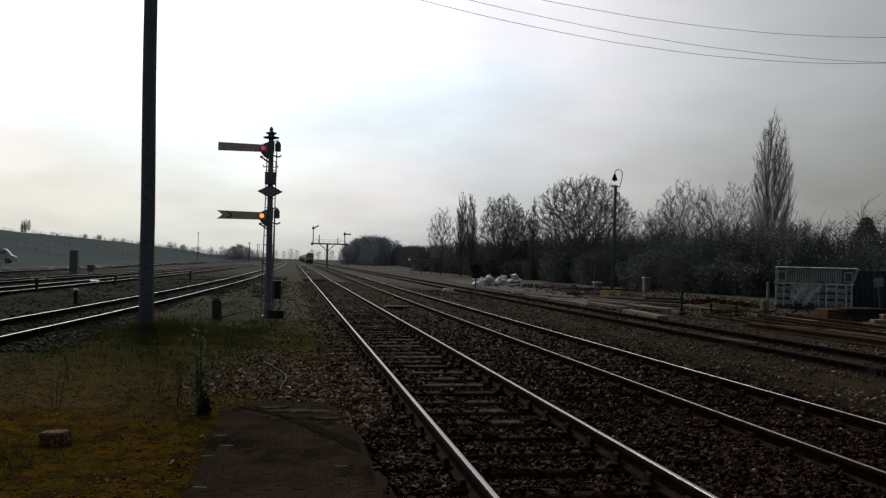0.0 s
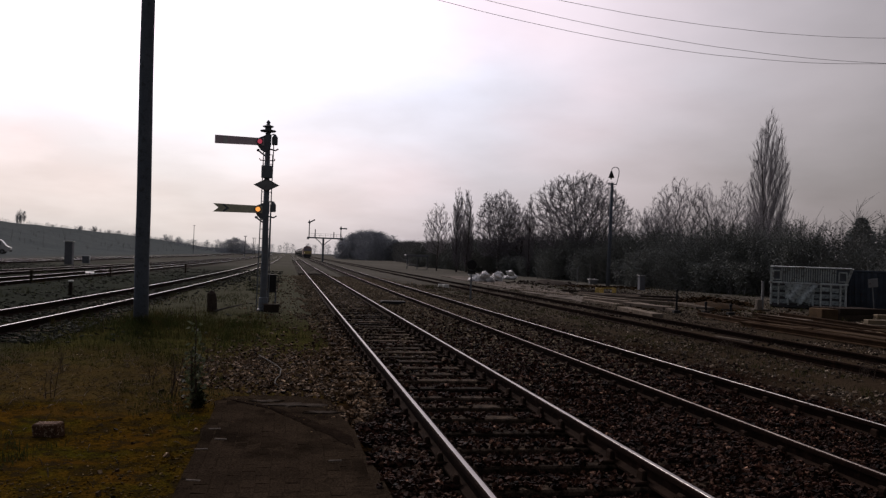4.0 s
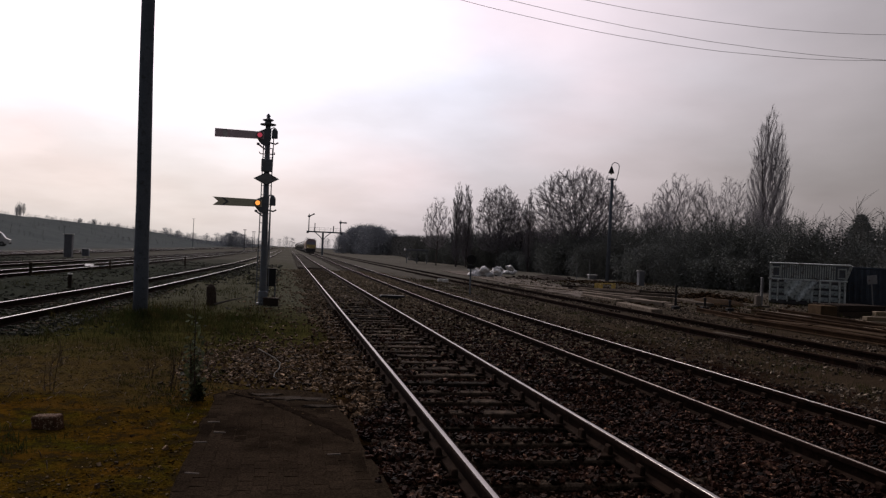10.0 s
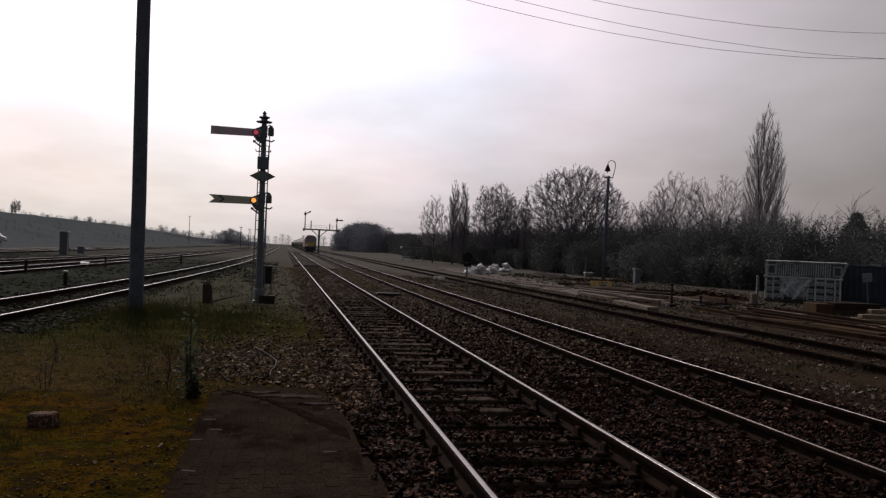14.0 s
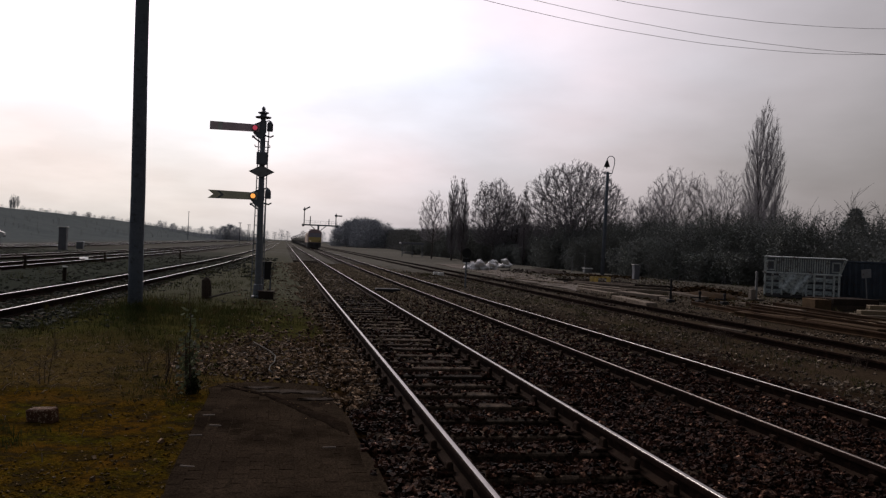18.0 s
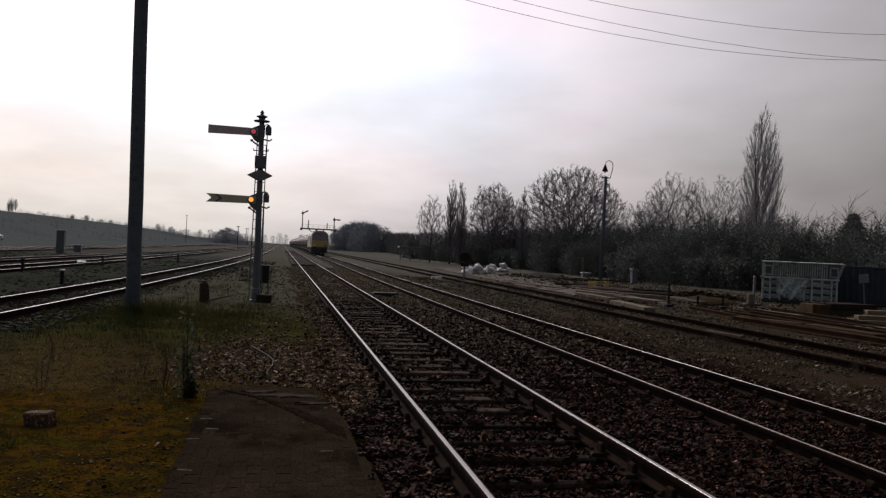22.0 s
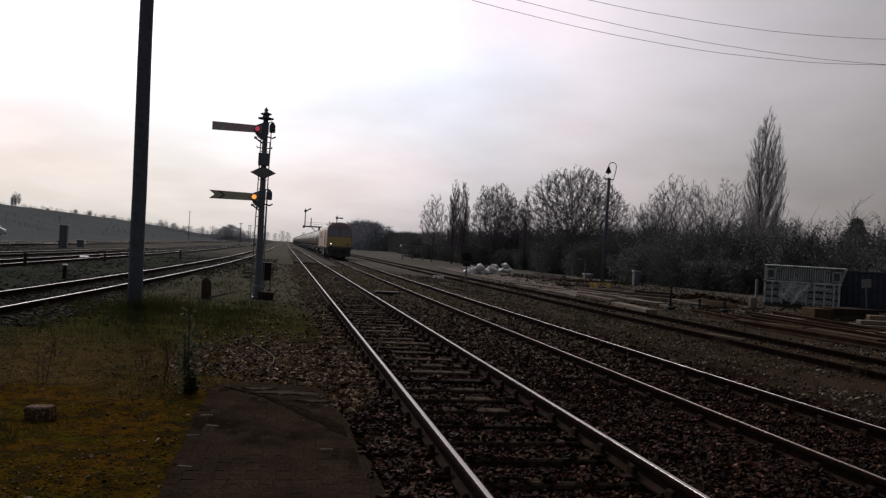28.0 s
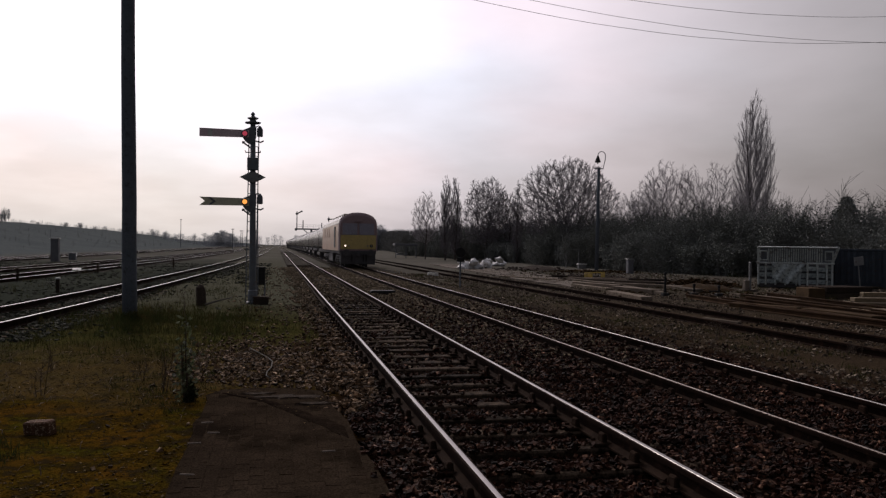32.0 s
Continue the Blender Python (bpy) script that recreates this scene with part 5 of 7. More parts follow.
# sacks of rubble
def sacks():
    rnd = random.Random(17)
    shapes = []
    for s in range(4):
        bm = bmesh.new()
        bmesh.ops.create_icosphere(bm, subdivisions=2, radius=0.55)
        for v in bm.verts:
            n = noise.noise(v.co * 2.2 + Vector((s * 7, 0, 0))) * 0.55 + noise.noise(v.co * 5 + Vector((s, 3, 0))) * 0.30
            v.co *= 1 + n
            v.co.z *= 0.62
            if v.co.z < -0.28:
                v.co.z = -0.28
            top = max(v.co.z - 0.25, 0)
            v.co.x *= 1 - top * 1.2
            v.co.y *= 1 - top * 1.2
            v.co.z += top * 0.8
        me = bpy.data.meshes.new("sack")
        bm.to_mesh(me)
        bm.free()
        me.materials.append(SACK)
        shapes.append(me)
    heaps = ((15.14, 61.89, 0.75, 8), (17.06, 64.24, 0.42, 5), (20.59, 73.20, 0.55, 4))
    for hx, hy, spread, count in heaps:
        for i in range(count):
            x, y = hx + rnd.gauss(0, spread * 0.6), hy + rnd.gauss(0, 0.5)
            z = 0.14 if i < count * 0.6 else 0.50
            ob = new("rubble_sack", rnd.choice(shapes))
            ob.matrix_basis = pose(x, y, z, rnd.uniform(-22, 22), rnd.uniform(-22, 22), rnd.uniform(0, 360)) @ Matrix.Diagonal((rnd.uniform(0.55, 1.15), rnd.uniform(0.55, 0.9), rnd.uniform(0.5, 0.9), 1))
            tagged(ob, "crumpled white rubble sack in a heap on the ground", "sack", "heap of sacks")


sacks()


def slab(name, outline, thick, material, label, category, z=-0.02, kind=""):
    g = Geo()
    n = len(outline)
    g.v = [(x, y, z - 0.05) for x, y in outline] + [(x, y, z + thick) for x, y in outline]
    g.f = [tuple(range(n))[::-1], tuple(range(n, 2 * n))] + [(i, (i + 1) % n, (i + 1) % n + n, i + n) for i in range(n)]
    return tagged(new(name, g.mesh(name, material)), label, category, kind=kind)


rnd = random.Random(8)
near_edge = [(13.0 + 0.045 * max(y - 40, 0) + rnd.uniform(-0.2, 0.2), y) for y in np.linspace(34, 76, 22)]
far_edge = [(17.2 - 0.002 * (y - 34) + rnd.uniform(-0.3, 0.3), y) for y in np.linspace(78, 36, 20)]
slab("pavement_yard", near_edge + far_edge, 0.03, CONCRETE, "pale worn concrete road along the siding", "road", kind="structure")


def beam(m, length, wide, high, material, label, group):
    ob = new("timber_baulk", Geo().box(0, 0, high / 2, length, wide, high, edge=0.015).mesh("timber_baulk", material))
    ob.matrix_basis = m
    return tagged(ob, label, "timber", group)


for x, y, turn, ln, mt, z in ((16.6, 40.2, -44, 3.6, TIMBER, 0), (16.9, 40.5, -44, 3.4, TIMBER, 0.02), (14.5, 35.0, -76, 3.4, TIMBER, 0), (14.5, 31.0, -80, 2.9, TIMBER, 0), (14.75, 31.1, -80, 2.9, TIMBER, 0),
                              (16.5, 34.6, -52, 4.2, TIMBER, 0), (17.2, 44.5, -30, 2.8, TIMBER_DARK, 0), (18.6, 42.0, -20, 2.6, TIMBER_DARK, 0), (19.4, 40.3, -10, 2.6, TIMBER_DARK, 0), (18.2, 37.6, -35, 3.0, TIMBER, 0)):
    beam(pose(x, y, z - 0.03, 0, 0, turn), ln, 0.24, 0.16 + z, mt, "weathered timber baulk lying in the yard", "timber baulks")
for x, y, turn, z, wide in ((17.35, 19.5, 2, 0.0, 0.30), (17.45, 19.9, 0, 0.0, 0.30), (17.6, 20.5, -2, 0.0, 0.26), (19.7, 22.3, 1, 0.0, 0.30), (19.8, 22.75, 0, 0.0, 0.30), (19.9, 22.6, 3, 0.2, 0.28), (22.6, 25.4, -4, 0.0, 0.3), (22.7, 25.5, -2, 0.2, 0.3)):
    beam(pose(x, y, -0.03 + z * 0.7, 0, 0, turn - 10), 3.2, wide, 0.14, TIMBER_NEW if wide > 0.27 else TIMBER_BROWN, "sawn yellow-brown timber in a low stack" if wide > 0.27 else "brown weathered sawn timber in a low stack", "sawn timber stack")
for i in range(4):
    for k in range(2):
        beam(pose(20.95 - i * 0.07, 26.35 + i * 0.32, -0.03 + k * 0.23, 0, 0, 6 - i + 2 * k), 2.3 - 0.1 * k, 0.28, 0.22, TIMBER_DARK, "tarred old sleeper stacked before the skip", "stacked sleepers")
beam(pose(19.35, 26.3, -0.03, 0, 0, 80), 1.0, 0.6, 0.42, TIMBER_BROWN, "short red-brown timber block beside the stacked sleepers", "timber baulks")
planks = (
    (12.42, 26.96, -95.4, 3.77, 0.40, 0.16),
    (15.67, 38.21, -87.1, 6.75, 0.30, 0.12),
    (13.39, 32.81, -89.5, 3.88, 0.35, 0.14),
    (15.05, 31.17, -98.0, 5.25, 0.25, 0.12),
    (17.08, 31.68, -95.8, 3.39, 0.40, 0.16),
    (17.08, 25.68, -86.9, 3.32, 0.30, 0.14),
    (10.57, 17.66, -83.1, 1.35, 0.12, 0.08),
    (13.98, 43.16, -71.6, 5.85, 0.30, 0.10),
)
for x, y, turn, ln, wide, high in planks:
    beam(pose(x, y, -0.03, 0, 0, turn), ln, wide, high, BLEACHED, "pale bleached plank lying beside the siding", "pale planks")
for x, y, turn, ln, wide, high in (
    (14.39, 21.64, -67.3, 2.26, 0.35, 0.14),
    (14.75, 18.84, -88.7, 2.71, 0.35, 0.16),
    (14.18, 17.78, -95.1, 2.25, 0.30, 0.14)):
    beam(pose(x, y, -0.03, 0, 0, turn), ln, wide, high, TIMBER_BROWN, "brown weathered timber laid among the spare rails", "timber baulks")
for i, (x0, y0, ln, slope) in enumerate(((14.95, 15.5, 9.5, 0.0), (13.55, 15.0, 7.0, -0.06), (15.5, 16.0, 8.6, 0.03), (14.1, 14.6, 6.0, 0.02), (16.3, 18.5, 8.0, 0.05), (17.2, 18.0, 9.0, 0.12), (13.9, 20.2, 6.5, 0.10))):
    v, f = sweep(lambda y, x0=x0, slope=slope: x0 + slope * (y - 20), 0, RAIL_SHAPE, [y0, y0 + ln / 2, y0 + ln], True, -0.02 + 0.02 * (i % 3))
    g = Geo()
    g.v, g.f = v, f
    k = len(RAIL_SHAPE)
    g.f += [tuple(range(k))[::-1], tuple(2 * k + j for j in range(k))]
    tagged(new("spare_rail", g.mesh("spare_rail", RUST_TOP)), "rusty spare rail lying on the ground", "rail", "spare rails")


def trestle():
    root = thing("steel_trestle", pose(18.0, 43.6, 0, 0, 0, 25), "low yellow steel trestle on the ground", "trestle")
    part("bar", Geo().box(0, 0, 0.34, 1.7, 0.06, 0.06, edge=0.01), YELLOW_STEEL, root)
    for x in (-0.7, -0.35, 0.7):
        part("foot", Geo().box(x, 0, 0.13, 0.05, 0.30, 0.34, edge=0.01), YELLOW_STEEL, root)


trestle()


def ground_signal(at, h, label):
    root = thing("point_lever", Matrix.Translation(at), label, "lever")
    part("stand", Geo().box(0, 0, 0.06, 0.26, 0.22, 0.14, edge=0.02), BLACK_PAINT, root)
    part("post", Geo().tube([(0, 0, 0.15), (0, 0, h)], [0.05, 0.035], 8), BLACK_PAINT, root)
    part("head", Geo().box(0, 0, h, 0.10, 0.09, 0.11, edge=0.02), BLACK_PAINT, root)
    part("arm", Geo().box(-0.20, 0, h * 0.55, 0.40, 0.04, 0.05, edge=0.01), BLACK_PAINT, root)


ground_signal((14.3, 27.8, -0.03), 0.86, "dark iron point lever beside the siding")
ground_signal((15.6, 28.0, -0.03), 0.42, "low iron point lever beside the siding")
ground_signal((16.4, 27.6, -0.03), 0.38, "low iron point lever beside the siding")


def line_sign(at):
    root = thing("speed_board", Matrix.Translation(at), "dark round-headed board on a thin post beside the line", "sign")
    part("post", Geo().tube([(0, 0, -0.2), (0, 0, 1.55)], 0.035, 6), IRON, root)
    b = Geo().lathe([(0.20, -0.015), (0.21, 0.0), (0.20, 0.015)], 16, pose(0, -0.04, 1.52, 90, 0, 0))
    part("board", b, BLACK_PAINT, root)
    part("plate", Geo().box(0, -0.04, 1.20, 0.34, 0.02, 0.16, edge=0.005), BLACK_PAINT, root)


line_sign((7.64, 33.2, -0.03))

tagged(new("cable_cover", Geo().box(3.78, 28.9, 0.03, 0.9, 0.5, 0.16, edge=0.03).mesh("cable_cover", BLACK_PAINT)), "dark low metal cover between the lines", "cover")
for x, y in ((9.1, 47.6), (9.35, 47.2)):
    tagged(new("pale_block", Geo().box(x, y, 0.06, 0.3, 0.25, 0.2, edge=0.02).mesh("pale_block", WHITE_PAINT)), "small pale block beside the siding", "block")


def shelter():
    root = thing("open_shelter", pose(18.7, 118, 0), "dark flat-roofed open shelter before the trees", "shelter")
    part("roof", Geo().box(0, 0, 1.95, 3.4, 2.2, 0.30, edge=0.04), STEEL, root)
    for x in (-1.5, 0, 1.5):
        part("post", Geo().box(x, -0.9, 0.85, 0.12, 0.12, 1.75, edge=0.01), IRON, root)
    part("bench", Geo().box(-0.4, 0.2, 0.55, 1.6, 0.4, 0.3, edge=0.02), GREY_PAINT, root)


shelter()


def heap(name, x, y, r, h, seed, material, label, category):
    g = Geo()
    n, rings = 26, 8
    for i in range(rings + 1):
        t = i / rings
        for j in range(n):
            a = 2 * math.pi * j / n
            rr = r * t * (1 + 0.25 * noise.noise((math.cos(a) * 1.5, math.sin(a) * 1.5, seed)))
            z = h * (1 - t * t) ** 1.2 * (1 + 0.5 * noise.noise((rr * math.cos(a) * 1.8, rr * math.sin(a) * 1.8, seed + 4))) + (0 if i < rings else -0.08)
            g.v.append((x + rr * math.cos(a), y + rr * math.sin(a), z - 0.02))
    for i in range(rings):
        for j in range(n):
            g.f.append((i * n + j, (i + 1) * n + j, (i + 1) * n + (j + 1) % n, i * n + (j + 1) % n))
    return tagged(new(name, g.mesh(name, material, True)), label, category)


heap("earth_mound", 18.66, 32.78, 1.5, 0.24, 8.0, SPOIL, "small mound of rusty brown earth in the yard", "mound")
heap("scrap_heap", 20.2, 60.0, 1.9, 0.34, 3.0, TIMBER_DARK, "dark heap of scrap on the earth", "heap")

for x, y, h in ((24.6, 66.0, 1.3), (26.3, 67.4, 1.7)):
    root = thing("rail_post", (x, y, -0.05), "thin pale upright post near the thicket", "post")
    part("post", Geo().tube([(0, 0, -0.1), (0, 0, h)], 0.04, 6), GREY_PAINT, root)
    part("arm", Geo().box(-0.25, 0, h, 0.6, 0.06, 0.06), GREY_PAINT, root)

# far masts along the yard
for i, (x, y, h) in enumerate(((-37, 330, 11), (-12.5, 240, 6.0), (-14, 330, 7), (-9.5, 380, 8), (-17, 420, 8.5), (-7, 300, 6))):
    root = thing("yard_mast", (x, y, 0), "thin far-off lighting mast beyond the yard", "mast", "far masts")
    part("shaft", Geo().tube([(0, 0, -0.2), (0, 0, h)], [0.16, 0.10], 6), IRON, root)
    part("head", Geo().box(0, 0, h, 0.9, 0.25, 0.18, edge=0.03), IRON, root)


# ---- foreground ----
def paving():
    """A strip of worn paving bricks by the line: each brick apart where the camera looks down on it."""
    rnd = random.Random(12)
    right = lambda y: 0.90 - 0.035 * max(y - 2, 0) - (0.10 * (y - 8) if y > 8 else 0)
    outline = [(right(y) + rnd.uniform(-0.04, 0.04), y) for y in np.linspace(-3, 9.4, 16)] + [(0.2, 9.62), (-0.2, 9.7), (-0.6, 9.6)] + [(-0.70 + rnd.uniform(-0.06, 0.06), y) for y in np.linspace(9.3, -3, 18)]
    bed = slab("pavement_strip", outline, 0.0275, TARMAC, "dark strip of worn paving bricks at the lineside", "pavement", z=0.0, kind="structure")
    shapes = []
    for i in range(5):
        g = Geo().box(0, 0, -0.025, 0.104, 0.214, 0.05, edge=0.003)
        g.v = [(x + rnd.uniform(-0.004, 0.004), y + rnd.uniform(-0.003, 0.003), z + rnd.uniform(-0.003, 0.003)) for x, y, z in g.v]
        shapes.append(g.mesh("brick", PAVER))
    rest = Geo()
    row, y = 0, -2.9
    while y < 9.55:
        x, col = -0.66 + rnd.uniform(-0.004, 0.004), 0
        while x < right(y) - 0.08:
            beyond = 9.3 - 1.72 * max(x + 0.55, 0)
            gone = y > beyond and rnd.random() < 0.75 or x < -0.5 and rnd.random() < 0.3
            sink = 0.0298 + 0.002 * noise.noise((x * 1.5, y * 1.5, 2.0)) + rnd.uniform(-0.001, 0.001)
            m = pose(x, y + (0.108 if col % 2 else 0.0), sink, rnd.uniform(-0.9, 0.9), rnd.uniform(-0.9, 0.9), rnd.uniform(-0.8, 0.8))
            if not gone:
                if y > 5.0:
                    part("brick", rnd.choice(shapes), None, bed, at=m)
                else:
                    rest.box(0, 0, -0.025, 0.103, 0.214, 0.05, m)
            x += 0.107
            col += 1
        y += 0.217
        row += 1
    tagged(part("brick_rest", rest, PAVER, bed), kind="stuff")


paving()


def shade_band():
    """A dark curved strip across the head of the paving, painted for the shade at its edge."""
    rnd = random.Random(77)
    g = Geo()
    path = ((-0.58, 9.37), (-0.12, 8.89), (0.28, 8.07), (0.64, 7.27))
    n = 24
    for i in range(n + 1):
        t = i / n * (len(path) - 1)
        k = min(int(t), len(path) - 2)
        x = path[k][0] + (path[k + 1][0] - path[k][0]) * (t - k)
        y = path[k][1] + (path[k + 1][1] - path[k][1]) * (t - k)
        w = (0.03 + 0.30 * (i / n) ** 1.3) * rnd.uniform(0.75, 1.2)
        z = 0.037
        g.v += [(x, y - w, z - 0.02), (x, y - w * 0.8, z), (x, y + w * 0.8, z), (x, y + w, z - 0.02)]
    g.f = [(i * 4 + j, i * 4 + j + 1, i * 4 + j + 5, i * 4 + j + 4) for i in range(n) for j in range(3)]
    tagged(new("tar_seam", g.mesh("tar_seam", EDGE_SHADE, True)), "dark curved strip standing for shade along the paving's edge", "tar seam", kind="structure")


shade_band()


def mortar_patch():
    """Pale dried mortar spread over the broken head of the paving."""
    rnd = random.Random(78)
    for cx, cy, rx, ry in ((0.12, 9.05, 0.34, 0.14), (0.42, 8.62, 0.24, 0.12), (-0.18, 9.28, 0.18, 0.09)):
        g = Geo()
        n = 20
        ring = [(cx + rx * math.cos(2 * math.pi * k / n) * rnd.uniform(0.4, 1.25), cy + ry * math.sin(2 * math.pi * k / n) * rnd.uniform(0.4, 1.25)) for k in range(n)]
        g.v = [(x, y, 0.030) for x, y in ring] + [(cx + (x - cx) * 0.85, cy + (y - cy) * 0.85, 0.041) for x, y in ring]
        g.f = [(k, (k + 1) % n, (k + 1) % n + n, k + n) for k in range(n)] + [tuple(range(n, 2 * n))]
        tagged(new("mortar_patch", g.mesh("mortar_patch", MORTAR)), "thin grey crust of dried mortar on the paving", "mortar", "mortar patches")


mortar_patch()

b = new("loose_brick", Geo().box(0, 0, 0.05, 0.255, 0.125, 0.135, edge=0.014).mesh("loose_brick", BRICK))
b.matrix_basis = pose(-2.04, 7.72, ground_height(-2.04, 7.72) + 0.0, 4, -5, -22)
tagged(b, "single worn red brick lying on mossy ground", "brick")

hose = [Vector(p) for p in ((-0.40, 13.2, 0.055), (-0.26, 12.6, 0.065), (-0.13, 12.1, 0.065), (-0.04, 11.6, 0.065), (-0.05, 11.1, 0.055), (-0.10, 10.75, 0.055), (-0.11, 10.4, 0.055), (-0.05, 10.15, 0.055))]
tagged(new("loose_cable", Geo().tube(hose, 0.009, 6).mesh("loose_cable", HOSE, True)), "bent pale cable end lying on the ballast", "cable")


def sapling():
    rnd = random.Random(6)
    root = thing("sapling", (-0.92, 9.05, 0), "leafy dark weed sapling at the edge of the tarmac", "shrub")
    leaves, low = Geo(), Geo()
    for i in range(5):
        a = rnd.uniform(0, 6.28)
        hgt = 0.95 if i == 0 else rnd.uniform(0.35, 0.85)
        p0 = Vector((0.03 * math.cos(a), 0.03 * math.sin(a), -0.02))
        p1 = Vector((0.03 * math.cos(a) - 0.03, 0.05 * math.sin(a), hgt * 0.5))
        p2 = Vector((0.06 * math.cos(a) * (i > 0) - 0.02, 0.08 * math.sin(a), hgt))
        part("stem", Geo().tube([p0, p1, p2], [0.013, 0.009, 0.004], 5), STEM, root)
        for j in range(60):
            t = rnd.uniform(0.1, 1.0)
            c = (p0.lerp(p1, t * 2) if t < 0.5 else p1.lerp(p2, t * 2 - 1)) + Vector((rnd.gauss(0, 0.05), rnd.gauss(0, 0.04), rnd.gauss(0, 0.04)))
            s = rnd.uniform(0.018, 0.040)
            u = Vector((rnd.gauss(0, 1), rnd.gauss(0, 1), rnd.gauss(0, 0.5))).normalized() * s
            w = u.orthogonal().normalized() * s * 0.6
            leaves.add([c - u, c + w, c + u, c - w], [(0, 1, 2, 3)])
    for i in range(260):
        a, r = rnd.uniform(0, 6.28), abs(rnd.gauss(0, 0.034))
        c = Vector((r * math.cos(a) + 0.02, r * math.sin(a), rnd.uniform(0.0, 0.24) * (1 - r * 5)))
        s = rnd.uniform(0.018, 0.04)
        u = Vector((rnd.gauss(0, 1), rnd.gauss(0, 1), rnd.gauss(0, 1))).normalized() * s
        w = u.orthogonal().normalized() * s * 0.6
        low.add([c - u, c + w, c + u, c - w], [(0, 1, 2, 3)])
    part("foliage", leaves, SAPLING_LEAF, root, "small pale-green leaves")
    part("low_foliage", low, IVY_LEAF, root, "dark matted leaves at the foot")


sapling()


def dry_weed(x, y, h, seed, label="thin dead brown weed stalks standing in the moss"):
    rnd = random.Random(seed)
    root = thing("dry_weed", (x, y, ground_height(x, y)), label, "weed", "dead weeds")
    for i in range(3):
        g = Geo()
        lean = Vector((rnd.gauss(0, 0.16), rnd.gauss(0, 0.12), 1)) * h * rnd.uniform(0.6, 1.05)
        q = Vector((rnd.gauss(0, 0.03), rnd.gauss(0, 0.03), -0.02))
        g.tube([q, q + lean * 0.5 + Vector((rnd.gauss(0, 0.02), 0, 0)), q + lean], [0.006, 0.004, 0.002], 4)
        for j in range(4):
            p = q + lean * rnd.uniform(0.45, 0.95)
            g.tube([p, p + Vector((rnd.gauss(0, 0.07), rnd.gauss(0, 0.07), rnd.uniform(0.04, 0.12)))], [0.003, 0.0015], 3)
        part("stalk", g, STEM, root)


for i, (x, y, h) in enumerate(((-2.55, 9.6, 0.45), (-1.25, 9.6, 0.50), (-1.35, 10.3, 0.45), (-1.6, 10.4, 0.30), (-2.0, 18.7, 0.75), (-2.6, 19.0, 0.5), (-1.9, 21.4, 0.6), (-3.6, 17.0, 0.4), (-2.9, 11.5, 0.4), (-1.0, 11.2, 0.45))):
    dry_weed(x, y, h, 200 + i)


for i, (x, y) in enumerate(((8.94, 15.31), (8.81, 14.83), (9.60, 12.00), (14.64, 26.33), (14.74, 25.65), (7.57, 30.55), (8.07, 28.28))):
    for k in range(3):
        dry_weed(x + 0.09 * k, y + 0.05 * (k % 2), 0.26, 260 + 3 * i + k, "dark dead weed clump between the line and the siding")


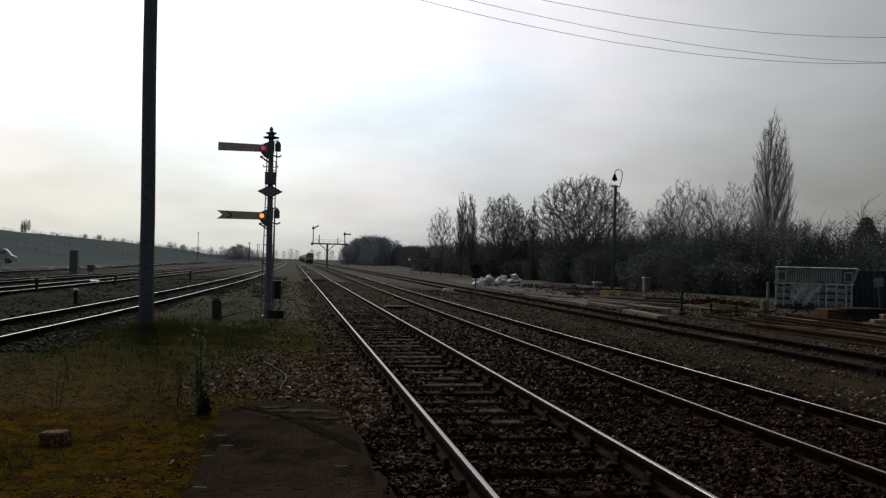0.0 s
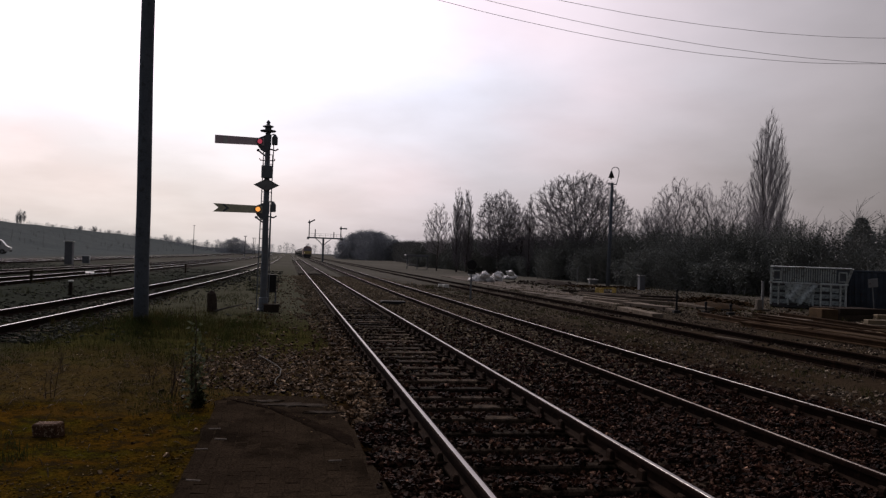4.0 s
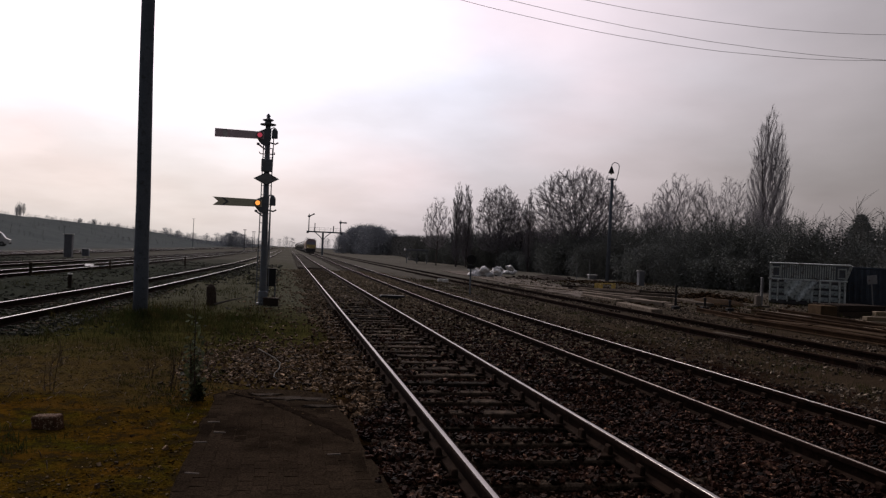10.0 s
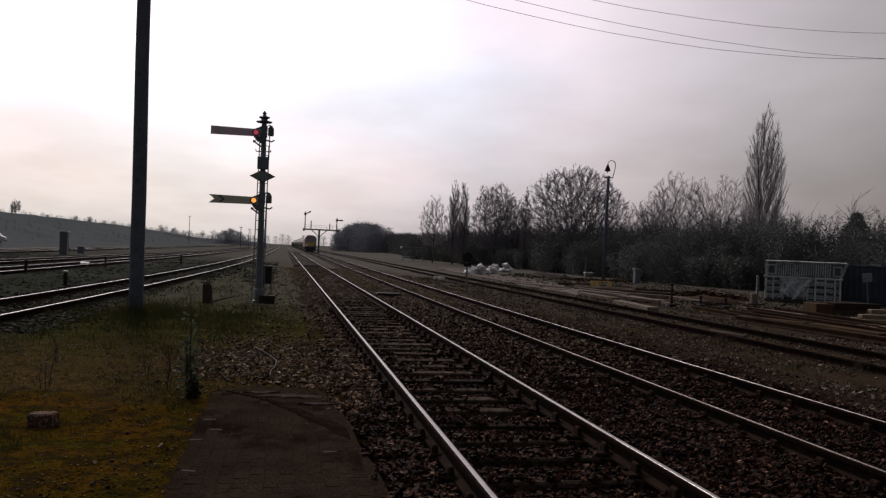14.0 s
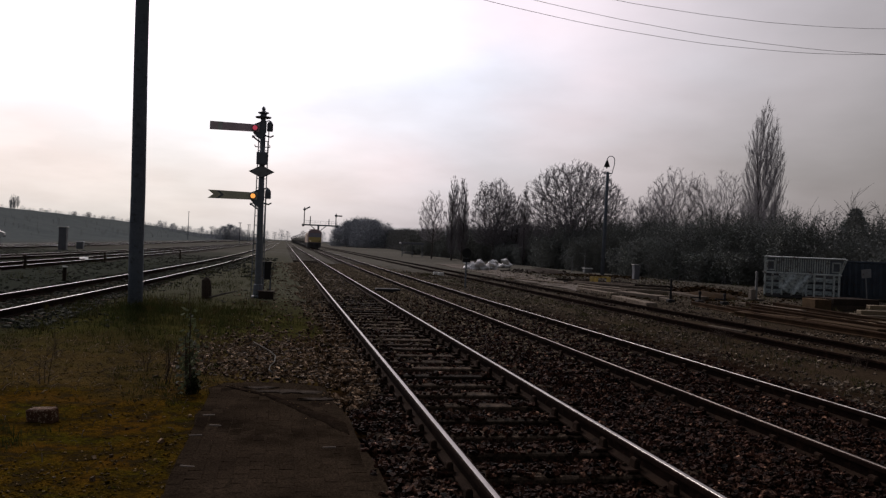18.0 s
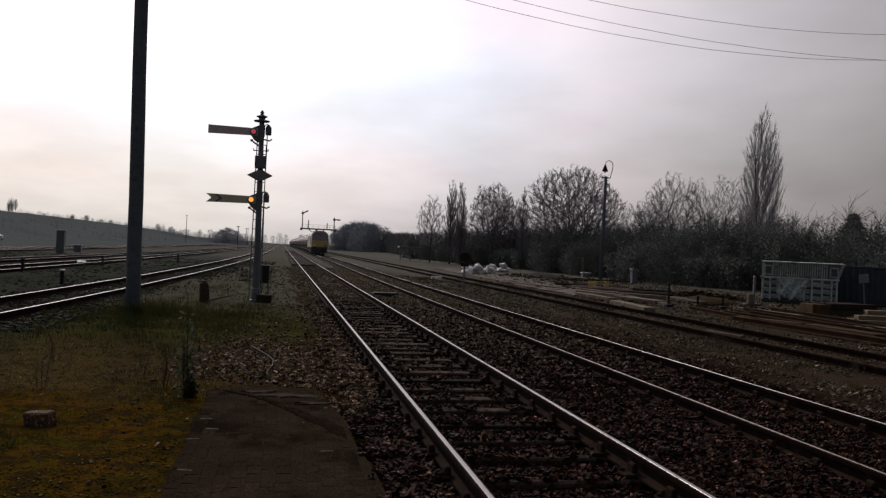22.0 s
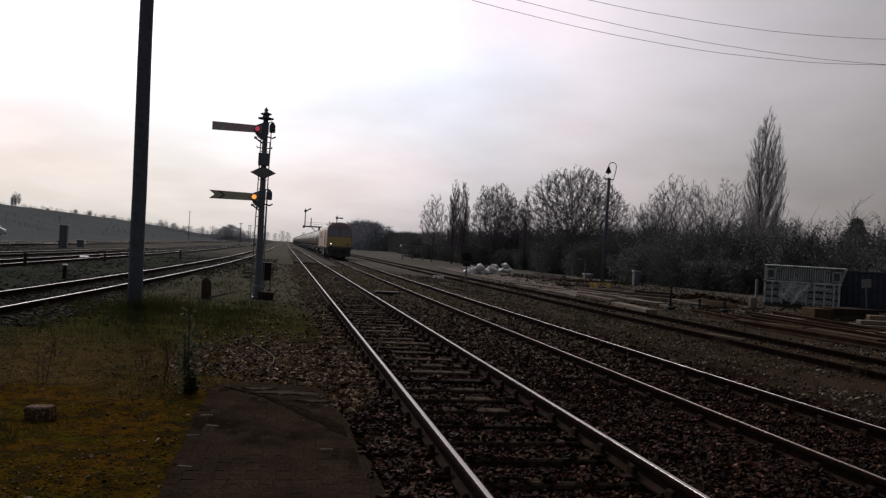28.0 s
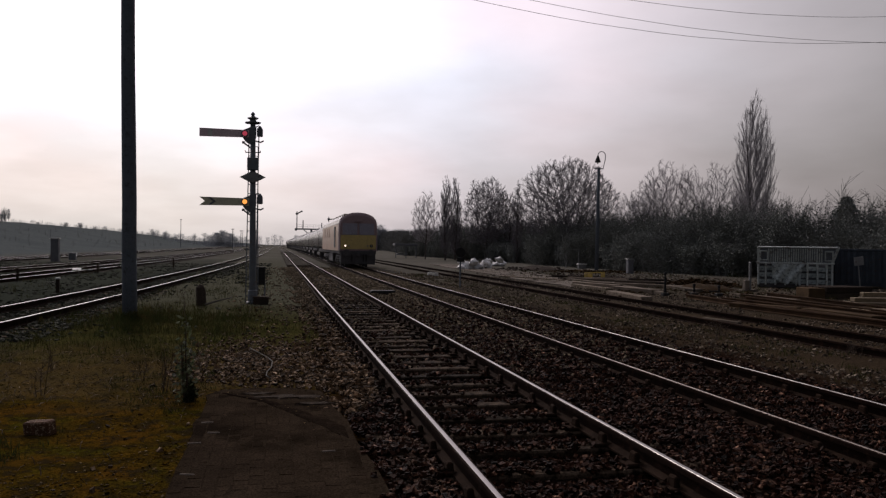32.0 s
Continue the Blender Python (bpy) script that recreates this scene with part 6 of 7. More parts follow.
def grass_field():
    """Short tufts by the path, long grass round the pole and the stump."""
    rnd = np.random.RandomState(5)
    v, f = [], []

    def tuft(x, y, n, h, spread):
        z = ground_height(x, y)
        for i in range(n):
            bx, by = x + rnd.normal(0, spread), y + rnd.normal(0, spread)
            hh = h * rnd.uniform(0.5, 1.15)
            lx, ly = rnd.normal(0, 0.35) * hh, rnd.normal(0, 0.35) * hh
            a = rnd.uniform(0, math.pi)
            wx, wy = math.cos(a) * 0.0035 * (1 + hh * 3), math.sin(a) * 0.0035 * (1 + hh * 3)
            k = len(v)
            v.extend([(bx - wx, by - wy, z - 0.01), (bx + wx, by + wy, z - 0.01), (bx + lx * 0.4 + wx * 0.7, by + ly * 0.4 + wy * 0.7, z + hh * 0.6), (bx + lx * 0.4 - wx * 0.7, by + ly * 0.4 - wy * 0.7, z + hh * 0.6), (bx + lx, by + ly, z + hh)])
            f.extend([(k, k + 1, k + 2, k + 3), (k + 3, k + 2, k + 4)])

    for i in range(1500):
        y = 5.2 + 14 * rnd.rand() ** 1.5
        x = rnd.uniform(-0.42 * y - 0.6, -0.75)
        if noise.noise((x * 0.5, y * 0.5, 9.0)) > -0.05 + (0.3 if y < 8.5 else 0):
            tuft(x, y, 16, rnd.uniform(0.02, 0.06), 0.06)
    for i in range(330):
        a, r = rnd.uniform(0, 2 * math.pi), abs(rnd.normal(0, 1.0))
        tuft(-2.9 + 1.6 * r * math.cos(a), 18.6 + 2.4 * r * math.sin(a), 22, rnd.uniform(0.06, 0.24), 0.12)
    for i in range(120):
        tuft(rnd.normal(-1.2, 0.5), rnd.normal(17.5, 2.0), 14, rnd.uniform(0.05, 0.16), 0.08)
    for i in range(170):
        tuft(rnd.uniform(-4.4, -0.2), rnd.uniform(20, 45), 14, rnd.uniform(0.05, 0.18), 0.10)
    for i in range(420):
        y = 13 + 40 * rnd.rand()
        tuft(rnd.uniform(-0.40 * y, -0.6), y, 12, rnd.uniform(0.05, 0.20), 0.16)
    for i in range(26):
        tuft(rnd.uniform(-2.6, -1.9), rnd.uniform(5.6, 7.8), 20, rnd.uniform(0.03, 0.09), 0.06)
    for x, y, h in ((8.6, 26.5, 0.12), (9.0, 18.6, 0.10), (8.9, 23.8, 0.10), (8.0, 45.0, 0.25), (8.1, 20.8, 0.10)):
        tuft(x, y, 40, h, 0.14)
    for i in range(420):
        tuft(rnd.uniform(7.3, 9.6), rnd.uniform(9, 50), 12, rnd.uniform(0.04, 0.13), 0.10)
    for i in range(320):
        tuft(rnd.uniform(12.4, 30), rnd.uniform(18, 58), 14, rnd.uniform(0.06, 0.28), 0.14)
    tagged(new("grass", raw("grass", v, f, GRASS)), "short olive grass and moss tufts on cinders", "grass", kind="stuff")


grass_field()


def scatter(name, label, category, material, spots, sizes, flat, seed):
    """Many small angular pieces, each an uneven block, in one mesh."""
    rs = np.random.RandomState(seed)
    n = len(spots)
    base = np.array([(i, j, k) for k in (-1, 1) for j in (-1, 1) for i in (-1, 1)], float)
    quad = np.array([(0, 2, 3, 1), (4, 5, 7, 6), (0, 1, 5, 4), (2, 6, 7, 3), (0, 4, 6, 2), (1, 3, 7, 5)])
    p = base[None] * rs.uniform(0.45, 1.0, (n, 8, 3)) * np.stack([rs.uniform(0.6, 1.2, n), rs.uniform(0.6, 1.2, n), rs.uniform(0.4, 0.9, n) * flat], 1)[:, None, :]
    ax = rs.normal(0, 1, (n, 3)) * np.array([1, 1, 1.6])
    ax /= np.linalg.norm(ax, axis=1)[:, None]
    an = rs.uniform(0, 2 * math.pi, n) if flat > 0.6 else rs.normal(0, 0.4, n)
    c, s = np.cos(an)[:, None, None], np.sin(an)[:, None, None]
    axb = np.broadcast_to(ax[:, None, :], p.shape)
    p = p * c + np.cross(axb, p) * s + axb * (np.sum(axb * p, 2, keepdims=True)) * (1 - c)
    p = p * np.asarray(sizes)[:, None, None] / 2 + np.asarray(spots)[:, None, :]
    faces = (quad[None] + (np.arange(n) * 8)[:, None, None]).reshape(-1, 4)
    return tagged(new(name, raw(name, p.reshape(-1, 3).tolist(), faces.tolist(), material)), label, category, kind="stuff")


def ballast_spots():
    """Stones fill the lines nearly to the sleepers' tops, hide their outer ends and thin out into the cinders."""
    rs = np.random.RandomState(3)
    spots, sizes = [], []
    for y0, y1, per in ((3.0, 9.0, 720), (9.0, 16.0, 400), (16.0, 32.0, 120), (32.0, 62.0, 40), (-9.0, 3.0, 60)):
        lo, hi = -1.6, 8.2
        n = int((y1 - y0) * (hi - lo) * per)
        for x, y in zip(rs.uniform(lo, hi, n), rs.uniform(y0, y1, n)):
            if 3 < y < x / 1.05 - 1.0:
                continue
            edge = (0.86 if y < 9.6 else 0.86 - min((y - 9.6) * 0.8, 1.1)) + 0.25 * noise.noise((y * 1.2, 0, 0)) - 0.035 * max(min(y, 9.6) - 5.5, 0)
            if x < edge and rs.rand() < min((edge - x) * (4.0 if y < 9.6 else 0.9), 0.995 if y < 9.6 else 0.97):
                continue
            if x < 0.55 + 0.9 * noise.noise((x * 1.3, y * 0.55, 8.0)) and y > 12.5 and rs.rand() < min((y - 12.5) * 0.35, 0.9):
                continue
            if x > 6.9 and rs.rand() < (x - 6.9) * 0.8:
                continue
            size = rs.uniform(0.026, 0.064) * (1.8 if y < 3 else 1.0 if y < 10 else 1.15 if y < 16 else 1.45 if y < 32 else 2.2)
            z = -0.035 + rs.uniform(-0.012, 0.02) if x > 0.75 else ground_height(x, y) + size * 0.12
            for cx in (X1, X2):
                d = abs(x - cx)
                if 0.66 < d < 0.86:
                    z = None
                    break
                if d < 1.45:
                    k = (y + (0.6 if cx == X1 else 0.4)) / 0.655
                    on = abs(k - round(k)) < 0.21
                    hide = 0.05 + 0.55 * min(max((8.6 - y) / 1.5, 0), 1) + 2.4 * max(noise.noise((x * 3.2, y * 0.8, 7.0)) - 0.02, 0) if d < 0.66 else 0.35 if x < cx and y > 11.5 + 2 * noise.noise((y, 0, 4.0)) else 0.93
                    if d < 0.66 and x < cx - 0.3:
                        hide += 0.35
                    if cx == X2:
                        hide = 0.94
                    if on and rs.rand() > hide:
                        z = None
                        break
                    z = (0.012 if on else -0.058 if d < 0.66 and cx == X1 else -0.01 if cx == X2 else -0.02) + rs.uniform(-0.012, 0.012) + (0.012 if d > 0.86 else 0)
                elif d < 1.9 and x > 0.75:
                    z = -0.005 + rs.uniform(-0.015, 0.02) - 0.10 * (d - 1.45)
            if z is None:
                continue
            spots.append((x, y, z))
            sizes.append(size)
    return spots, sizes


sp, sz = ballast_spots()
# stones between the rails and nearest the camera take the vignette-darkened colour
dimmed = [i for i, p in enumerate(sp) if p[0] > 1.25 + 0.15 * noise.noise((p[1], 0, 2.0)) - 0.7 * max(min((9.3 - p[1]) / 1.6, 1), 0)]
undimmed = sorted(set(range(len(sp))) - set(dimmed))
pick = random.Random(29)
# the farther stones listed here take the colour lightened for haze
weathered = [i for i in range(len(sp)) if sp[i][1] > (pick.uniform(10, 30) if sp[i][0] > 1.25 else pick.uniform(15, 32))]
undimmed = sorted(set(undimmed) - set(weathered))
dimmed = sorted(set(dimmed) - set(weathered))
scatter("weathered_ballast", "crushed-stone ballast along the lines, lightened with distance for haze", "ballast", FAR_BALLAST, [sp[i] for i in weathered], [sz[i] for i in weathered], 0.9, 14)
BALLAST_STUFF = scatter("ballast", "dark oily crushed-stone ballast between the rails, dimmed further for vignette", "ballast", BALLAST, [sp[i] for i in dimmed], [sz[i] for i in dimmed], 0.9, 4)
SHOULDER_STUFF = scatter("ballast_shoulder", "brown angular crushed stone sloping down from the rail", "ballast", SHOULDER, [sp[i] for i in undimmed], [sz[i] for i in undimmed], 0.9, 5)


def loose_stones(parent, material, x0, x1, y0, y1, z, seed):
    """Stones that lie singly on top of the nearest ballast."""
    rnd = random.Random(seed)
    shapes = []
    for k in range(9):
        g = Geo().box(0, 0, 0, rnd.uniform(0.75, 1.25), rnd.uniform(0.6, 1.0), rnd.uniform(0.45, 0.8), edge=0.12)
        g.v = [(x * rnd.uniform(0.8, 1.15), y * rnd.uniform(0.8, 1.15), w * rnd.uniform(0.8, 1.15)) for x, y, w in g.v]
        shapes.append(g.mesh("stone", material))
    for k in range(290):
        y = rnd.uniform(y0, y1)
        x = rnd.uniform(x0, x1)
        m = pose(x, y, z(x, y) + rnd.uniform(-0.004, 0.008), rnd.uniform(-35, 35), rnd.uniform(-35, 35), rnd.uniform(0, 360))
        part("stone", rnd.choice(shapes), None, parent, at=m @ Matrix.Scale(rnd.uniform(0.032, 0.058), 4))


loose_stones(SHOULDER_STUFF, LOOSE_BROWN, 0.92, 1.24, 4.3, 7.2, lambda x, y: -0.006 + 0.02 * (x - 0.9), 61)
loose_stones(BALLAST_STUFF, LOOSE_DARK, 3.75, 4.25, 4.6, 8.6, lambda x, y: 0.0, 62)


def debris_spots(count, cx, cy, rx, ry, lo, hi, seed, pile=0.0):
    rs = np.random.RandomState(seed)
    spots, sizes = [], []
    for i in range(count):
        u, w = rs.normal(0, 0.5), rs.normal(0, 0.5)
        size = rs.uniform(lo, hi)
        spots.append((cx + u * rx, cy + w * ry, -0.03 + size * 0.15 + pile * max(1 - u * u - w * w, 0) * rs.rand()))
        sizes.append(size)
    return spots, sizes


for args, mt, label in (((420, 20.3, 36.0, 2.0, 1.6, 0.08, 0.26, 31, 0.32), SPOIL, "low heap of rusty brown rubble"), ((300, 23.0, 55.5, 4.0, 3.0, 0.08, 0.30, 32, 0.12), SPOIL, "brown rubble strewn before the thicket"),
                        ((260, 18.0, 45.0, 4.0, 8.0, 0.06, 0.28, 33), TIMBER_DARK, "dark scraps strewn about the yard"), ((260, 17.5, 30.0, 5.0, 4.0, 0.05, 0.22, 34), SPOIL, "brown scraps strewn between the spare rails"),
                        ((200, 20.0, 61.0, 3.0, 3.0, 0.10, 0.40, 35, 0.2), TIMBER_DARK, "dark heap of scrap on the earth")):
    sp, sz = debris_spots(*args)
    scatter("rubble", label, "rubble", mt, sp, sz, 0.6, args[7])


def litter_spots():
    rs = np.random.RandomState(8)
    spots, sizes = [], []
    for i in range(17000):
        y = 4.8 + 16 * rs.rand() ** 1.6
        x = rs.uniform(-0.45 * y - 0.6, 0.6)
        if x > -0.66 and y < 9.5 and rs.rand() < (0.985 if y < 9.35 - 1.72 * max(x + 0.55, 0) else 0.35):
            continue
        dens = 0.35 + 0.9 * noise.noise((x * 0.6, y * 0.6, 1.0)) + (0.55 if 8.8 < y < 14 else 0)
        if rs.rand() > dens:
            continue
        spots.append((x, y, ground_height(x, y) + 0.006 + (0.03 if x > -0.66 and y < 9.5 else 0)))
        sizes.append(rs.uniform(0.008, 0.026))
    return spots, sizes


sp, sz = litter_spots()
scatter("litter", "dead leaves, chips and pebbles strewn on the cinders", "litter", LITTER, sp, sz, 0.5, 6)


def gravel_spots():
    """Loose stones over the earth between the lines and the yard."""
    rs = np.random.RandomState(28)
    spots, sizes = [], []
    for i in range(24000):
        x, y = rs.uniform(6.9, 14.5), 8.0 + 42 * rs.rand() ** 1.5
        if rs.rand() > 0.5 + 1.2 * noise.noise((x * 0.8, y * 0.4, 5.0)):
            continue
        s = rs.uniform(0.02, 0.065) * (1 + y / 60)
        spots.append((x, y, ground_height(x, y) + s * 0.15))
        sizes.append(s)
    for i in range(3500):
        x, y = rs.uniform(14, 27), rs.uniform(20, 60)
        s = rs.uniform(0.05, 0.14)
        spots.append((x, y, ground_height(x, y) + s * 0.1))
        sizes.append(s)
    return spots, sizes


sp, sz = gravel_spots()
scatter("gravel", "loose grey-brown stones strewn over the earth", "gravel", STONE, sp, sz, 0.7, 16)


def cess_spots():
    """Stones and clinker about the lines on the far side of the signal."""
    rs = np.random.RandomState(38)
    spots, sizes = [], []
    for i in range(17000):
        y = 15 + 58 * rs.rand() ** 1.3
        x = rs.uniform(-0.42 * y - 1.0, -0.4)
        near = abs(x - left_x(y)) < 1.9
        if x > -4.0 and y < 36 and rs.rand() < 0.85:
            continue
        if rs.rand() > (0.9 if near else 0.32 + 0.9 * noise.noise((x * 0.4, y * 0.25, 15.0))):
            continue
        s = rs.uniform(0.05, 0.11) * (0.7 + y / 50)
        spots.append((x, y, ground_height(x, y) + s * 0.10 + (0.02 if near else 0)))
        sizes.append(s)
    return spots, sizes


sp, sz = cess_spots()
scatter("clinker", "dull stones and clinker strewn beside the yard lines", "gravel", CLINKER, sp, sz, 0.6, 17)


def dead_stalks():
    rs = random.Random(44)
    g = Geo()
    for i in range(1000):
        y = rs.gauss(11.3, 1.5) if i % 3 else rs.uniform(5.5, 15)
        x = rs.uniform(-0.36 * y, -0.2)
        if y < 6 or (y < 9.7 and x > -0.75) or (y < 9 and rs.random() < 0.6):
            continue
        z = ground_height(x, y) + 0.012
        a, ln = rs.uniform(0, math.pi), rs.uniform(0.03, 0.07 if y < 9 else 0.12)
        d = Vector((math.cos(a) * ln, math.sin(a) * ln, rs.uniform(-0.01, 0.06)))
        g.tube([Vector((x, y, z)), Vector((x, y, z)) + d * 0.5 + Vector((0, 0, 0.012)), Vector((x, y, z)) + d], rs.uniform(0.0025, 0.005), 3)
    tagged(new("dead_stalk_litter", raw("dead_stalk_litter", g.v, g.f, STRAW)), "pale broken stalks and twigs strewn on the cinders", "litter", kind="stuff")


dead_stalks()


def moss_spots():
    rs = np.random.RandomState(18)
    spots, sizes = [], []
    for i in range(9000):
        y = 4.8 + 13 * rs.rand() ** 1.7
        x = rs.uniform(-0.45 * y - 0.6, -0.45)
        if x > -0.78 and y < 9.7 and rs.rand() < 0.9:
            continue
        if rs.rand() > 0.55 + 1.1 * noise.noise((x * 0.9, y * 0.9, 12.0)):
            continue
        spots.append((x, y, ground_height(x, y) + 0.004))
        sizes.append(rs.uniform(0.010, 0.034))
    return spots, sizes


sp, sz = moss_spots()
scatter("moss", "low cushions of brown and olive moss on cinders", "moss", MOSS, sp, sz, 0.22, 9)

# edging blocks half buried along the tarmac
for i, (x, y, turn) in enumerate(((-0.66, 7.05, 4), (-0.55, 7.42, -6), (-0.66, 6.1, -8), (-0.62, 7.85, 3), (0.42, 6.62, 2))):
    e = new("edging_brick", Geo().box(0, 0, 0.0, 0.11, 0.022, 0.08, edge=0.004).mesh("edging_brick", CONCRETE))
    e.matrix_basis = pose(x + 0.02 * (i % 3), y, -0.003, 3 * (i % 2), 0, turn * 2)
    tagged(e, "pale worn edging brick sunk beside the tarmac", "brick", "edging bricks")

# ---- the train: a diesel locomotive and its tank wagons on the opposite line ----
TRAIN_Z = RAIL_Z - 0.02
SPEED, FRONT_END = 7.55, 56.8


def wheelset(parent, y, r, wide=GAUGE):
    ax = part("wheelset", Geo().tube([(-wide / 2, 0, 0), (wide / 2, 0, 0)], 0.08, 8), UNDER, parent, at=(0, y, r))
    for s in (-1, 1):
        w = Geo().lathe([(r + 0.03, -0.075), (r + 0.03, -0.045), (r, -0.04), (r, 0.06), (r * 0.85, 0.065), (r * 0.8, 0.02), (r * 0.3, 0.02), (r * 0.28, 0.09)], 20, pose(s * wide / 2, 0, 0, 0, 90 * s, 0))
        part("wheel", w, UNDER, ax)
    return ax


def locomotive():
    """Front at y = 0, body behind it along +y, rails at z = 0."""
    root = thing("locomotive", (X2, 300, TRAIN_Z), "heavy diesel locomotive, side paled for sun reflection, yellow front, lit headlamp", "locomotive")
    L, hw = 21.0, 1.38
    # cross-section of the body: straight sides, cantrail, round roof
    def section(w, low, eaves, top):
        out = [(-w, low), (-w, eaves - 0.45), (-w * 0.985, eaves)]
        for i in range(1, 10):
            a = math.pi * i / 10
            out.append((-w * 0.97 * math.cos(a), eaves + (top - eaves) * math.sin(a) ** 0.85))
        return out + [(w * 0.985, eaves), (w, eaves - 0.45), (w, low)]

    def loft(stations, cap_first=True):
        g = Geo()
        n = len(stations[0][1])
        for y, sec, slant in stations:
            for x, z in sec:
                g.v.append((x, y + slant * max(z - 2.1, 0), z))
        for i in range(len(stations) - 1):
            for j in range(n - 1):
                g.f.append((i * n + j, i * n + j + 1, (i + 1) * n + j + 1, (i + 1) * n + j))
            g.f.append((i * n + n - 1, i * n, (i + 1) * n, (i + 1) * n + n - 1))
        g.f += [tuple(range(n))[::-1], tuple((len(stations) - 1) * n + j for j in range(n))]
        return g

    body = loft([(0.45, section(hw, 1.20, 3.12, 3.93), 0.0), (2.2, section(hw, 1.20, 3.12, 3.93), 0), (L - 0.5, section(hw, 1.20, 3.12, 3.93), 0), (L, section(hw * 0.95, 1.2, 3.05, 3.8), 0)])
    part("body", body, LOCO_SIDE, root)
    # roof skin from the cantrail upwards, a little proud of the body
    cap = [(x * 1.008, z + 0.012) for x, z in section(hw, 1.20, 3.12, 3.93)[2:-2]]
    inner = [(x * 0.985, z - 0.03) for x, z in cap[::-1]]
    part("roof", loft([(0.46, cap + inner, 0.0), (L - 0.5, cap + inner, 0.0)]), LOCO_ROOF, root, "glossy roof, lightened for the sky's glint")
    nose = loft([(0.02, section(hw * 0.93, 1.22, 2.98, 3.74), 0.16), (0.20, section(hw * 0.985, 1.21, 3.06, 3.86), 0.10), (0.50, section(hw * 1.004, 1.20, 3.13, 3.94), 0)])
    cab = part("cab_front", nose, LOCO_DARK, root, "dark rounded cab front")
    part("warning_panel", Geo().box(0, 0.015, 1.82, 2.50, 0.05, 1.0, edge=0.03), LOCO_FACE, cab, "yellow warning panel")
    for s in (-1, 1):
        part("windscreen", Geo().box(s * 0.60, 0, 0, 1.06, 0.03, 0.82, edge=0.02), GLASS, cab, at=pose(0, 0.085, 2.74, -9, 0, 0))
        part("window_surround", Geo().box(s * 1.15, 0, 0, 0.07, 0.05, 0.9, edge=0.01), LOCO_DARK, cab, at=pose(0, 0.085, 2.74, -9, 0, 0))
        h = part("headlight", Geo().lathe([(0.055, -0.03), (0.062, 0.0), (0.055, 0.03)], 14, pose(0, 0, 0, 90, 0, 0)), HEADLIGHT if s < 0 else TAILGLASS, cab, "lit white headlamp" if s < 0 else "unlit headlamp", at=(s * 0.92, -0.03, 1.56))
        part("lamp_ring", Geo().lathe([(0.11, -0.02), (0.11, 0.03)], 14, pose(0, 0.02, 0, 90, 0, 0)), BLACK_PAINT, h)
        part("tail_lamp", Geo().lathe([(0.06, -0.02), (0.06, 0.02)], 10, pose(0, 0, 0, 90, 0, 0)), TAILGLASS, cab, at=(s * 0.66, -0.025, 1.56))
        part("buffer", Geo().tube([(s * 0.86, 0.1, 1.05), (s * 0.86, -0.42, 1.05)], 0.11, 10).lathe([(0.24, -0.02), (0.25, 0.02), (0.22, 0.04)], 14, pose(s * 0.86, -0.44, 1.05, 90, 0, 0)), UNDER, root)
        part("cab_door", Geo().box(s * (hw + 0.012), 3.9, 2.2, 0.04, 1.3, 1.55, edge=0.01), UNDER, root, "dark recessed cab door")
        part("handrail", Geo().tube([(s * (hw + 0.07), 2.62, 1.4), (s * (hw + 0.07), 2.62, 2.8)], 0.018, 5), GREY_PAINT, root)
        for y in (11.0, 13.8, 16.6):
            part("side_grille", Geo().box(s * (hw + 0.01), y, 2.62, 0.03, 1.9, 0.75, edge=0.01), LOCO_SIDE, root)
        part("solebar", Geo().box(s * 1.22, L / 2, 1.10, 0.16, L - 0.6, 0.26, edge=0.02), UNDER, root)
        part("fuel_tank", Geo().box(s * 0.92, L / 2, 0.65, 0.6, 4.6, 0.75, edge=0.05), UNDER, root)
        part("cab_step", Geo().box(s * 1.2, 3.05, 0.72, 0.22, 0.5, 0.05).box(s * 1.2, 3.05, 0.42, 0.22, 0.5, 0.05), UNDER, root)
    part("route_light", Geo().box(0, 0.10, 3.32, 0.5, 0.06, 0.16, edge=0.02), LOCO_DARK, cab)
    part("front_valance", Geo().box(0, 0.12, 0.72, 2.46, 0.28, 0.95, edge=0.06), UNDER, root, "black front valance")
    part("coupling", Geo().box(0, -0.12, 0.95, 0.22, 0.3, 0.3, edge=0.03), UNDER, root)
    for x in (-0.45, 0.35, 0.55):
        part("brake_pipe", Geo().tube([(x, -0.03, 0.95), (x, -0.14, 0.8), (x, -0.12, 0.45)], 0.035, 6), BLACK_PAINT, root)
    for y in (5.0, 9.0, 12.5, 16.0):
        part("roof_panel", Geo().box(0, y, 3.93, 1.5, 2.2, 0.07, edge=0.02), LOCO_ROOF, root)
    part("exhaust", Geo().box(0, 10.8, 4.0, 0.5, 0.9, 0.14, edge=0.03), BLACK_PAINT, root)
    wheels = []
    for y0 in (3.9, L - 3.9):
        for s in (-1, 1):
            bg = part("bogie_frame", Geo().box(s * 1.05, y0, 0.72, 0.14, 4.9, 0.32, edge=0.03).box(s * 1.08, y0 - 2.05, 0.55, 0.16, 0.4, 0.35, edge=0.03).box(s * 1.08, y0, 0.55, 0.16, 0.4, 0.35, edge=0.03).box(s * 1.08, y0 + 2.05, 0.55, 0.16, 0.4, 0.35, edge=0.03), UNDER, root)
        for dy in (-2.05, 0, 2.05):
            wheels.append((wheelset(root, y0 + dy, 0.53), y0 + dy, 0.53))
    return root, wheels


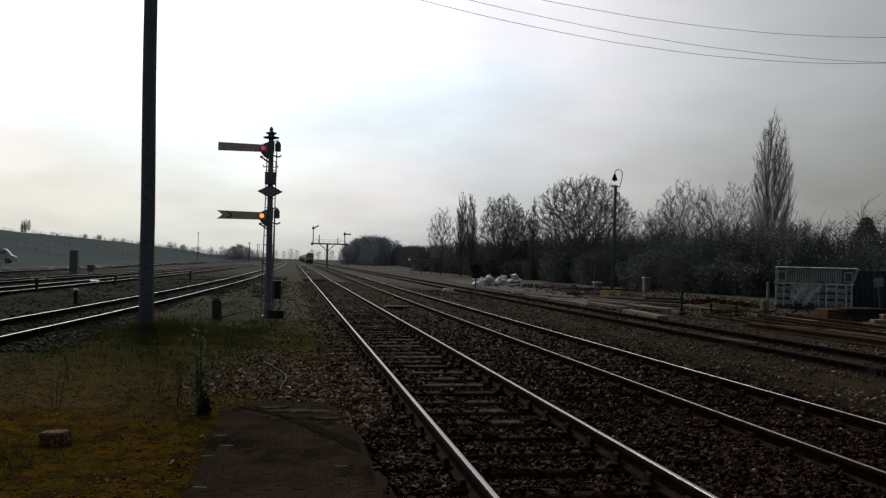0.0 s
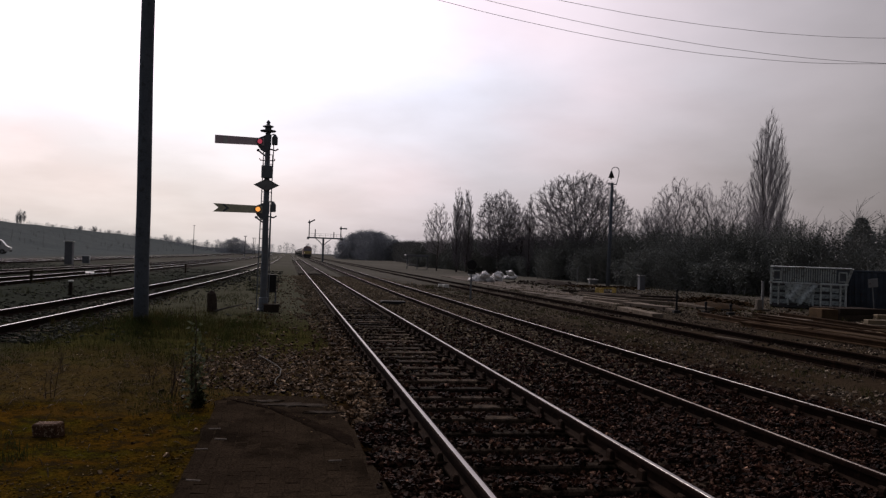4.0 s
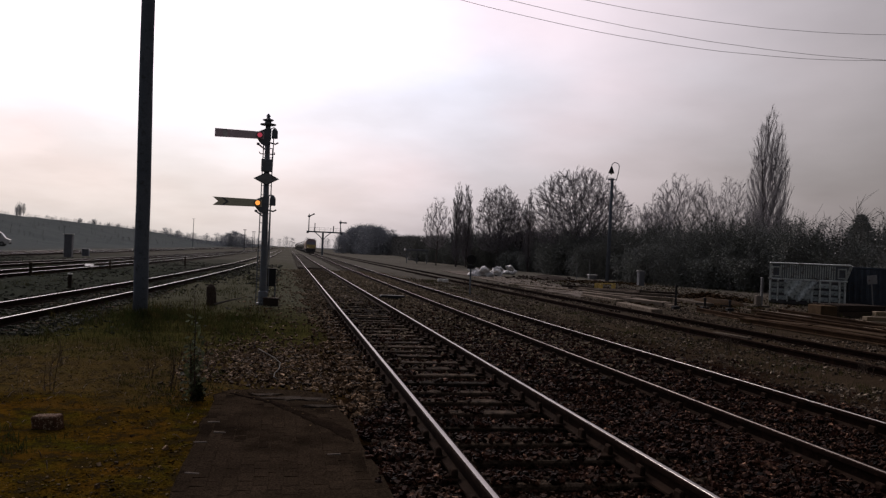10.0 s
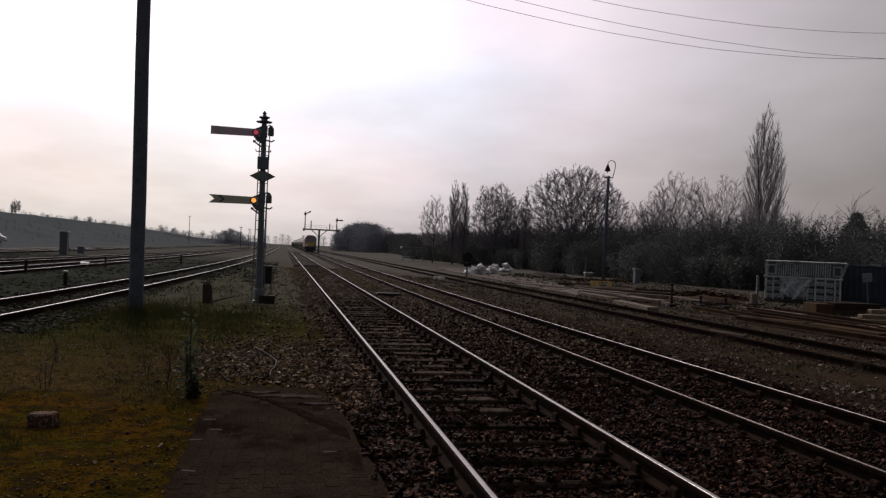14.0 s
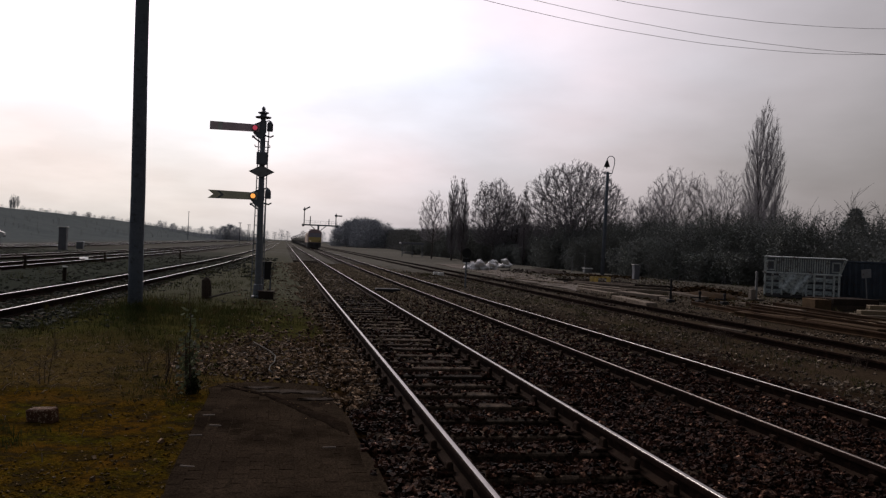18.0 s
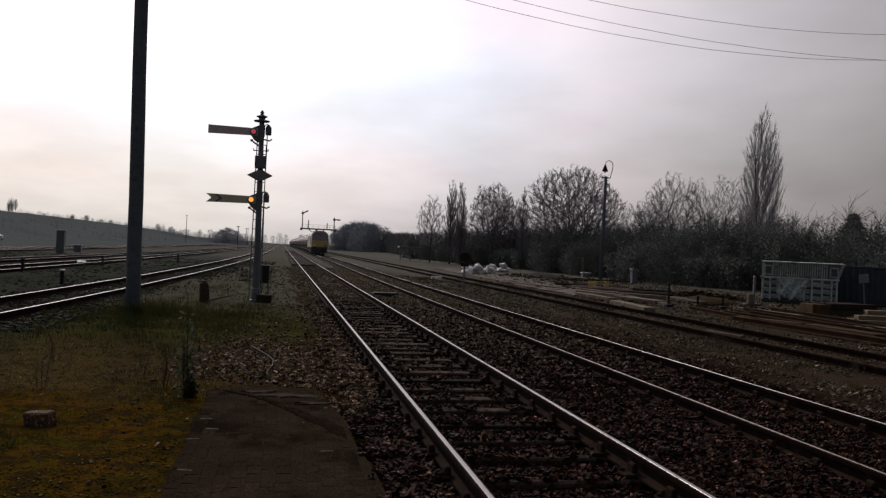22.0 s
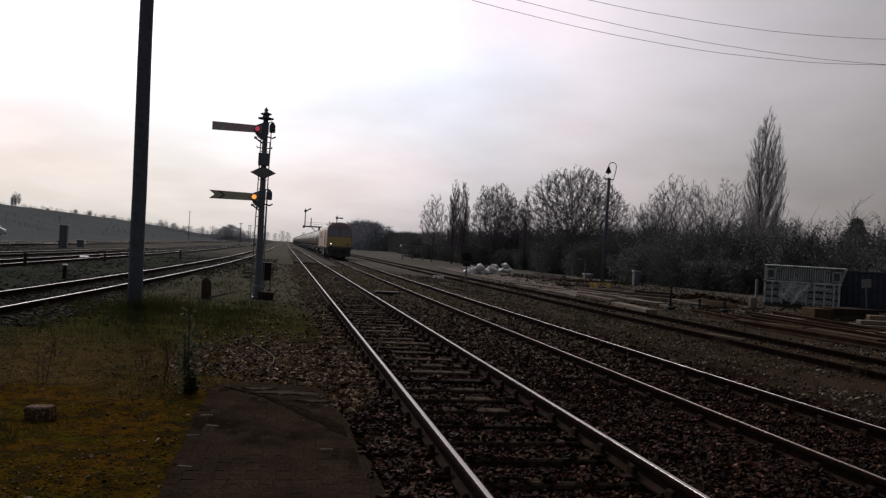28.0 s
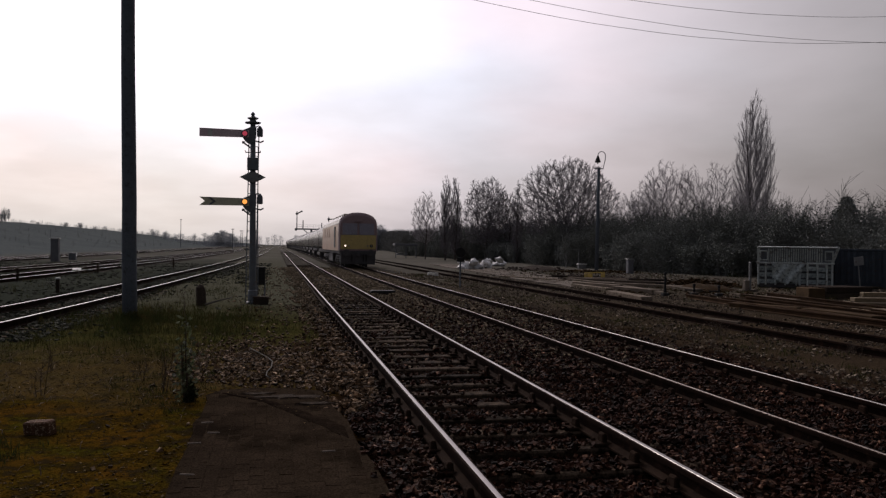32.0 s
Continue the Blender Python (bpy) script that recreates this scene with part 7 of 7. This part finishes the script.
def tank_wagon():
    root = thing("tank_wagon", (X2, 400, TRAIN_Z), "grimy bogie tank wagon in a long train, grey paled for haze", "tank wagon", "train of tank wagons")
    L = 16.2
    prof = [(0.15, 0.55), (0.7, 0.62), (1.1, 0.8), (1.34, 1.1), (1.36, 1.4)]
    g = Geo().lathe(prof + [(1.36, L - 1.4), (1.34, L - 1.1), (1.1, L - 0.8), (0.7, L - 0.62), (0.15, L - 0.55)], 24, pose(0, 0, 2.42, -90, 0, 0))
    part("tank", g, TANK, root, smooth=True)
    for y in (2.4, 5.2, 8.1, 11.0, 13.8):
        part("tank_band", Geo().lathe([(1.372, y - 0.06), (1.378, y), (1.372, y + 0.06)], 24, pose(0, 0, 2.42, -90, 0, 0)), UNDER, root)
    part("manway", Geo().lathe([(0.34, 3.7), (0.34, 3.88), (0.30, 3.92)], 12, Matrix.Translation((0, L / 2, 0))), TANK, root)
    walkway = part("walkway", Geo().box(0, L / 2, 3.82, 0.6, 6.0, 0.04, edge=0.01), UNDER, root)
    for y in (-2.9, 0, 2.9):
        part("support", Geo().box(0, L / 2 + y, 3.79, 0.4, 0.06, 0.06), UNDER, walkway)
    for s in (-1, 1):
        part("solebar", Geo().box(s * 0.95, L / 2, 1.05, 0.12, L - 0.7, 0.3, edge=0.02), UNDER, root)
        for y in (0.1, L - 0.1):
            part("buffer", Geo().tube([(s * 0.86, y, 1.05), (s * 0.86, y + (0.35 if y > 1 else -0.35), 1.05)], 0.12, 8), UNDER, root)
        part("ladder", Geo().tube([(s * 1.38, L / 2 - 0.2, 1.1), (s * 1.42, L / 2 - 0.2, 2.6), (s * 0.6, L / 2 - 0.2, 3.8)], 0.02, 4).tube([(s * 1.38, L / 2 + 0.2, 1.1), (s * 1.42, L / 2 + 0.2, 2.6), (s * 0.6, L / 2 + 0.2, 3.8)], 0.02, 4), UNDER, root)
    part("headstock", Geo().box(0, 0.3, 1.05, 2.4, 0.2, 0.36, edge=0.02), UNDER, root)
    part("headstock", Geo().box(0, L - 0.3, 1.05, 2.4, 0.2, 0.36, edge=0.02), UNDER, root)
    for y in (2.2, L - 2.2):
        part("saddle", Geo().box(0, y, 1.25, 1.9, 0.5, 0.4, edge=0.03), UNDER, root)
    wheels = []
    for y0 in (2.4, L - 2.4):
        for s in (-1, 1):
            part("bogie_frame", Geo().box(s * 1.0, y0, 0.6, 0.14, 2.7, 0.34, edge=0.03), UNDER, root)
        for dy in (-0.95, 0.95):
            wheels.append((wheelset(root, y0 + dy, 0.46), y0 + dy, 0.46))
    return root, wheels


LOCO, LOCO_WHEELS = locomotive()
WAGON, WAGON_WHEELS = tank_wagon()
WAGONS = [WAGON] + [copy_thing(WAGON, pose(X2, 400 + i * 17, TRAIN_Z)) for i in range(1, 21)]


def motions():
    """The train rolls towards the camera at a steady pace; its wheels turn with it."""
    def front(t):
        return FRONT_END + SPEED * (32 - t)

    times = [2 * k for k in range(17)]
    walk(LOCO, [(t, pose(opposite_x(front(t)) + 0.09, front(t), TRAIN_Z)) for t in times])
    for i, w in enumerate(WAGONS):
        walk(w, [(t, pose(opposite_x(front(t) + 21.9 + i * 16.95) + 0.09, front(t) + 21.9 + i * 16.95, TRAIN_Z)) for t in times])
    followers = []
    for w in WAGONS[1:3]:
        axles = sorted((c for c in w.children if c.name.startswith("wheelset")), key=lambda c: c.matrix_basis.translation.y)
        followers += [(c, y, r) for c, (a, y, r) in zip(axles, WAGON_WHEELS)]
    for axle, y, r in LOCO_WHEELS + WAGON_WHEELS + followers:
        step = radians(80) * r / SPEED
        n = math.ceil(32 / step)
        walk(axle, [(32 * k / n, pose(0, y, r, math.degrees(SPEED * 32 / n * k / r), 0, 0)) for k in range(n + 1)])


motions()
